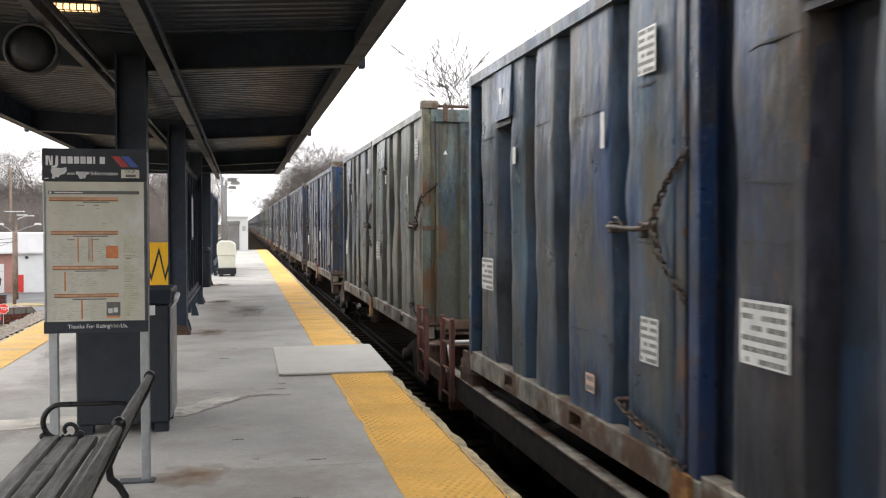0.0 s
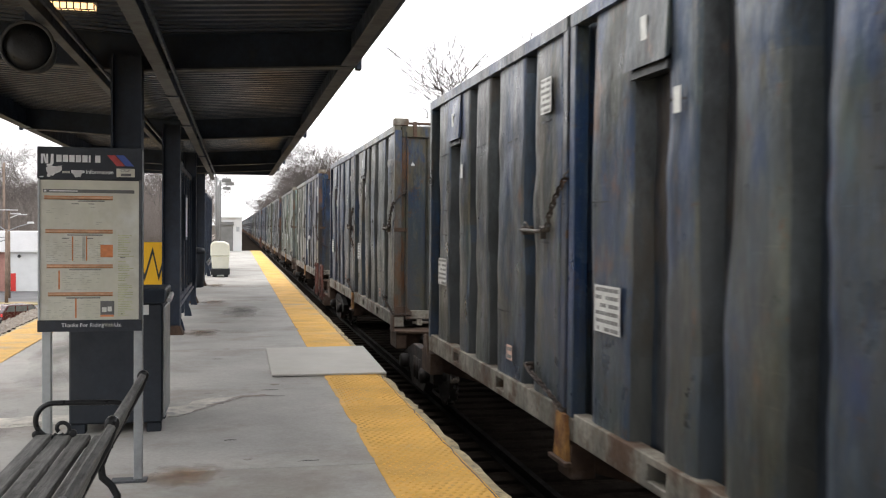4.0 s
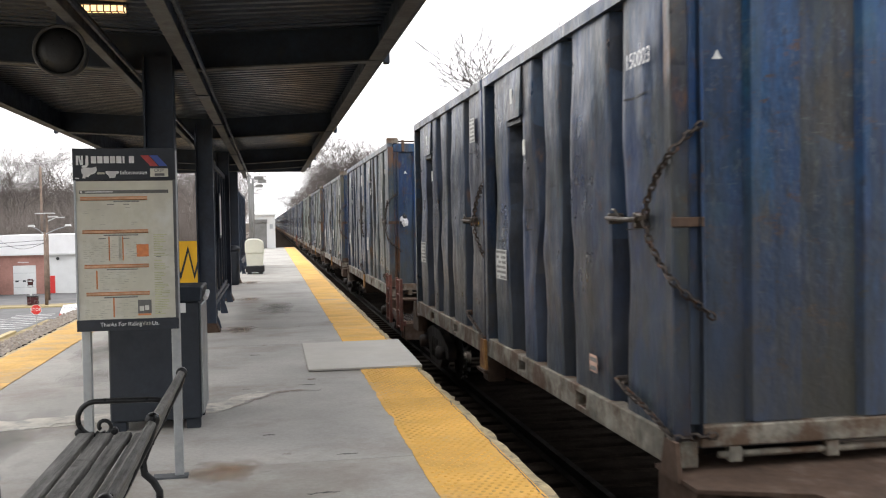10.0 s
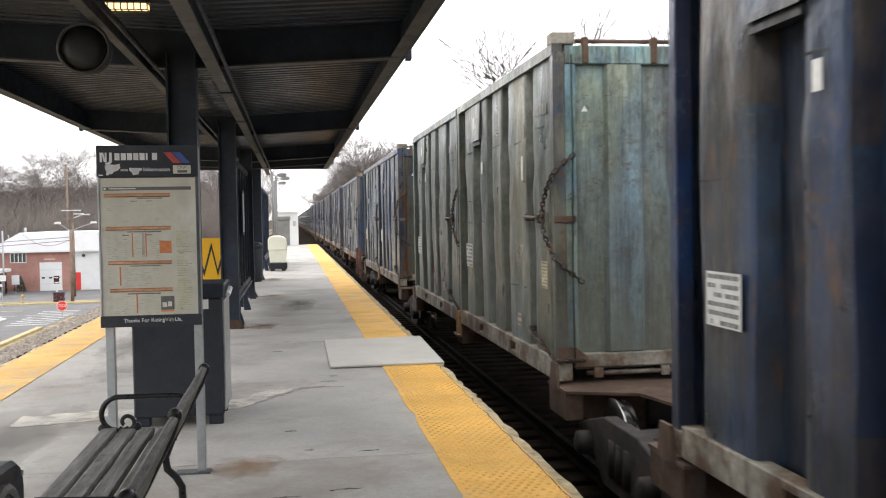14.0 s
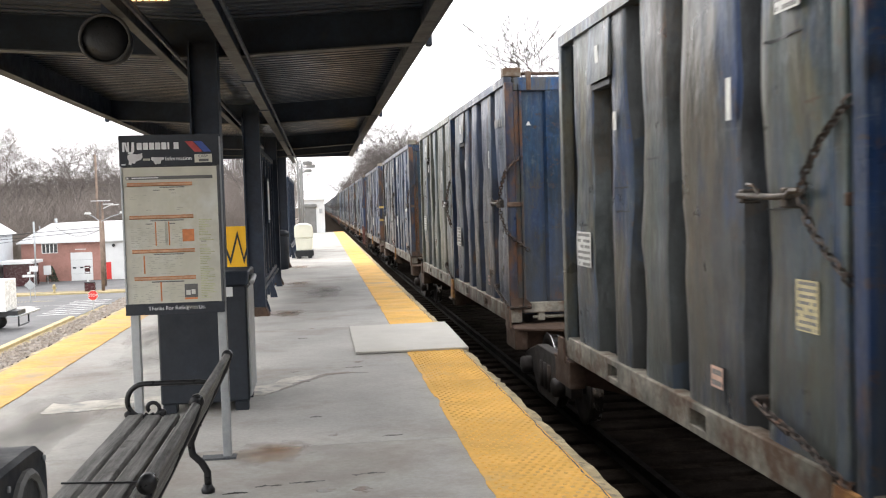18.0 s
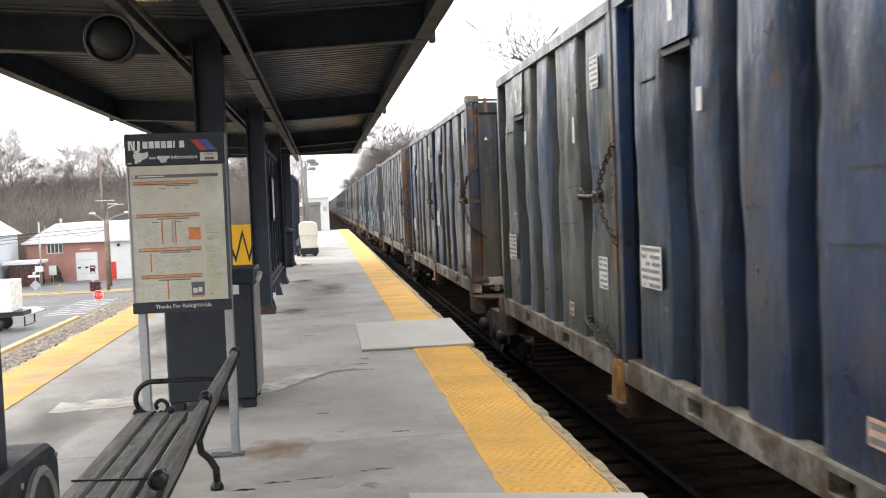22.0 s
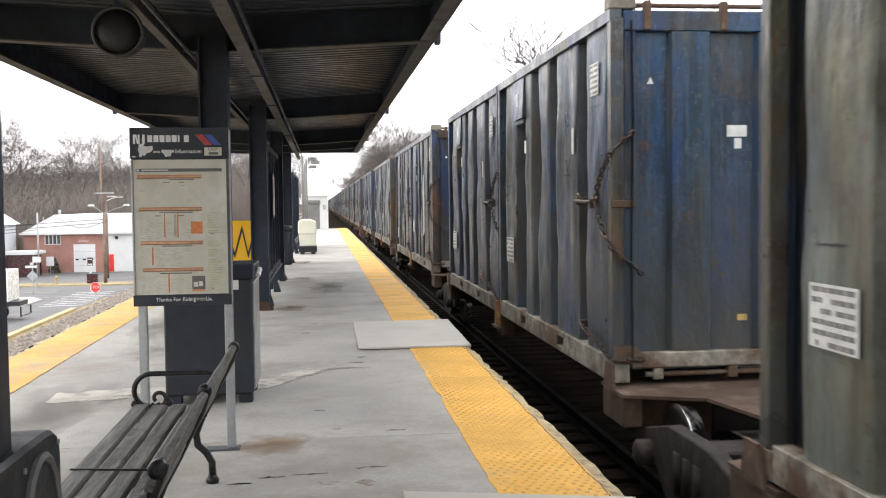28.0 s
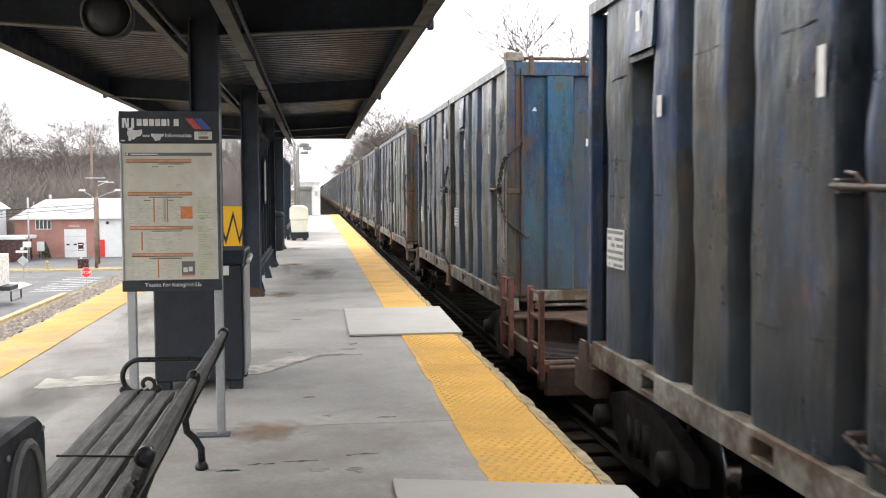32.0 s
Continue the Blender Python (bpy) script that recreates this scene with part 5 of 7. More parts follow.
def build_kit():
    K = KIT
    K["bays"] = [[bay_mesh(y0, y1, v * 5 + i) for i, (y0, y1) in enumerate(BAYS)] for v in range(4)]
    K["seams"] = [[seam_meshes(y0, y1, v * 5 + i) for i, (y0, y1) in enumerate(BAYS)] for v in range(4)]
    K["channels"] = [[channel_mesh(y0, y1, v * 6 + i + 0.37) for i, (y0, y1) in enumerate(CHANNELS)] for v in range(2)]
    # the far containers' side: one pressed sheet
    K["far_side"] = []
    for v in range(4):
        prof = [(0.05, FLOOR)]
        for y0, y1 in BAYS:
            prof += [(y0 - 0.045, FLOOR), (y0, FACE), ((y0 + y1) / 2, FACE), (y1, FACE), (y1 + 0.045, FLOOR)]
        prof += [(LENGTH - 0.1, FLOOR)]
        b = bmesh.new()
        cols = []
        for y, d in prof:
            col = []
            for q in range(9):
                z = BASE_Z + (TOP_Z - BASE_Z) * q / 8
                inner = 0.0 if q in (0, 8) else 1.0
                sx = 0.07 * wave(round(y), z * 0.8, 3.0, v) * inner
                col.append(b.verts.new((-HX + d + max(-0.01, 0.7 * dent(y, z, v) * inner), y - HY + sx, z)))
            cols.append(col)
        for ca, cb in zip(cols, cols[1:]):
            for q in range(8):
                b.faces.new((ca[q], ca[q + 1], cb[q + 1], cb[q]))
        K["far_side"].append(mesh_of(b, "paint", name="side_wall"))
    K["core"] = mesh_of(box(-HX + 0.26, HX - 0.06, -HY + 0.13, HY - 0.05, 0.1, 3.36 + RISE), "paint", name="body")
    b = box(HX - 0.055, HX - 0.03, -HY + 0.05, HY - 0.05, 0.2, 3.35 + RISE)
    for r in BAYS:
        box(HX - 0.03, HX - 0.005, r[0] - HY, r[1] - HY, 0.2, 3.35 + RISE, 0, b)
    K["off"] = mesh_of(b, "paint", name="off_side_wall")
    b = box(-HX + 0.1, HX - 0.1, HY - 0.045, HY - 0.01, 0.2, 3.35 + RISE)
    for x in (-0.62, 0.0, 0.62):
        box(x - 0.12, x + 0.12, HY - 0.01, HY + 0.0, 0.2, 3.3 + RISE, 0, b)
    K["far_end"] = mesh_of(b, "paint", name="front_wall")
    K["rail_l"] = bottom_rail_mesh()
    K["rail_r"] = mesh_of(box(HX - 0.14, HX, -HY + 0.2, HY - 0.2, 0, 0.22), "grime_steel", name="bottom_rail")
    K["top_l"] = mesh_of(prism([(-HX - 0.005, 3.33 + RISE), (-HX + 0.11, 3.33 + RISE), (-HX + 0.11, 3.47 + RISE), (-HX + 0.03, 3.47 + RISE), (-HX - 0.005, 3.44 + RISE)], "y", -HY + 0.02, HY - 0.02), "paint", name="top_rail")
    K["top_r"] = mesh_of(box(HX - 0.11, HX, -HY + 0.02, HY - 0.02, 3.34 + RISE, 3.46 + RISE), "paint", name="top_rail")
    K["post"] = mesh_of(box(-0.065, 0.065, -0.065, 0.065, 0.19, 3.36 + RISE, 0.01), "paint", name="corner_post")
    b = box(-0.09, 0.09, -0.09, 0.09, 0, 0.19, 0.008)
    prism([(0.045 * math.cos(a), 0.1 + 0.06 * math.sin(a)) for a in [k * 1.047 for k in range(6)]], "x", -0.0935, -0.088, b)
    prism([(0.04 * math.cos(a), 0.1 + 0.065 * math.sin(a)) for a in [k * 1.047 for k in range(6)]], "y", -0.0935, -0.088, b)
    K["casting"] = mesh_of(b, "grime_steel", name="corner_casting")
    K["top_casting"] = mesh_of(box(-0.13, 0.13, -0.1, 0.1, 3.44 + RISE, 3.57 + RISE, 0.012), "grime_steel", name="corner_casting")
    K["lid"] = mesh_of(box(-HX + 0.14, HX - 0.13, -HY + 0.1, HY - 0.1, 3.361 + RISE, 3.45 + RISE, 0.02), "grime_steel", name="lid")
    K["lid_pipe"] = mesh_of(tube([(-HX + 0.2, -HY + 0.1, 3.49 + RISE), (HX - 0.2, -HY + 0.1, 3.49 + RISE)], 0.024, 8), "rustplate", name="lid_pipe")
    K["clamp"] = mesh_of(box(-0.035, 0.035, -0.02, 0.07, 3.24 + RISE, 3.52 + RISE, 0.012), "rustplate", name="hinge_strap")
    # hatch on the side: a flap standing proud with its lip open
    b = prism([(-HX + 0.015, 3.32 + RISE), (-HX + 0.03, 3.32 + RISE), (-HX + 0.02, 2.79 + RISE), (-HX - 0.012, 2.77 + RISE)], "y", -0.35, 0.35)
    prism([(-HX + 0.03, 3.32 + RISE), (-HX + 0.12, 3.32 + RISE), (-HX + 0.12, 2.83 + RISE), (-HX + 0.028, 2.83 + RISE)], "y", -0.33, 0.33, b)
    K["hatch"] = mesh_of(b, "paint", name="hatch")
    # black bar: the shadow under the flap's open lip, made as a solid
    K["hatch_slot"] = mesh_of(box(-HX + 0.02, -HX + 0.12, -0.31, 0.31, 2.71 + RISE, 2.77 + RISE), "black", name="hatch_slot")
    K["vent_plate"] = mesh_of(box(-0.004, 0, -0.05, 0.05, -0.085, 0.085), "label", name="hatch_label")
    # tailgate
    K["gate_panel"] = mesh_of(box(-0.235, 0.235, -HY + 0.075, -HY + 0.1, 0.24, 3.234 + RISE), "gatepaint", name="tailgate_panel")
    K["gate_rib"] = mesh_of(prism([(-0.235, -HY + 0.1), (-0.185, -HY + 0.012), (0.185, -HY + 0.012), (0.235, -HY + 0.1)], "z", 0.3, 3.234 + RISE), "gatepaint", name="tailgate_rib")
    K["gate_stile"] = mesh_of(box(-0.06, 0.06, -HY + 0.015, -HY + 0.1, 0.3, 3.234 + RISE, 0.006), "gatepaint", name="tailgate_stile")
    K["header"] = mesh_of(box(-HX + 0.13, HX - 0.13, -HY + 0.005, -HY + 0.12, 3.235 + RISE, 3.43 + RISE, 0.01), "gatepaint", name="tailgate_header")
    b = box(-HX + 0.2, HX - 0.2, -HY + 0.0, -HY + 0.11, 0.135, 0.29, 0.012)
    K["sill"] = mesh_of(b, "grime_steel", name="tailgate_sill")
    b = tube([(-HX + 0.35, -HY + 0.05, 0.07), (HX - 0.35, -HY + 0.05, 0.07)], 0.026, 8)
    for x in (-0.75, 0.0, 0.75):
        box(x - 0.05, x + 0.05, -HY + 0.01, -HY + 0.09, 0.02, 0.134, 0.008, b)
    K["lock_rod"] = mesh_of(b, "grime_steel", name="lock_rod")
    K["low_bracket"] = mesh_of(prism([(-HX + 0.02, 0.19), (-HX + 0.32, 0.19), (-HX + 0.32, 0.27), (-HX + 0.22, 0.36), (-HX + 0.02, 0.36)], "y", -HY - 0.012, -HY + 0.004), "rustplate", name="lock_bracket")
    # latch, chains
    b = tube([(-HX - 0.02, 0.42, 1.76), (-HX - 0.03, 0.75, 1.745), (-HX - 0.02, 1.28, 1.76)], 0.02, 8)
    box(-HX - 0.03, -HX + 0.1, 1.2, 1.26, 1.71, 1.8, 0.01, b)
    box(-HX - 0.04, -HX + 0.1, 0.6, 0.66, 1.68, 1.8, 0.01, b)
    tube([(-HX - 0.03, 0.95, 1.76), (-HX - 0.05, 1.0, 1.82), (-HX - 0.03, 1.12, 1.83)], 0.012, 6, b)
    tube([(-HX - 0.03, 0.62, 1.74), (-HX - 0.05, 0.5, 1.78), (-HX - 0.03, 0.38, 1.77)], 0.018, 6, b)
    K["latch"] = mesh_of(b, "latchsteel", name="latch_bar")
    K["chain_up"] = chain_mesh([(-HX - 0.03, 0.42, 1.77), (-HX - 0.04, 0.36, 1.87), (-HX - 0.035, 0.2, 2.04), (-HX - 0.025, -0.03, 2.2), (-HX + 0.08, -0.05, 2.31), (-HX + 0.22, -0.02, 2.41)], "chain")
    K["chain_down"] = chain_mesh([(-HX - 0.03, 0.42, 1.74), (-HX - 0.045, 0.3, 1.58), (-HX - 0.035, 0.14, 1.44), (-HX - 0.025, -0.03, 1.33), (-HX + 0.1, -0.05, 1.2), (-HX + 0.3, -0.02, 1.05)], "chain")
    K["chain_low"] = chain_mesh([(-HX - 0.02, 1.0, 0.47), (-HX - 0.05, 0.85, 0.44), (-HX - 0.05, 0.5, 0.38), (-HX - 0.03, 0.2, 0.29), (-HX - 0.02, -0.03, 0.22), (-HX + 0.3, -0.04, 0.23)], "chain")
    b = box(-HX - 0.02, -HX + 0.16, 1.06, 1.12, 0.42, 0.49, 0.012)
    tube([(-HX - 0.03, 1.09, 0.47), (-HX - 0.05, 0.85, 0.42), (-HX - 0.04, 0.6, 0.36)], 0.013, 6, b)
    K["low_latch"] = mesh_of(b, "chain", name="lower_latch")
    K["keeper"] = mesh_of(box(-HX - 0.006, -HX + 0.24, -HY - 0.012, -HY + 0.01, 1.69, 1.76, 0.006), "rustplate", name="latch_keeper")
    K["tall_label"] = sticker(0.52, 0.36, 6)
    K["wide_label"] = sticker(0.3, 0.32, 6)
    K["yellow_label"] = sticker(0.26, 0.3, 8, "oldpaper")
    K["small_label"] = sticker(0.2, 0.15, 2, "redlabel")
    K["slim_label"] = mesh_of(box(-0.003, 0, -0.04, 0.04, -0.14, 0.14), "label", name="slim_label")
    K["number"] = mesh_of(box(-0.003, 0, -0.03, 0.03, -0.06, 0.06), "scuff", name="number_bar")
    K["gate_tag"] = mesh_of(box(-0.05, 0.05, -0.003, 0, -0.03, 0.03), "oldyellow", name="gate_tag")
    K["gate_label"] = mesh_of(box(-0.1, 0.1, -0.003, 0, -0.055, 0.055), "label", name="gate_label")
    K["gate_small"] = mesh_of(box(-0.035, 0.035, -0.003, 0, -0.05, 0.05), "label", name="gate_label")
    K["gate_big"] = mesh_of(box(-0.19, 0.19, -0.003, 0, -0.15, 0.15), "label", name="gate_label")
    K["gate_number"] = mesh_of(box(-0.14, 0.14, -0.002, 0, -0.04, 0.04), "smalltext", name="number_bar")
    K["triangle"] = mesh_of(prism([(-0.035, -0.03), (0.035, -0.03), (0, 0.035)], "y", -0.003, 0), "label", name="warning_triangle")


def tint(c, rng, spread=0.18, alpha=0.4):
    k = 0.8 * rng.uniform(1 - spread, 1 + spread)
    return (c[0] * k, c[1] * k * rng.uniform(0.97, 1.03), c[2] * k * rng.uniform(0.94, 1.06), alpha)


NAMES = {"w": "worn blue-grey", "g": "grey-green", "l": "pale green", "s": "slate grey", "d": "dark slate", "n": "navy", "m": "dull blue", "k": "blackened", "b": "blue", "B": "bright blue", "u": "vivid blue", "q": "pale blue-green", "e": "olive grey", "t": "teal blue", "y": "grey", "o": "brownish"}
MOVING = []      # things of the train and the distance of each along it


NUMBERS = {(0, 1): "150155", (9, 0): "150003", (24, 0): "150307"}     # those painted numbers that can be read


# height of the large label on single containers, by their number in the train
LABEL_Z = {-2: 1.18, 0: 1.24, 2: 1.37, 10: 1.06, 12: 1.16, 14: 1.32, 16: 1.32, 18: 1.22, 23: 1.2, 25: 1.2, 27: 1.17, 33: 1.25, 35: 1.28, 36: 1.21, 38: 0.98, 40: 1.13, 42: 1.35, 44: 1.05, 46: 1.03, 48: 0.84, 53: 0.98, 55: 0.7, 57: 1.19, 59: 1.2}
YELLOW_LABELS = (2, 3, 10, 16, 22, 26, 33)      # containers that carry a yellowed paper near the latch


def build_container(s, side, end, alt, seed, rusty, open_end, full=True, number=""):
    """s: near end's place along the train; open_end: its tailgate stands free and shows."""
    rng = random.Random(seed)
    K = KIT
    t = thing("waste_container", TRAIN_X, s + HY, DECK,
              f"dented {NAMES[side]} waste container, {NAMES[end]} tailgate{', rusty stile' if rusty else ''}", "container", "waste containers")
    base, gate, other = HUES[side], HUES[end], HUES[alt]
    al = 0.4 if rusty else 0.3
    P = lambda name, key, m=None, c=None, label="": link_part(name, K[key] if isinstance(key, str) else key, t, label, m, color=c or tint(base, rng, 0.1, al))
    P("body", "core")
    P("off_side_wall", "off")
    P("front_wall", "far_end")
    var = rng.randrange(4)
    if full:
        for i in range(5):
            u = rng.choice((0.0, 0.1, 0.25, 0.4, 0.6))
            hue = tuple(p + (q - p) * u for p, q in zip(base, other))
            P("side_panel", K["bays"][(var + i) % 4][i], c=tint(hue, rng, 0.22, al * rng.uniform(0.6, 1.3)))
            for me in K["seams"][(var + i) % 4][i]:
                P("weld_seam", me)
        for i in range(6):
            # darker than the faces: less worn paint, with the recess's shade added in colour
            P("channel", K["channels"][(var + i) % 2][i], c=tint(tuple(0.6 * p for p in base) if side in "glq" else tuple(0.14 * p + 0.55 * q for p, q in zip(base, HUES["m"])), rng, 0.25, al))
    else:
        P("side_wall", K["far_side"][var], c=tint(base, rng, 0.2, al))
    P("bottom_rail", "rail_l", label="")
    P("top_rail", "top_l")
    P("lid", "lid")
    for y in (-1, 1):
        P("corner_post", "post", pose(-HX + 0.066, y * (HY - 0.066), 0), tint(tuple(0.75 * p + 0.25 * q for p, q in zip(base, (0.06, 0.034, 0.018))) if y < 0 else base, rng, 0.15, 0.7 if rusty and y < 0 else 0.55 if y < 0 else 0.4))
        P("corner_casting", "casting", pose(-HX + 0.088, y * (HY - 0.088), 0))
    P("tailgate_header", "header", c=tint(gate, rng, 0.1, al))
    if not full and not open_end:
        return t
    for x in (-0.88, 0.02, 0.86):
        u = rng.choice((0.0, 0.0, 0.4, 0.8))
        hue = tuple(p + (q - p) * u for p, q in zip(gate, other))
        P("tailgate_panel", "gate_panel", pose(x, 0, 0), tint(hue, rng, 0.15, al))
    if not full:
        for x in (-0.43, 0.44):
            P("tailgate_rib", "gate_rib", pose(x, 0, 0), tint(gate, rng, 0.12, al))
        return t
    P("bottom_rail", "rail_r")
    P("top_rail", "top_r")
    for y in (-1, 1):
        P("corner_post", "post", pose(HX - 0.066, y * (HY - 0.066), 0), tint(base, rng, 0.15, 0.6))
        P("corner_casting", "casting", pose(HX - 0.088, y * (HY - 0.088), 0, 0, 0, 180))
    P("hatch", "hatch", pose(0, 4.5 - HY, 0), tint(base, rng, 0.12, al))
    P("hatch_slot", "hatch_slot", pose(0, 4.5 - HY, 0))
    P("hatch_label", "vent_plate", pose(-HX - 0.002, 4.52 - HY, 3.16, 0, -2))
    P("vent_plate", "vent_plate", pose(-HX - 0.001, 3.98 - HY, 2.5 + rng.uniform(-0.1, 0.15)))
    for x in (-0.43, 0.44):
        P("tailgate_rib", "gate_rib", pose(x, 0, 0), tint(gate, rng, 0.2, al))
    for x in (-HX + 0.19, HX - 0.19):
        P("tailgate_stile", "gate_stile", pose(x, 0, 0), tint(tuple(0.4 * p + 0.6 * q for p, q in zip((0.085, 0.045, 0.022), gate)) if rusty and x < 0 else gate, rng, 0.1, 0.8 if rusty and x < 0 else al), "rusty stile" if rusty and x < 0 else "")
    P("tailgate_sill", "sill")
    P("lock_rod", "lock_rod")
    if open_end:
        P("lid_pipe", "lid_pipe")
        for x in (-0.86, -0.1, 0.62):
            P("hinge_strap", "clamp", pose(x, -HY, 0))
        for x in (-1, 1):
            P("corner_casting", "top_casting", pose(x * (HX - 0.12), -HY + 0.1, 0))
        if rusty or rng.random() < 0.5:
            P("lock_bracket", "low_bracket")
        P("warning_triangle", "triangle", pose(-0.84 + rng.uniform(-0.05, 0.05), -HY + 0.0745, 2.9))
        if rng.random() < 0.75:
            P("gate_label", "gate_label", pose(0.06, -HY + 0.0745, 2.42))
            P("gate_label", "gate_small", pose(0.07, -HY + 0.0745, 2.3))
        if rng.random() < 0.6:
            P("gate_tag", "gate_tag", pose(0.12, -HY + 0.0745, 0.6))
        if rng.random() < 0.35:
            P("gate_label", "gate_big", pose(0.86, -HY + 0.0745, 2.93))
            for zz in (2.86, 3.0):
                P("number_bar", "gate_number", pose(0.86, -HY + 0.0705, zz))
    low = pose(0, -HY, 0)
    P("latch_bar", "latch", low)
    P("latch_keeper", "keeper")
    P("chain", "chain_up", low)
    if rng.random() < 0.75:
        P("chain", "chain_down", low)
    P("lower_latch", "low_latch", low)
    P("chain", "chain_low", low)
    def on_panel(key, i, y, z, w, h, name="label_plate"):
        """A label flat on panel i, just clear of its dents."""
        sd = ((var + i) % 4) * 5 + i
        x = min(panel_x(yy, zz, sd) for yy in (y - w / 2, y, y + w / 2) for zz in (z - h / 2, z, z + h / 2)) - 0.004
        P(name, key, pose(x, y - HY, z))

    on_panel("tall_label", 4, 5.16, LABEL_Z.get(seed - 1000, 1.15 + rng.uniform(-0.1, 0.1)), 0.52, 0.36)
    if rng.random() < 0.8:
        P("label_plate", "slim_label", pose(-HX - 0.001, 1.45 - HY, 2.42 + rng.uniform(-0.1, 0.1)))
    r = rng.random()
    if number:
        sd = (var % 4) * 5
        x = min(panel_x(yy, zz, sd) for yy in (0.4, 0.65, 0.95) for zz in (2.85, 2.95, 3.05)) - 0.006
        words(number, 0.17, "letter", t, Matrix(((0, 0, -1, x), (-1, 0, 0, 0.62 - HY), (0, 1, 0, 2.95), (0, 0, 0, 1))), "painted number")
    elif r < 0.5:
        on_panel("wide_label", 0, 0.62, 2.98, 0.32, 0.34)
    else:
        for i in range(6):
            on_panel("number", 0, 0.88 - i * 0.085, 2.95, 0.06, 0.12, "number_bar")
    if rng.random() < 0.8:
        P("label_plate", "small_label", pose(-HX + 0.002, 1.72 - HY + rng.uniform(-0.05, 0.05), 0.5))
    if seed - 1000 in YELLOW_LABELS:
        on_panel("yellow_label", 0, 0.5, 1.1 + rng.uniform(-0.05, 0.05), 0.26, 0.3)
    elif rng.random() < 0.15:
        on_panel("wide_label", 0, 0.6, 0.98 + rng.uniform(-0.1, 0.1), 0.32, 0.34)
    return t


# ---- train: spine cars ----
CAR = {}


def build_car_kit():
    R = RAIL_TOP
    D = DECK - 0.03
    K = CAR
    b = box(-0.33, 0.33, -0.3, 12.6, R + 0.5, D - 0.05, 0.02)
    box(-0.48, 0.48, -0.2, 12.5, D - 0.05, D - 0.02, 0, b)
    K["spine"] = mesh_of(b, "darksteel", name="spine_beam")
    b = prism([(-1.24, -0.42), (-1.24, 0.3), (-0.5, 0.55), (0.5, 0.55), (1.24, 0.3), (1.24, -0.42), (0.55, -0.7), (0.4, -1.5), (-0.4, -1.5), (-0.55, -0.7)], "z", D - 0.03, D, None)
    K["saddle"] = mesh_of(b, "rustplate", name="saddle_plate")
    b = box(-1.235, -1.05, -0.4, 0.26, D - 0.31, D - 0.03, 0.01)
    prism([(-1.06, D - 0.031), (-0.34, D - 0.031), (-0.34, D - 0.5), (-0.6, D - 0.42), (-1.06, D - 0.29)], "y", -0.28, 0.12, b)
    prism([(-0.17, D - 0.03), (0.16, D - 0.03), (0.08, D + 0.24), (-0.12, D + 0.24)], "x", -1.262, -1.231, b)
    K["bearer"] = mesh_of(b, "rustplate", name="cross_bearer")
    b = box(-1.23, -1.0, -0.16, 0.16, D - 0.3, D - 0.001, 0.015)
    prism([(-1.01, D - 0.001), (-0.34, D - 0.001), (-0.34, D - 0.45), (-1.01, D - 0.26)], "y", -0.1, 0.1, b)
    guide = [(-0.17, D - 0.14), (0.17, D - 0.14), (0.11, D + 0.24), (-0.11, D + 0.24)]
    prism(guide, "x", -1.268, -1.231, b)
    box(-1.3, -1.231, -0.22, 0.22, D - 0.18, D - 0.141, 0.005, b)
    K["mid"] = mesh_of(b, "rustplate", "ochre", name="cross_bearer")
    for f in K["mid"].polygons:
        f.material_index = int(f.center.x < -1.2295 and f.center.z > D - 0.14)
    # truck
    pr = [(-1.3, R + 0.36), (-1.3, R + 0.56), (-0.95, R + 0.66), (-0.45, R + 0.78), (0.45, R + 0.78), (0.95, R + 0.66), (1.3, R + 0.56), (1.3, R + 0.36), (0.75, R + 0.34), (0.5, R + 0.12), (-0.5, R + 0.12), (-0.75, R + 0.34)]
    b = prism(pr, "x", -1.07, -0.93, None, 0.012)
    for y in (-0.9, 0.9):
        lathe([(0.03, 0.02), (0.12, 0.02), (0.12, -0.12), (0.09, -0.14), (0.03, -0.15)], "x", 12, b, (-1.07, y, R + 0.44))
    for y in (-0.22, 0.0, 0.22):
        lathe([(0.085, R + 0.26), (0.085, R + 0.6)], "z", 10, b, (-1.02, y, 0))
    K["frame"] = mesh_of(b, "darksteel", name="side_frame")
    K["bolster"] = mesh_of(box(-1.0, 1.0, -0.2, 0.2, R + 0.45, R + 0.7, 0.02), "darksteel", name="truck_bolster")
    b = tube([(-0.9, 0, 0), (0.9, 0, 0)], 0.08, 10)
    K["axle"] = mesh_of(b, "darksteel", name="axle")
    b = lathe([(0.1, 0.06), (0.34, 0.03), (0.36, 0.065), (0.42, 0.065), (0.42, -0.05), (0.445, -0.06), (0.445, -0.075), (0.36, -0.075), (0.34, -0.03), (0.1, -0.05)], "x", 32)
    me = mesh_of(b, "darksteel", "tread", name="wheel")
    for f in me.polygons:
        c = f.center
        if math.hypot(c.y, c.z) > 0.38 and abs(f.normal.x) < 0.7:
            f.material_index = 1
    K["wheel"] = me
    # end platform, ladders, brake gear
    b = box(-1.24, 1.24, -2.0, -0.42, D - 0.42, D - 0.36, 0.01)
    box(-1.24, -1.18, -2.0, -0.42, D - 0.36, D - 0.2, 0.005, b)
    box(1.18, 1.24, -2.0, -0.42, D - 0.36, D - 0.2, 0.005, b)
    K["platform"] = mesh_of(b, "rustplate", name="end_platform")
    b = None
    for i in range(14):
        b = box(-1.1, -0.35, -1.9 + i * 0.1, -1.86 + i * 0.1, D - 0.36, D - 0.335, 0, b)
    K["grating"] = mesh_of(b, "darksteel", name="step_grating")
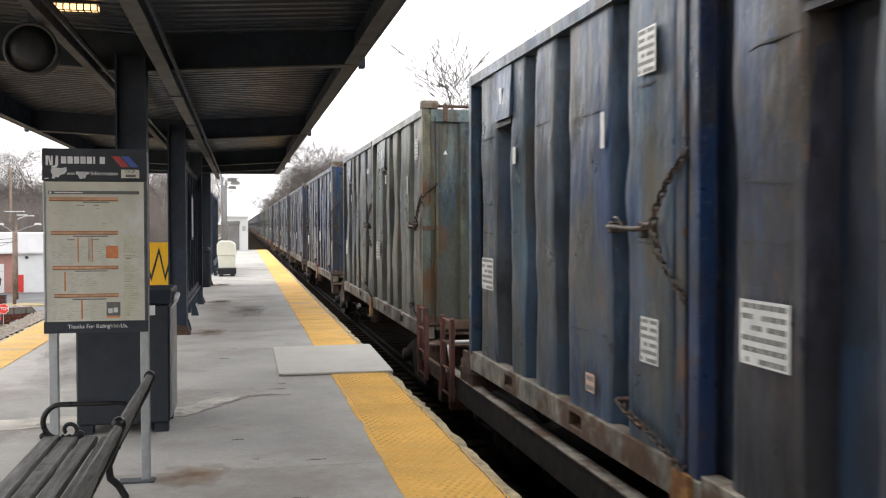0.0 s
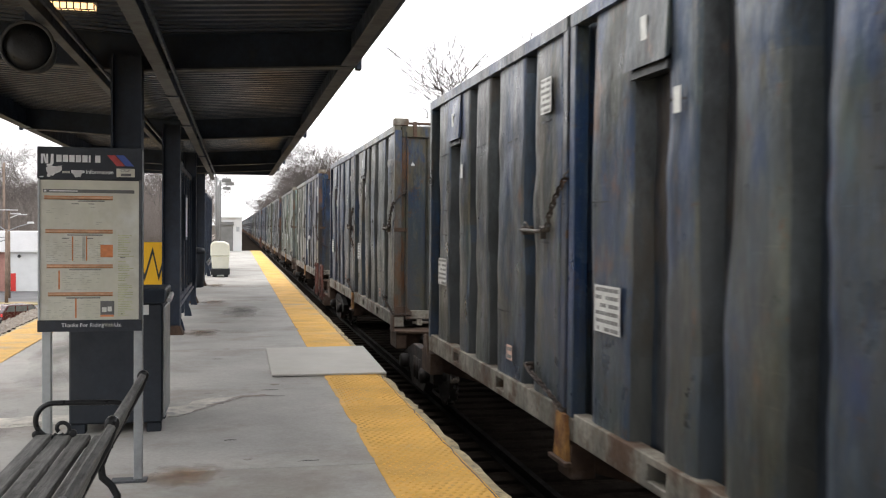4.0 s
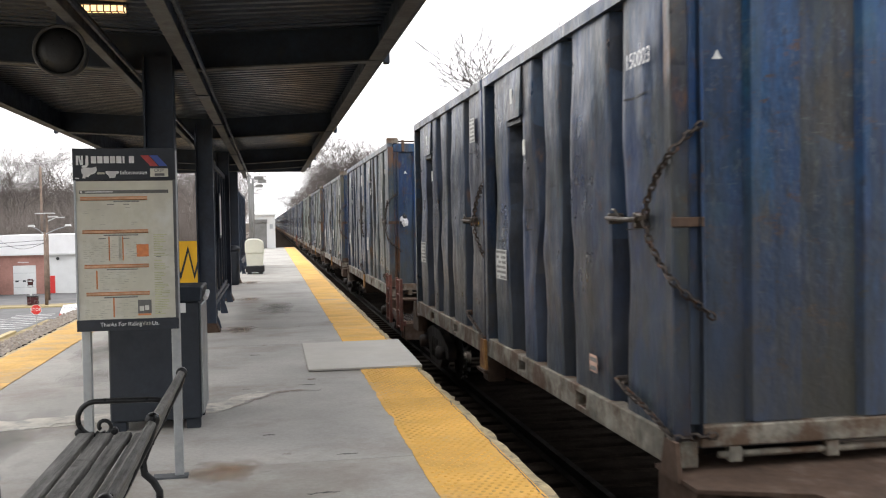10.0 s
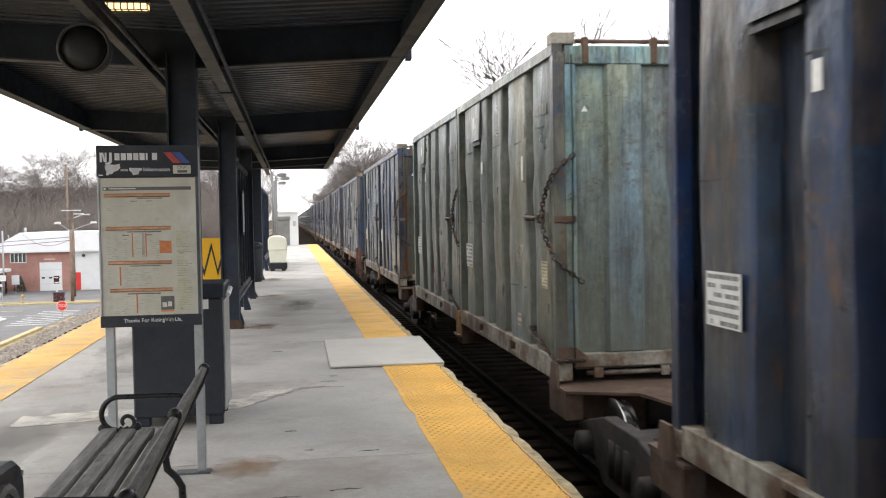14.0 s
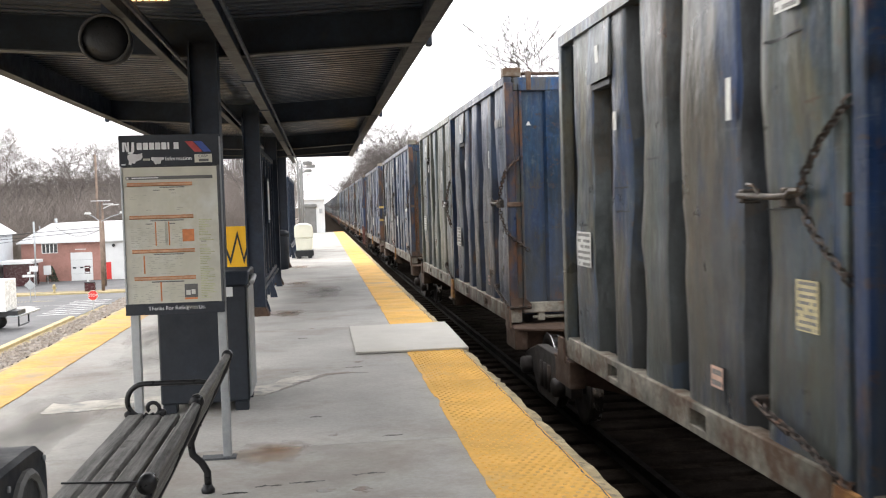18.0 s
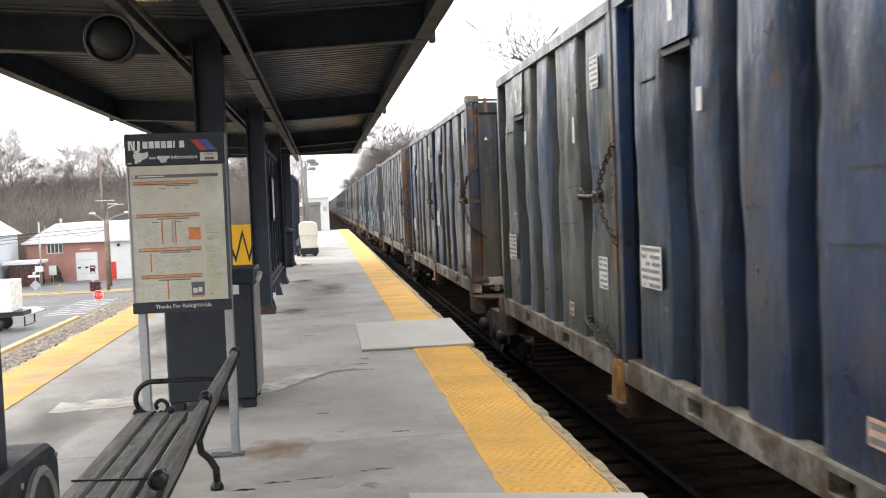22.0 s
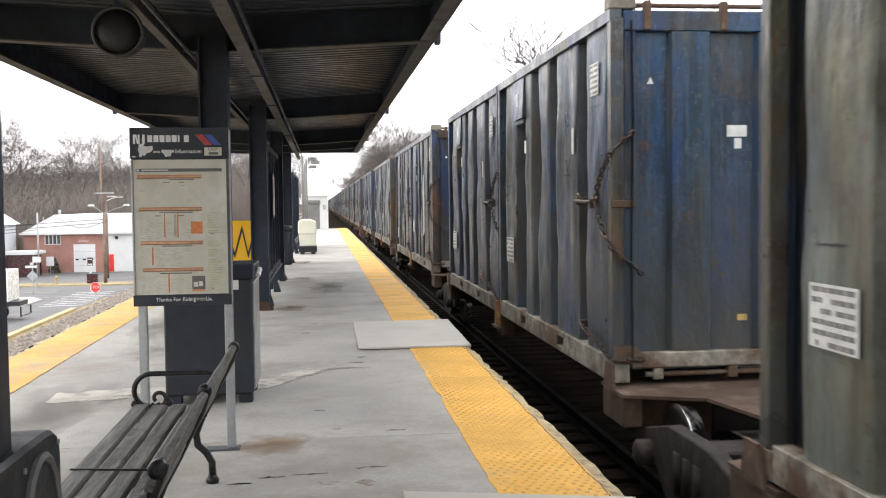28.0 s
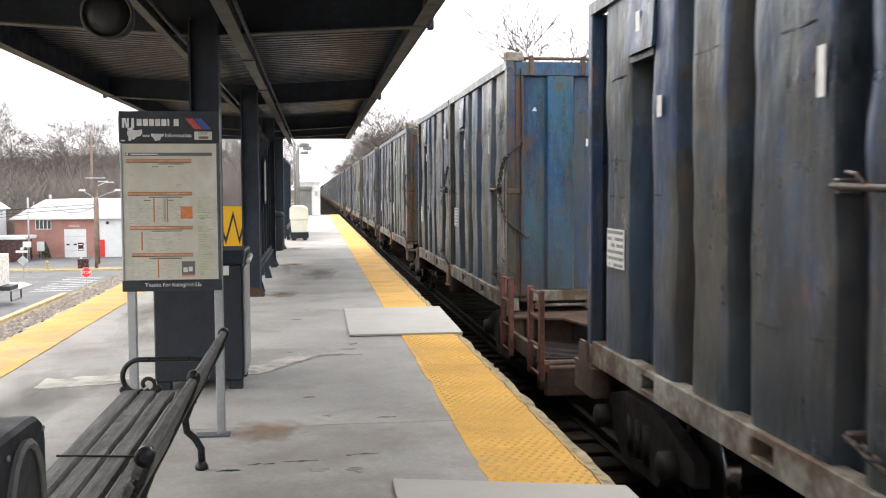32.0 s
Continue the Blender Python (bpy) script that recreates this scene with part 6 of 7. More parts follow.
    K["sill_beam"] = mesh_of(box(-1.24, 1.24, -2.12, -2.0, D - 0.7, D - 0.34, 0.02), "rustplate", name="end_sill")
    # two-post side ladder that stands off the end platform
    b = None
    for y in (-0.3, 0.3):
        b = box(-1.325, -1.265, y - 0.05, y + 0.05, D - 0.5, D + 0.58, 0.006, b)
        b = box(-1.28, -1.2, y - 0.03, y + 0.03, D - 0.4, D - 0.3, 0, b)
    for z in (-0.44, -0.1, 0.24, 0.54):
        b = tube([(-1.3, -0.3, D + z), (-1.3, 0.3, D + z)], 0.017, 6, b)
    K["ladder"] = mesh_of(b, "redsteel", name="side_ladder")
    b = None
    for x, y in ((0.3, -1.0), (0.55, -1.0)):
        b = box(x - 0.03, x + 0.03, y - 0.025, y + 0.025, D - 0.36, D + 0.45, 0.004, b)
    for z in (0.1, 0.42):
        b = tube([(0.3, -1.0, D + z), (0.55, -1.0, D + z)], 0.014, 6, b)
    K["guard"] = mesh_of(b, "rustplate", name="guard_rail")
    b = prism([(-0.46, D - 0.36), (-0.02, D - 0.36), (0.02, D + 0.46), (-0.5, D + 0.46)], "y", -1.05, -0.9)
    box(-0.52, 0.04, -1.08, -0.88, D + 0.46, D + 0.5, 0.01, b)
    K["brake_box"] = mesh_of(b, "black", name="brake_stand")
    b = tube([(-0.02 + 0.26 * math.cos(a), -1.16, D + 0.16 + 0.26 * math.sin(a)) for a in [k * math.pi / 12 for k in range(24)]], 0.02, 6, None, True)
    for k in range(3):
        a = k * 2.094 + 0.4
        tube([(-0.02, -1.14, D + 0.16), (-0.02 + 0.26 * math.cos(a), -1.16, D + 0.16 + 0.26 * math.sin(a))], 0.016, 6, b)
    tube([(-0.02, -1.18, D + 0.16), (-0.02, -1.05, D + 0.16)], 0.045, 8, b)
    K["brake_wheel"] = mesh_of(b, "black", name="brake_wheel")
    b = box(-0.16, 0.16, -2.75, -2.12, R + 0.72, R + 0.98, 0.03)
    K["coupler"] = mesh_of(b, "darksteel", name="coupler")
    K["hose"] = mesh_of(tube([(-0.35, -2.1, R + 0.7), (-0.4, -2.3, R + 0.45), (-0.3, -2.6, R + 0.4), (-0.1, -2.75, R + 0.6)], 0.025, 6), "black", name="air_hose")
    # orange-brown tail plates hung under the joint
    K["tongue"] = mesh_of(prism([(-0.4, -1.5), (-0.42, -3.0), (0.42, -3.0), (0.4, -1.5)], "z", D - 0.12, D - 0.06), "rustplate", name="tongue_plate")


WHEELSETS = []


def build_spine_unit(k, full=True):
    K = CAR
    t = thing("spine_car_unit", TRAIN_X, unit_at(k), 0, "rusty brown skeleton railcar unit under two containers", "railcar", "railcar units")
    P = lambda name, key, m=None, label="": link_part(name, K[key], t, label, m)
    P("spine_beam", "spine")
    P("saddle_plate", "saddle")
    P("saddle_plate", "saddle", pose(0, 12.2, 0, 0, 0, 180))
    P("cross_bearer", "bearer")
    P("cross_bearer", "mid", pose(0, 6.08, 0))
    flip = Matrix.Diagonal((1, -1, 1, 1))
    P("cross_bearer", "bearer", pose(0, 12.2, 0) @ flip)
    if full:
        P("cross_bearer", "bearer", pose(0, 0, 0) @ Matrix.Diagonal((-1, 1, 1, 1)))
        P("cross_bearer", "mid", pose(0, 6.08, 0, 0, 0, 180))
        P("cross_bearer", "bearer", pose(0, 12.2, 0, 0, 0, 180))
    first, last = k % 5 == 0, k % 5 == 4
    trucks = [-1.58] if not first else [1.1]
    if last:
        trucks.append(11.0)
    for y in trucks:
        P("side_frame", "frame", pose(0, y, 0))
        P("side_frame", "frame", pose(0, y, 0, 0, 0, 180))
        P("truck_bolster", "bolster", pose(0, y, 0))
        for d in (-0.9, 0.9):
            ws_ = P("axle", "axle", pose(0, y + d, RAIL_TOP + 0.42))
            for s in (-1, 1):
                link_part("wheel", K["wheel"], ws_, m=pose(s * 0.75, 0, 0, 0, 0, 0 if s < 0 else 180))
            WHEELSETS.append((ws_, k, y + d))
    if first:
        for nm, key in (("end_platform", "platform"), ("step_grating", "grating"), ("end_sill", "sill_beam"), ("guard_rail", "guard"), ("coupler", "coupler"), ("air_hose", "hose")):
            P(nm, key)
        if k % 25 in (0, 10, 15):
            P("brake_stand", "brake_box")
            P("brake_wheel", "brake_wheel", label="black hand-brake wheel")
        for y in (-0.38, -2.2):
            P("side_ladder", "ladder", pose(0, y, 0), "dark red steel side ladder")
    else:
        P("tongue_plate", "tongue")
    if last:
        P("coupler", "coupler", pose(0, 12.2, 0, 0, 0, 180))
        P("end_sill", "sill_beam", pose(0, 11.9, 0, 0, 0, 180))
    if k == -1:
        # this car carries low side sills, a cross beam and a white end rail
        D = DECK
        part("side_sill", box(-1.24, -1.17, 4.0, 13.4, D - 0.5, D - 0.2, 0.012), "darksteel", t, "black side sill")
        part("side_sill", box(1.17, 1.24, 4.0, 13.4, D - 0.5, D - 0.2, 0.012), "darksteel", t, "black side sill")
        part("sill_cap", box(-1.255, -1.12, 4.0, 13.4, D - 0.2, D - 0.185), "grime_steel", t)
        part("cross_bearer", prism([(-1.12, D - 0.19), (-0.4, D - 0.12), (-0.4, D - 0.5), (-1.12, D - 0.45)], "y", 9.3, 9.6, None, 0.02), "darksteel", t)
        part("jacking_box", box(-1.1, -0.8, 12.6, 13.2, D - 0.2, D - 0.005, 0.02), "grime_steel", t)
        part("end_rail", tube([(-1.2, 13.3, D - 0.19), (-1.2, 13.5, D + 0.12), (-1.12, 13.55, D + 0.16), (-0.55, 13.6, D + 0.16), (-0.45, 13.6, D - 0.1)], 0.022, 8), "white", t, "white bent hand rail")
    MOVING.append((t, unit_at(k)))
    return t


build_kit()
build_car_kit()
LAST_UNIT = 58
_rng = random.Random(77)
CONTAINERS = {}
for k in range(-2, LAST_UNIT + 1):
    # distant units take paler paints: haze and grazing light put into their colour
    code = UNITS.get(k) or "".join((_rng.choice("sygsyl"), _rng.choice("bysytl"), _rng.choice("sgbyy"), _rng.choice("sygyls"), _rng.choice("01")))
    near_c, end_c, alt_c, far_c, r_c = code

    full = k <= 33
    for j, (side, end, rusty, free) in enumerate(((near_c, end_c, r_c == "1", True), (far_c, far_c, r_c == "1" and k % 2 == 0, False))):
        s = unit_at(k) + j * (LENGTH + 0.06)
        c = build_container(s, side, end, alt_c, 1000 + 2 * k + j, rusty, free, full, NUMBERS.get((k, j), ""))
        CONTAINERS[(k, j)] = c
        MOVING.append((c, s + HY))
    build_spine_unit(k, full)


# ---- marks that set single containers apart ----
def retouch(key, material, parts=("side_panel",)):
    for ob in CONTAINERS[key].children:
        if ob.name.split(".")[0] in parts:
            ob.material_slots[0].link = "OBJECT"
            ob.material_slots[0].material = M[material]


retouch((11, 1), "silver_tag")
retouch((23, 1), "cyan_tag")
retouch((14, 0), "cream_tag")
CONTAINERS[(11, 1)]["label"] = "blackened waste container covered in pale silver graffiti"
CONTAINERS[(23, 1)]["label"] = "slate waste container with cyan graffiti along its foot"
CONTAINERS[(14, 0)]["label"] = "dark slate waste container with worn cream graffiti"


def crumple(seed, r, stretch=(1, 1, 1)):
    b = bmesh.new()
    bmesh.ops.create_icosphere(b, subdivisions=3, radius=1)
    for v in b.verts:
        k = r * (1 + 0.55 * noise.noise(v.co * 1.9 + Vector((seed, 0, 0))) + 0.3 * noise.noise(v.co * 4.3 + Vector((0, seed, 0))))
        v.co = Vector((v.co.x * stretch[0], v.co.y * stretch[1], v.co.z * stretch[2])) * k
    return b


def hole(key, x, z, w, h, seed, rags):
    """A torn hole in the tailgate with refuse that bulges out."""
    rng = random.Random(seed)
    t = CONTAINERS[key]
    pts = [(x + w * rng.uniform(0.35, 0.55) * math.cos(a * 0.4488), z + h * rng.uniform(0.35, 0.55) * math.sin(a * 0.4488)) for a in range(14)]
    part("torn_hole", prism(pts, "y", -HY + 0.06, -HY + 0.0735), "black", t, "torn dark hole")
    for i, (dx, dz, r, m) in enumerate(rags):
        part("refuse", crumple(seed + i, r, (1, 0.6, 1.2)), m, t, "crumpled refuse sticking out", pose(x + dx, -HY + 0.05, z + dz))


hole((2, 0), -0.86, 1.9, 0.4, 0.75, 1, [(0.08, -0.3, 0.05, "greencloth"), (0.1, 0.2, 0.06, "black"), (0.05, 0.05, 0.16, "clothwhite"), (0.0, -0.2, 0.09, "carred"), (-0.1, 0.25, 0.08, "poster")])
hole((7, 0), -0.65, 2.72, 0.35, 0.8, 2, [(0.03, -0.22, 0.1, "pinkish"), (0.05, 0.02, 0.055, "clothwhite"), (-0.06, 0.1, 0.045, "greencloth"), (-0.03, 0.28, 0.09, "rustcloth"), (0.1, -0.08, 0.05, "greencloth")])
hole((10, 0), -0.86, 1.75, 0.2, 0.2, 3, [(0.02, -0.02, 0.075, "clothwhite"), (-0.04, 0.05, 0.05, "clothwhite"), (0.02, 0.1, 0.05, "black")])
hole((23, 0), -0.4, 1.9, 0.35, 1.2, 4, [(0.0, 0.35, 0.11, "clothwhite"), (0.05, 0.1, 0.1, "orange"), (-0.03, -0.15, 0.12, "poster"), (0.03, -0.4, 0.1, "carred")])
hole((27, 0), -0.66, 2.98, 0.34, 0.24, 5, [(0.06, -0.05, 0.06, "tanwaste"), (-0.03, -0.06, 0.06, "tanwaste"), (0.14, -0.03, 0.05, "tanwaste"), (-0.1, 0.07, 0.045, "rustcloth"), (0.0, 0.08, 0.04, "rustcloth"), (0.05, -0.22, 0.025, "clothwhite"), (0.03, -0.28, 0.02, "clothwhite")])
for key, y, z, r in (((5, 0), 4.1, 1.35, 0.065), ((18, 0), 1.2, 1.6, 0.05), ((17, 1), 1.05, 1.75, 0.05)):
    part("refuse", crumple(9 + y, r, (0.6, 1, 1.1)), "clothwhite", CONTAINERS[key], "white rag caught on the side", pose(-HX - 0.01, y - HY, z))
part("tie_strap", tube([(-HX - 0.03, 0.6 - HY, 0.36), (-HX - 0.045, 0.4 - HY, 0.4), (-HX - 0.05, 0.1 - HY, 0.38), (-HX - 0.04, -0.02 - HY, 0.22), (-HX + 0.2, -0.05 - HY, 0.2)], 0.014, 6), "ropered", CONTAINERS[(1, 1)], "red tie rope")
part("tie_strap", tube([(-HX - 0.03, 5.9 - HY, 0.3), (-HX - 0.045, 5.6 - HY, 0.34), (-HX - 0.04, 5.3 - HY, 0.31)], 0.014, 6), "ropered", CONTAINERS[(1, 0)], "red tie rope")
part("tag_plate", box(-HX + 0.06, -HX + 0.07, 0.55 - HY, 0.7 - HY, 1.5, 1.75), "signyellow", CONTAINERS[(9, 1)], "yellow tag")

for key in ((19, 0),):
    for z in (1.7, 1.12):
        part("lock_plate", box(-HX - 0.004, -HX + 0.26, -HY - 0.016, -HY - 0.0125, z - 0.045, z + 0.045), "oldyellow", CONTAINERS[key], "worn yellow lock plate")
for key, seed in (((18, 1), 1), ((2, 1), 4), ((16, 0), 2), ((8, 1), 3)):
    r_ = random.Random(seed)
    pts = [(-HX - 0.03 - 0.02 * r_.random(), 1.1 - i * 0.085 - HY, 0.5 - i * 0.018 + r_.gauss(0, 0.012)) for i in range(12)]
    part("tie_rope", tube(pts, 0.018, 6), "rope", CONTAINERS[key], "frayed red and white rope")
r_ = random.Random(8)
for key in ((27, 0),):
    for i in range(4):
        y = 2.05 + 0.07 * i
        part("hanging_strap", tube([(-HX + 0.0, y - HY + r_.gauss(0, 0.04), 2.5 - 0.3 * j - 0.05 * i) for j in range(6)], 0.012, 5), "clothwhite", CONTAINERS[key], "torn white plastic strip")

# soft spray-paint marks low on one side
for y, z, w, h, tone in ((3.02, 0.74, 0.3, 0.2, "redspray"), (2.86, 0.56, 0.26, 0.28, "redspray"), (2.76, 0.42, 0.16, 0.22, "redspray"),
                         (1.92, 0.86, 0.12, 0.3, "bluespray"), (1.66, 0.74, 0.13, 0.24, "bluespray"), (1.8, 0.6, 0.26, 0.14, "bluespray"), (1.5, 0.52, 0.16, 0.14, "bluespray")):
    part("paint_scrawl", box(-0.001, 0.001, -0.8, 0.8, -0.8, 0.8), tone, CONTAINERS[(13, 1)], "red spray-paint mark" if tone == "redspray" else "blue spray-paint mark",
         pose(-HX + 0.003, y - HY, z) @ Matrix.Diagonal((1, w, h, 1)))


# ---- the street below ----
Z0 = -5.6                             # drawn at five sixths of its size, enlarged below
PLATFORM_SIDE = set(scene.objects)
tagged(new("road", mesh_of(prism([(-160, 79.5), (-14.0, 79.5), (-14.0, 91.0), (-160, 91.0)], "z", Z0 - 0.2, Z0 + 0.02), "asphalt")), "grey asphalt cross street", kind="structure")
tagged(new("road", mesh_of(prism([(-24.0, 20), (-17.3, 20), (-16.9, 79.49), (-24.5, 79.49)], "z", Z0 - 0.2, Z0 + 0.02), "asphalt")), "grey asphalt side street running to the junction", kind="structure")
tagged(new("forecourt", mesh_of(prism([(-60, 94.0), (-14.0, 94.0), (-14.0, 109.9), (-60, 109.9)], "z", Z0 - 0.2, Z0 + 0.03), "asphalt")), "asphalt forecourt before the garage", kind="structure")
tagged(new("pavement", mesh_of(box(-60, -14.0, 91.35, 93.99, Z0 - 0.2, Z0 + 0.12), "grass")), "strip of dry grass behind the kerb", kind="structure")
tagged(new("kerb", mesh_of(box(-60, -14.0, 91.01, 91.34, Z0 - 0.2, Z0 + 0.17, 0.02), "curbyellow")), "faded yellow kerb", kind="structure")
tagged(new("kerb", mesh_of(box(-17.25, -16.85, 20, 70, Z0 - 0.2, Z0 + 0.17, 0.02), "curbyellow")), "faded yellow kerb along the dry grass", kind="structure")
tagged(new("pavement", mesh_of(prism([(-60, 70.0), (-24.9, 70.0), (-21.2, 73.5), (-21.0, 77.0), (-22.5, 79.3), (-60, 79.3)], "z", Z0 - 0.2, Z0 + 0.15), "pave")), "pale concrete pavement at the corner", kind="structure")
cw = thing("crosswalk", 0, 0, Z0 + 0.024, "worn white crossing stripes", "crosswalk", kind="structure")
for i in range(8):
    a = 71.5 + i * 1.55
    part("stripe", prism([(-20.1, a + 1), (-17.2, a + 1.5), (-17.2, a + 2.0), (-20.1, a + 1.5)], "z", 0, 0.006), "wornwhite", cw)
part("stop_line", box(-60, -22, 84.9, 85.05, 0, 0.006), "curbyellow", cw)
part("stop_line", box(-45, -15, 80.3, 80.5, 0, 0.006), "wornwhite", cw)


def build_garage():
    g = thing("garage_building", -26.3, 110.0, Z0, "low red-brick garage with a white roof and white annex", "building")
    x0, x1, x2 = -5.35, 3.25, 9.5
    H = 4.25
    wall = part("brick_wall", box(x0, x1, 0, 14, -0.3, H), "brickred", g)
    part("annex_wall", box(x1, x2, 0.05, 14, -0.3, H - 0.05), "white", g, "white painted annex")
    gable = prism([(x0 - 0.4, H), (-2.1, H + 2.0), (x2 + 0.4, H + 2.0), (x2 + 0.4, H)], "y", -0.35, 14.3)
    part("roof", gable, "snowroof", g, "pale white roof")
    part("eave_board", box(x0 - 0.4, x2 + 0.4, -0.4, -0.351, H - 0.12, H + 0.06), "white", g)
    # window of four lights
    wd = part("window", box(-3.25, -1.62, -0.05, -0.002, 3.05, 4.15), "white", g)
    for i in range(4):
        part("pane", box(-3.17 + i * 0.4, -2.86 + i * 0.4, -0.06, -0.051, 3.13, 4.06), "glassdark", wd)
    d = part("garage_door", box(-0.3, 1.95, -0.06, -0.002, 0.0, 3.05), "white", g, "white sectional garage door")
    for z in (0.75, 1.5, 2.25):
        part("panel_joint", box(-0.28, 1.93, -0.066, -0.061, z - 0.015, z + 0.015), "galv", d)
    for x in (0.0, 0.75, 1.5):
        part("door_light", box(x - 0.12, x + 0.22, -0.07, -0.0665, 1.32, 1.48), "glassdark", d)
    part("lintel", box(-0.45, 2.1, -0.04, -0.002, 3.051, 3.15), "brickred", g)
    part("light_strip", box(0.2, 1.3, -0.05, -0.002, 3.35, 3.42), "white", g)
    part("annex_door", box(3.35, 3.85, -0.02, 0.048, 0.05, 1.9), "red", g, "bright red door")
    part("wall_lamp", lathe([(0.12, -0.2), (0.18, -0.1), (0.1, 0.05)], "y", 10, at=(4.2, 0.0, 3.7)), "black", g)
    part("roof_vent", tube([(-2.4, 3, H + 1.7), (-2.4, 3, H + 2.5)], 0.15, 8), "galv", g)
    part("roof_pipe", tube([(-3.3, -0.2, H + 1.3), (-3.3, -0.2, H + 1.75)], 0.06, 6), "galv", g)
    return g


build_garage()
for x, y, h in ((-28.4, 109.0, 1.6), (-30.1, 109.2, 1.0)):
    t = thing("bush", x, y, Z0, "small dark clipped evergreen bush by the wall", "bush", "bushes")
    rng = random.Random(int(x * 10))
    b = None
    vs, fs = [], []
    for _ in range(420):
        a, u = rng.uniform(0, 6.28), rng.random()
        r = 0.6 * h / 1.6 * (1 - u) ** 0.6 * rng.uniform(0.8, 1.1)
        p = Vector((r * math.cos(a), r * math.sin(a), 0.1 + u * h))
        i = len(vs)
        d = Vector((rng.gauss(0, 1), rng.gauss(0, 1), rng.gauss(0, 1))).normalized() * 0.12
        e = d.orthogonal().normalized() * 0.06
        vs += [p - d, p + e, p + d, p - e]
        fs.append((i, i + 1, i + 2, i + 3))
    me = bpy.data.meshes.new("leaves")
    me.from_pydata(vs, [], fs)
    leaf = mat("leaf", (0.05, 0.06, 0.04), 0.9, bump=0)
    me.materials.append(leaf)
    link_part("leaves", me, t)
    part("stem", tube([(0, 0, 0), (0, 0, h * 0.6)], 0.04, 6), "bark", t)


def build_house(x, y, w, d, h, label, name="house"):
    t = thing(name, x, y, Z0, label, "house")
    part("wall", box(0, w, 0, d, -0.3, h), "siding", t)
    part("roof", prism([(-0.4, h), (w / 2, h + w * 0.36), (w + 0.4, h)], "y", -0.4, d + 0.4), "snowroof", t)
    for fx in (0.3, 0.65):
        for z in (1.2, 3.9):
            if z + 1.4 < h:
                wn_ = part("window", box(w * fx, w * fx + 1.0, -0.05, -0.002, z, z + 1.4), "white", t)
                part("pane", box(w * fx + 0.1, w * fx + 0.9, -0.06, -0.051, z + 0.1, z + 1.3), "glassdark", wn_)
    return t


build_house(-43.0, 101.0, 10.5, 9, 5.3, "pale blue-grey clapboard house with a gable roof")
porch = thing("porch", -31.8, 104.0, Z0, "low white-roofed porch with dark red boards", "porch")
part("roof", box(-0.4, 3.0, -0.4, 3.5, 2.3, 2.6), "white", porch)
part("wall", box(0.0, 2.6, 0.2, 3.2, 0, 2.3), "carred", porch, "dark red boarded wall")


def street_pole(x, y, h, label):
    t = thing("street_lamp", x, y, Z0, label, "street lamp", "street lamps")
    part("pole", tube([(0, 0, 0), (0, 0, h)], 0.16, 10, taper=0.11), "pole", t, "brown wooden pole")
    return t


sl = street_pole(-19.75, 93.0, 6.6, "brown street lamp pole with two curved white arms")
for s, hx in ((-1, 1.1), (1, 2.0)):
    arm = part("arm", tube([(0, 0, 6.4), (s * 0.5 * hx, 0, 6.85), (s * hx, 0, 7.15)], 0.04, 6), "galv", sl)
    part("lamp_head", prism([(s * hx - 0.3, 7.1), (s * hx + 0.3, 7.1), (s * hx + 0.22, 7.28), (s * hx - 0.2, 7.28)], "y", -0.14, 0.14, None, 0.02), "white", arm)
up = thing("utility_pole", -27.9, 130.0, Z0, "tall bare wooden utility pole", "utility pole", "utility poles")
part("pole", tube([(0, 0, 0), (0, 0, 14.6)], 0.2, 8, taper=0.14), "pole", up)
ul = thing("utility_pole", -21.0, 100.0, Z0, "pole with a solar panel and a white lamp", "utility pole", "utility poles")
part("pole", tube([(0, 0, 0), (0, 0, 8.3)], 0.13, 8, taper=0.1), "pole", ul)
part("solar_panel", box(-0.95, 0.7, -0.5, 0.4, 8.35, 8.42), "white", ul, m=pose(0, 0, 0, 0, 0, 0))
part("lamp_arm", tube([(0, 0, 7.6), (0.8, 0, 7.95), (1.6, 0, 7.98)], 0.05, 6), "white", ul)
part("lamp_head", box(0.1, 1.0, -0.18, 0.18, 7.98, 8.1, 0.03), "white", ul)
wp = thing("utility_pole", -28.6, 104.0, Z0, "slim pale pole beside the garage", "utility pole", "utility poles")
part("pole", tube([(0, 0, 0), (0, 0, 6.5)], 0.09, 8), "galv", wp)
wires = thing("overhead_wires", 0, 0, 0, "thin dark wires strung across the street", "wires")
for a, c in (((-70, 96, 0.2), (-19.75, 93, 0.3)), ((-70, 96, -0.6), (-19.75, 93, 0.0)), ((-28.3, 110, 0.5), (-19.75, 93, 0.1)), ((-70, 97, -1.6), (-28.6, 104, -0.2)), ((-70, 97, -2.4), (-28.6, 104, -0.8))):
    a, c = Vector(a), Vector(c)
    part("wire", tube([a.lerp(c, i / 8) - Vector((0, 0, 0.9 * math.sin(math.pi * i / 8))) for i in range(9)], 0.022, 4), "black", wires)

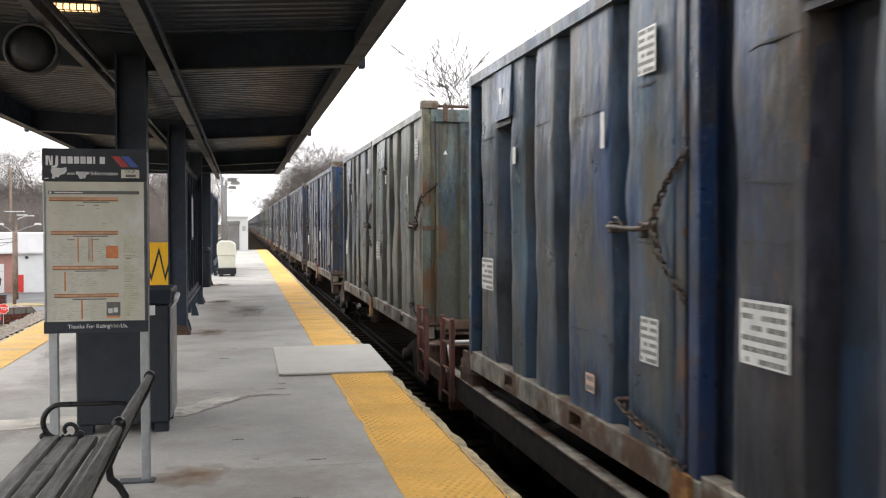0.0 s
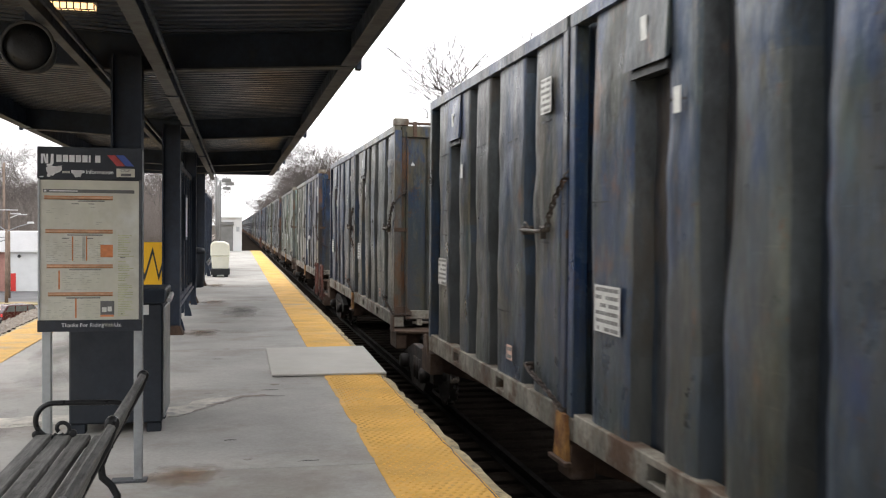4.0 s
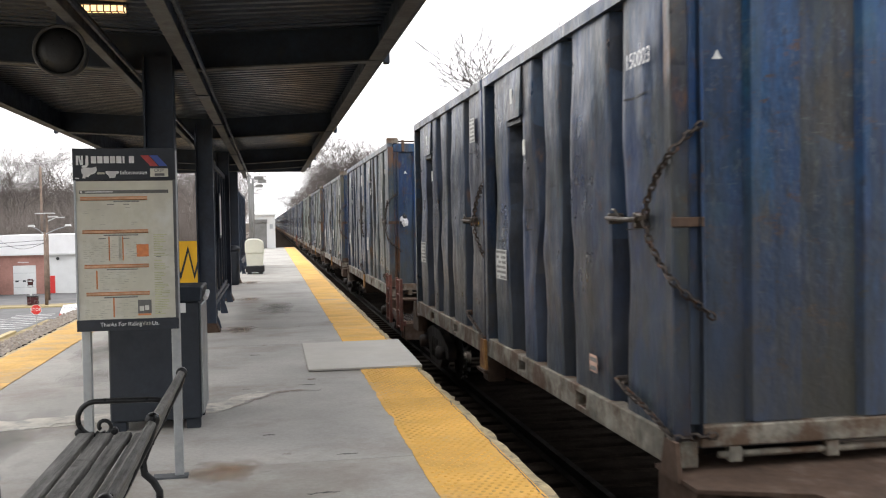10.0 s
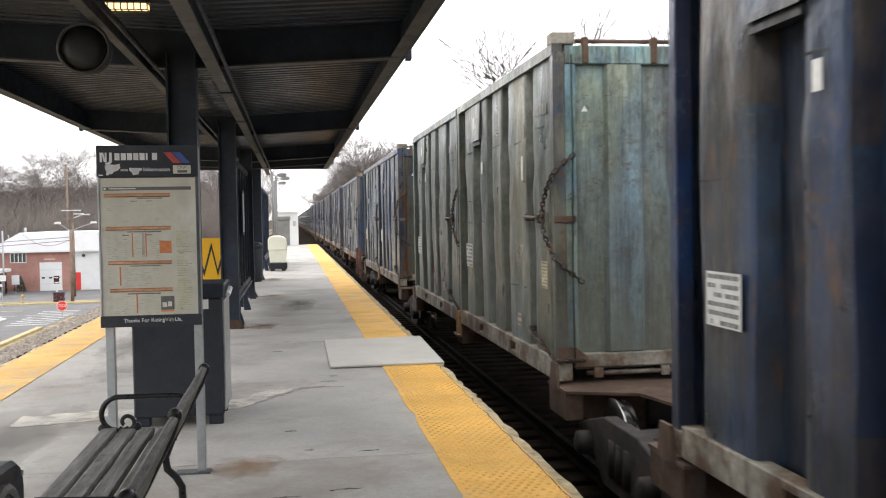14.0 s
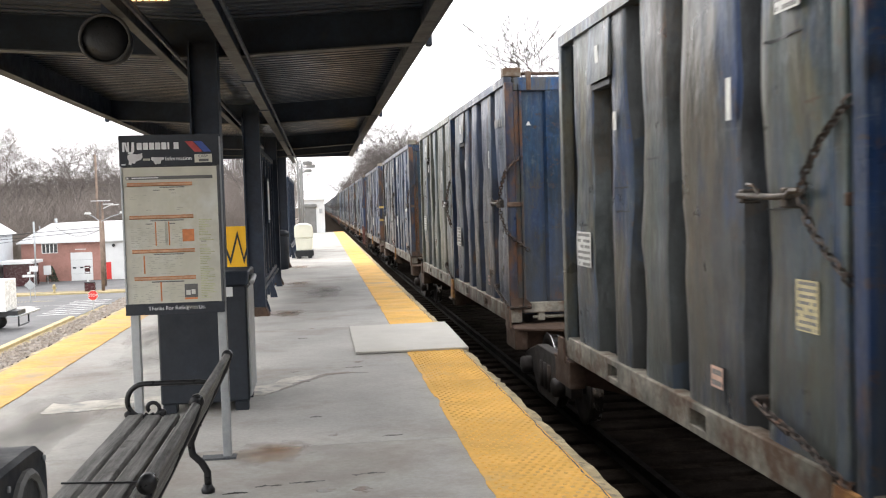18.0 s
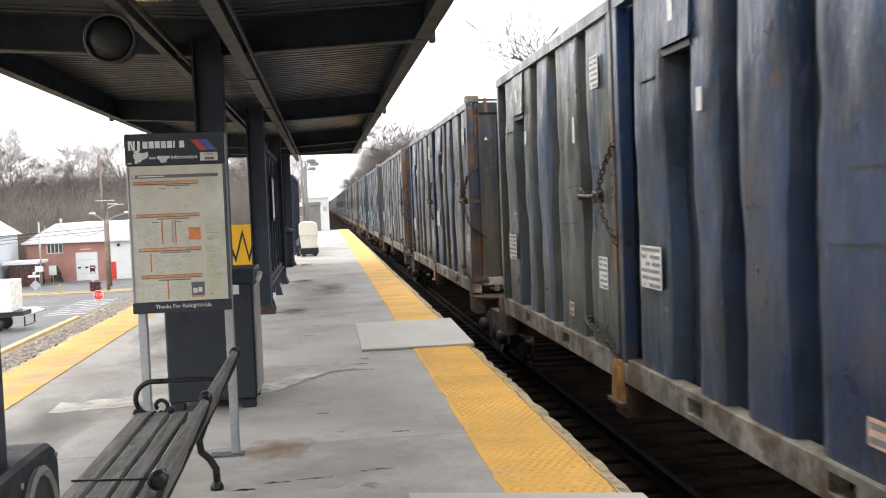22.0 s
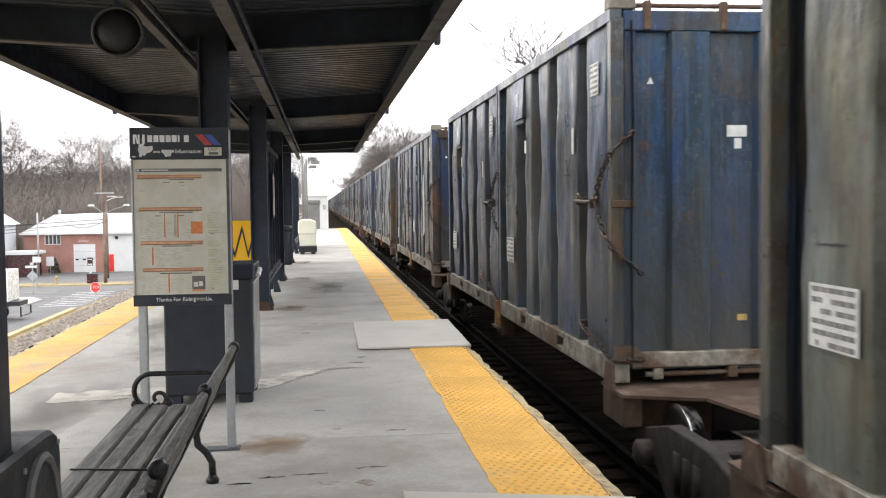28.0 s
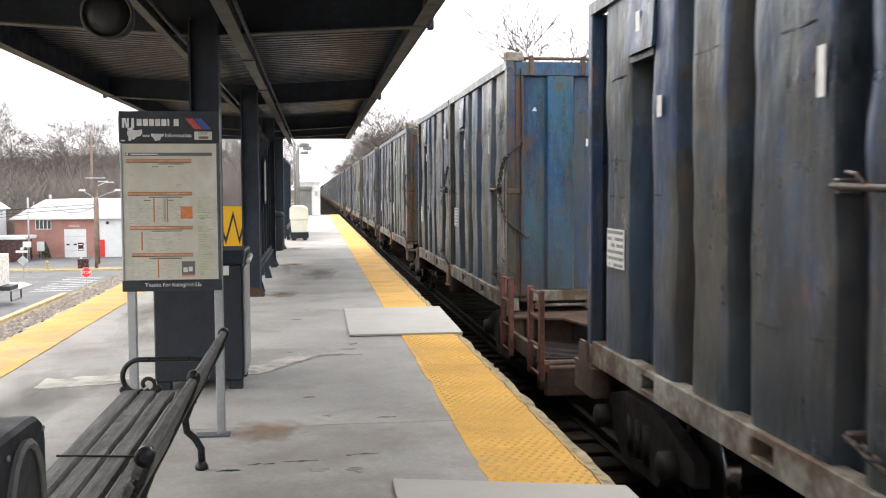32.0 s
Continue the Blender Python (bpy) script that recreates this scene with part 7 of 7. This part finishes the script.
# signs and street furniture
rp = thing("sign_post", -21.75, 96.0, Z0, "white post with a small dark notice", "sign")
part("post", box(-0.09, 0.09, -0.05, 0.05, 0, 1.6), "white", rp)
part("board", box(-0.24, 0.24, -0.08, -0.051, 1.55, 2.3), "carred", rp, "dark red and white notice")
part("text_bar", box(-0.19, 0.19, -0.085, -0.081, 1.6, 1.72), "white", rp)
part("text_bar", box(-0.17, 0.17, -0.085, -0.081, 2.08, 2.16), "white", rp)
for x, y, w_, h_, z_ in ((-28.0, 106.0, 0.75, 0.95, 1.0), (-24.6, 88.9, 0.7, 0.5, 2.3)):
    t = thing("road_sign", x, y, Z0, "pale rectangular sign on a thin post", "sign", "road signs")
    part("post", tube([(0, 0, 0), (0, 0, z_ + h_)], 0.035, 6), "galv", t)
    part("plate", box(-w_ / 2, w_ / 2, -0.06, -0.036, z_, z_ + h_), "white", t)
dm = thing("road_sign", -23.6, 84.0, Z0 + 0.02, "grey diamond sign seen from behind under two street blades", "sign", "road signs")
part("post", tube([(0, 0, 0), (0, 0, 2.6)], 0.035, 6), "galv", dm)
part("plate", prism([(0, 1.0), (0.45, 1.45), (0, 1.9), (-0.45, 1.45)], "y", -0.05, -0.036), "galv", dm)
part("blade", box(-0.55, 0.4, -0.05, -0.036, 2.1, 2.3), "white", dm)
part("blade", box(-0.015, 0.015, -0.6, 0.3, 2.35, 2.55), "white", dm)
hy = thing("fire_hydrant", -23.9, 92.4, Z0 + 0.12, "faded yellow fire hydrant on the grass strip", "fire hydrant")
part("body", lathe([(0.16, 0), (0.16, 0.06), (0.11, 0.08), (0.11, 0.55), (0.15, 0.58), (0.12, 0.7), (0.03, 0.78)], "z", 12), "curbyellow", hy)
part("side_cap", lathe([(0.06, -0.2), (0.06, 0.2)], "x", 8, at=(0, 0, 0.42)), "curbyellow", hy)
tr = thing("rubbish_bin", -20.9, 93.0, Z0 + 0.12, "dark brown bin at the kerb", "litter bin")
part("body", box(-0.45, 0.45, -0.3, 0.3, 0, 0.75, 0.04), "carred", tr)
part("lid", box(-0.48, 0.48, -0.33, 0.33, 0.751, 0.85, 0.03), "black", tr)


def build_trailer():
    t = thing("box_trailer", -25.4, 66.0, Z0 + 0.02, "white box truck body with its tail step, parked at the corner", "truck")
    part("box", box(0, 6.0, -2.3, 0, 1.2, 3.15, 0.03), "carwhite", t)
    part("chassis", box(0.3, 6.6, -2.0, -0.3, 0.85, 1.199), "black", t)
    part("tail_step", box(6.0, 6.75, -2.2, -0.1, 0.85, 0.92), "galv", t)
    part("tail_frame", tube([(6.7, -2.2, 0.9), (6.7, -2.2, 0.3), (6.7, -0.1, 0.3), (6.7, -0.1, 0.9)], 0.05, 6), "black", t)
    for x in (1.2, 2.2, 5.0):
        w_ = part("wheel", lathe([(0.2, -0.12), (0.42, -0.1), (0.42, 0.1), (0.2, 0.12)], "y", 18, at=(x, -2.1, 0.42)), "black", t)
        part("hub", lathe([(0.05, -0.02), (0.2, -0.02), (0.2, 0.02)], "y", 12, at=(x, -2.23, 0.42)), "galv", w_)
        part("wheel", lathe([(0.2, -0.12), (0.42, -0.1), (0.42, 0.1), (0.2, 0.12)], "y", 18, at=(x, -0.3, 0.42)), "black", t)
    return t


build_trailer()

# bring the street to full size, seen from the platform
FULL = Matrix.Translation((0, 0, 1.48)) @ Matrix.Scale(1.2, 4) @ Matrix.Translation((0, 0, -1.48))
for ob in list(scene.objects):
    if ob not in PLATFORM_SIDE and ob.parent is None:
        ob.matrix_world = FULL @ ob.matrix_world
st = thing("stop_sign", -16.9, 76.0, STREET, "red octagonal stop sign on a thin post", "stop sign")
part("post", tube([(0, 0, 0), (0, 0, 2.3)], 0.03, 6), "galv", st)
octa = [(0.4 * math.cos(math.pi / 8 + k * math.pi / 4), 2.476 + 0.4 * math.sin(math.pi / 8 + k * math.pi / 4)) for k in range(8)]
part("border", prism(octa, "y", -0.02, -0.008), "white", st)
part("face", prism([(x * 0.92, 2.476 + (z - 2.476) * 0.92) for x, z in octa], "y", -0.026, -0.021), "red", st)
words("STOP", 0.3, "white", st, pose(0, -0.028, 2.476, 90))
part("tie_plate", box(-0.04, 0.04, -0.0075, 0.03, 2.1, 2.8), "galv", st)
bp = thing("bank_post", -10.6, 62.0, ground_height(-10.6, 62.0), "thin dark post on the bank", "post")
part("post", box(-0.06, 0.06, -0.06, 0.06, 0, 3.2), "black", bp)




# ---- moving road traffic: front looks to -x ----
def build_vehicle(kind, paint, label):
    t = thing({"van": "minivan", "pickup": "pickup_truck", "suv": "suv_car"}[kind], 0, 0, 0, label, "car")
    if kind == "van":
        prof = [(0.0, 0.35), (-0.05, 0.75), (0.2, 0.98), (1.05, 1.1), (1.95, 1.7), (2.6, 1.8), (4.6, 1.78), (5.0, 1.2), (5.08, 0.5), (5.0, 0.35)]
        glass = [(1.25, 1.12), (2.0, 1.6), (4.45, 1.66), (4.75, 1.15)]
    elif kind == "pickup":
        prof = [(0.0, 0.45), (-0.03, 0.9), (0.2, 1.12), (1.45, 1.2), (2.1, 1.8), (3.75, 1.82), (4.1, 1.25), (5.7, 1.22), (5.75, 0.55), (5.6, 0.45)]
        glass = [(1.62, 1.24), (2.15, 1.72), (3.65, 1.74), (3.85, 1.26)]
    else:
        prof = [(0.0, 0.4), (-0.04, 0.85), (0.25, 1.05), (1.2, 1.12), (1.8, 1.7), (4.1, 1.74), (4.55, 1.2), (4.6, 0.5), (4.5, 0.4)]
        glass = [(1.35, 1.16), (1.88, 1.62), (4.0, 1.65), (4.3, 1.2)]
    L = prof[-2][0]
    part("body", prism(prof, "y", -0.92, 0.92, None, 0.06), paint, t)
    for y in (-0.925, 0.915):
        part("side_glass", prism(glass, "y", y, y + 0.012), "carglass", t)
        for px in (2.35, 3.45):
            if px < glass[2][0]:
                part("pillar", box(px - 0.05, px + 0.05, y - 0.004, y + 0.016, glass[0][1], glass[2][1]), paint, t)
    part("rear_glass", box(L - 0.33, L - 0.3, -0.7, 0.7, 1.2, 1.55), "glassdark", t, m=None) if kind == "suv" else None
    for y in (-0.8, 0.8):
        part("tail_light", box(L - 0.02, L + 0.03, y - 0.12, y + 0.12, 0.8, 1.05, 0.01), "tail", t, "red tail light")
        part("head_light", box(-0.08, 0.02, y - 0.15, y + 0.15, 0.68, 0.85, 0.01), "white", t)
    for x in (0.95, L - 1.05):
        for y in (-0.86, 0.86):
            w_ = part("wheel", lathe([(0.2, -0.1), (0.34, -0.09), (0.34, 0.09), (0.2, 0.1)], "y", 18), "black", t, m=pose(x, y, 0.34))
            part("rim", lathe([(0.03, -0.105), (0.2, -0.1), (0.2, 0.1), (0.03, 0.105)], "y", 14), "galv", w_)
    part("bumper", box(L - 0.03, L + 0.08, -0.85, 0.85, 0.42, 0.6, 0.03), "black", t)
    return t


minivan = build_vehicle("van", "carblack", "black minivan driving along the cross street")
passing_van = build_vehicle("van", "carwhite", "white passenger van driving along the cross street")
waiting_suv = build_vehicle("suv", "carred", "dark red sports utility car near the stop sign")
dark_car = build_vehicle("suv", "carblack", "dark car crossing the junction")
white_suv = build_vehicle("suv", "carwhite", "white sports utility car turning at the junction")


# ---- bare winter trees ----
def branch_mesh(seed, height, spread, levels, trunk_r, density=1.0, least=0.006, twig="twig"):
    """Trunk and crown of a bare tree as two meshes."""
    rng = random.Random(seed)
    parts = {"trunk": ([], []), "crown": ([], [])}

    def limb(which, pts, radii, sides):
        verts, faces = parts[which]
        prev = None
        for i, p in enumerate(pts):
            d = pts[min(i + 1, len(pts) - 1)] - pts[max(i - 1, 0)]
            q = d.to_track_quat("Z", "Y")
            k = len(verts)
            for j in range(sides):
                a = 2 * math.pi * j / sides
                verts.append(tuple(p + q @ Vector((radii[i] * math.cos(a), radii[i] * math.sin(a), 0))))
            if prev is not None:
                for j in range(sides):
                    faces.append((prev + j, prev + (j + 1) % sides, k + (j + 1) % sides, k + j))
            prev = k

    def grow(p, d, length, r, level):
        n = 5 if level < 2 else 3
        pts, radii = [p], [r]
        for i in range(n):
            d = (d + Vector((rng.gauss(0, 0.16), rng.gauss(0, 0.16), rng.gauss(0.015 if level else 0.06, 0.09)))).normalized()
            p = p + d * (length / n)
            pts.append(p)
            radii.append(max(least, r * (1 - 0.62 * (i + 1) / n)))
        limb("trunk" if level == 0 else "crown", pts, radii, 8 if level == 0 else (5 if level == 1 else 3))
        if level >= levels:
            return
        kids = int((4, 5, 4, 4, 3)[min(level, 4)] * density + rng.random())
        for k in range(kids):
            u = rng.uniform(0.35 if level else 0.38, 1.0)
            i = min(n - 1, int(u * n))
            q = pts[i].lerp(pts[i + 1], u * n - i if u < 1 else 1)
            side = Vector((rng.gauss(0, 1), rng.gauss(0, 1), 0)).normalized()
            nd = (d * rng.uniform(0.5, 1.0) + side * rng.uniform(0.6, 1.2) * spread + Vector((0, 0, 0.12))).normalized()
            grow(q, nd, length * rng.uniform(0.5, 0.75), radii[i] * rng.uniform(0.45, 0.65), level + 1)
        grow(pts[-1], d, length * 0.6, radii[-1], level + 1)

    grow(Vector((0, 0, -0.3)), Vector((0, 0, 1)), height * 0.45, trunk_r, 0)
    out = {}
    for key, (v, f) in parts.items():
        me = bpy.data.meshes.new(key)
        me.from_pydata(v, [], f)
        me.materials.append(M["bark" if key == "trunk" else twig])
        out[key] = me
    return out


TREES = [branch_mesh(11 + i, h, s, 5, r, dn) for i, (h, s, r, dn) in enumerate(((14, 1.0, 0.22, 1.0), (17, 0.85, 0.27, 1.0), (12, 1.15, 0.18, 1.1), (16, 0.7, 0.22, 0.9), (13, 1.0, 0.16, 1.0)))]


TREES += [branch_mesh(31 + i, 14, sp_, 4, 0.2, 1.15, 0.014, "darktwig") for i, sp_ in enumerate((0.75, 0.6, 0.85))]
TOPS = [max(v.co.z for v in t["crown"].vertices) for t in TREES]


def tree(v, x, y, scale=1.0, turn=0.0, label="bare winter tree with fine grey-brown twigs"):
    t = thing("bare_tree", x, y, ground_height(x, y), label, "tree", "bare trees")
    m = pose(0, 0, 0, 0, 0, turn) @ Matrix.Scale(scale, 4)
    link_part("trunk", TREES[v]["trunk"], t, m=m)
    link_part("crown", TREES[v]["crown"], t, m=m)
    return t


rng = random.Random(21)
# along the far side of the line
for v, x, y, h in ((5, 14.0, 60, 16.0), (6, 17.0, 61, 15.0), (7, 7.8, 95, 12.6), (6, 9.6, 97, 11.0), (5, 9.4, 112, 10.6), (7, 19, 58, 13.0), (6, 22, 70, 14.0),
                   (5, 27, 64, 14.0), (6, 32, 76, 15.0), (7, 8.6, 124, 10.0)):
    tree(v, x, y, h / TOPS[v], rng.uniform(0, 360))
for i in range(52):
    y = 125 + i * 7.5 + rng.uniform(-4, 4)
    tree(rng.randrange(5), rng.uniform(8.5, 16) + i * 0.07, y, rng.uniform(0.75, 1.15), rng.uniform(0, 360))
# the wood behind the garage
for i in range(64):
    x, y = rng.uniform(-125, -4), rng.uniform(134, 200)
    tree(rng.randrange(5), x * 1.2, y * 1.2, rng.uniform(1.08, 1.5), rng.uniform(0, 360))
for v, x, y, s in ((1, -52, 140, 1.15), (0, -40, 138, 1.05), (3, -33.5, 142, 1.05), (1, -36, 150, 1.0), (2, -45, 146, 1.1), (4, -58, 150, 1.2), (0, -27, 146, 0.9)):
    tree(v, x * 1.2, y * 1.2, s * 1.2, rng.uniform(0, 360))


def thicket(name, count, place, height, seed, label):
    r = random.Random(seed)
    verts, faces = [], []
    for _ in range(count):
        x, y = place(r)
        z = ground_height(x, y)
        h = height * r.uniform(0.4, 1.0)
        lean = Vector((r.gauss(0, 0.25), r.gauss(0, 0.25), 1))
        p, w = Vector((x, y, z)), r.uniform(0.01, 0.032)
        for b in range(4):
            a = p if b == 0 else p + lean * h * r.uniform(0.15, 0.85)
            c = a + (lean * h if b == 0 else Vector((r.gauss(0, 0.45), r.gauss(0, 0.45), r.uniform(0.3, 0.8))) * h * 0.5)
            i = len(verts)
            s = Vector((w, 0, 0)) if r.random() < 0.7 else Vector((0, w, 0))
            verts += [tuple(a - s), tuple(a + s), tuple(c)]
            faces.append((i, i + 1, i + 2))
    me = bpy.data.meshes.new(name)
    me.from_pydata(verts, [], faces)
    me.materials.append(M["brush"])
    return tagged(new(name, me), label, "brush", kind="stuff")


thicket("undergrowth", 105000, lambda r: (r.uniform(-144, -6), r.uniform(153, 222)), 11.4, 3, "dense grey-brown leafless undergrowth on the rise")
thicket("undergrowth", 9000, lambda r: (r.uniform(8.2, 17), 80 + 420 * r.random() ** 1.5), 5.0, 4, "leafless brush beside the line")


# ---- motions ----
def motions():
    steps = [0, 4, 8, 12, 16, 20, 24, 28, 32]
    for ob, s in MOVING:
        z = ob.matrix_basis.translation.z
        walk(ob, [(t, pose(TRAIN_X, s - travelled(t), z)) for t in steps])
    # wheels turn while their unit is close
    for ob, k, y in WHEELSETS:
        if k < -1 or k > 32:
            continue
        near = [f / FPS for f in range(0, 32 * FPS + 1) if -6 < unit_at(k) + y - travelled(f / FPS) < 30]
        if not near:
            continue
        times = sorted({0.0, *near, 32.0})
        times = [t for t in times if near[0] <= t <= near[-1] or t in (0.0, 32.0)]
        rows = []
        for t in times:
            u = min(max(t, near[0]), near[-1])
            rows.append((t, pose(0, y, RAIL_TOP + 0.42) @ Matrix.Rotation((travelled(u) - travelled(near[0])) / 0.42, 4, "X")))
        walk(ob, rows)
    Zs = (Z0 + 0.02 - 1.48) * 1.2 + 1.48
    lane = 101.5
    # each car waits behind the bank until it is its turn
    walk(minivan, [(0, pose(-14.5, lane, Zs)), (27.4, pose(-14.5, lane, Zs)), (28.5, pose(-22.4, lane, Zs)), (29.2, pose(-29.9, lane, Zs)), (32, pose(-61, lane, Zs))])
    walk(passing_van, [(0, pose(-14.5, lane + 3, Zs)), (25.5, pose(-14.5, lane + 3, Zs)), (26.3, pose(-20.25, lane + 0.5, Zs)), (26.5, pose(-22.6, lane + 0.3, Zs)), (32, pose(-87, lane, Zs))])
    walk(dark_car, [(0, pose(-14.5, lane - 3, Zs)), (5.0, pose(-14.5, lane - 3, Zs)), (6, pose(-22.6, lane - 0.3, Zs)), (6.5, pose(-23.9, lane, Zs)), (7, pose(-26.2, lane, Zs)), (8, pose(-33, lane, Zs)), (32, pose(-250, lane, Zs))])
    # front looks to -x at no turn: -130 points it away and to the right
    walk(waiting_suv, [(0, pose(-16.6, 89.4, Zs, 0, 0, -135)), (3.5, pose(-16.6, 89.4, Zs, 0, 0, -135)), (5.5, pose(-12.5, 96.0, Zs, 0, 0, -150)), (32, pose(-11.4, 97.0, Zs, 0, 0, -160))])
    walk(white_suv, [(0, pose(-20.6, 30, Zs, 0, 0, -90)), (6, pose(-20.4, 78, Zs, 0, 0, -92)), (7.5, pose(-18.4, 86.5, Zs, 0, 0, -115)), (8.0, pose(-17.3, 87.8, Zs, 0, 0, -122)), (9, pose(-17.1, 88.4, Zs, 0, 0, -122)), (9.5, pose(-16.4, 89.8, Zs, 0, 0, -118)), (10, pose(-15.2, 92.3, Zs, 0, 0, -112)), (11, pose(-13.0, 99.5, Zs, 0, 0, -110)), (32, pose(-12.6, 101.0, Zs, 0, 0, -110))])


motions()
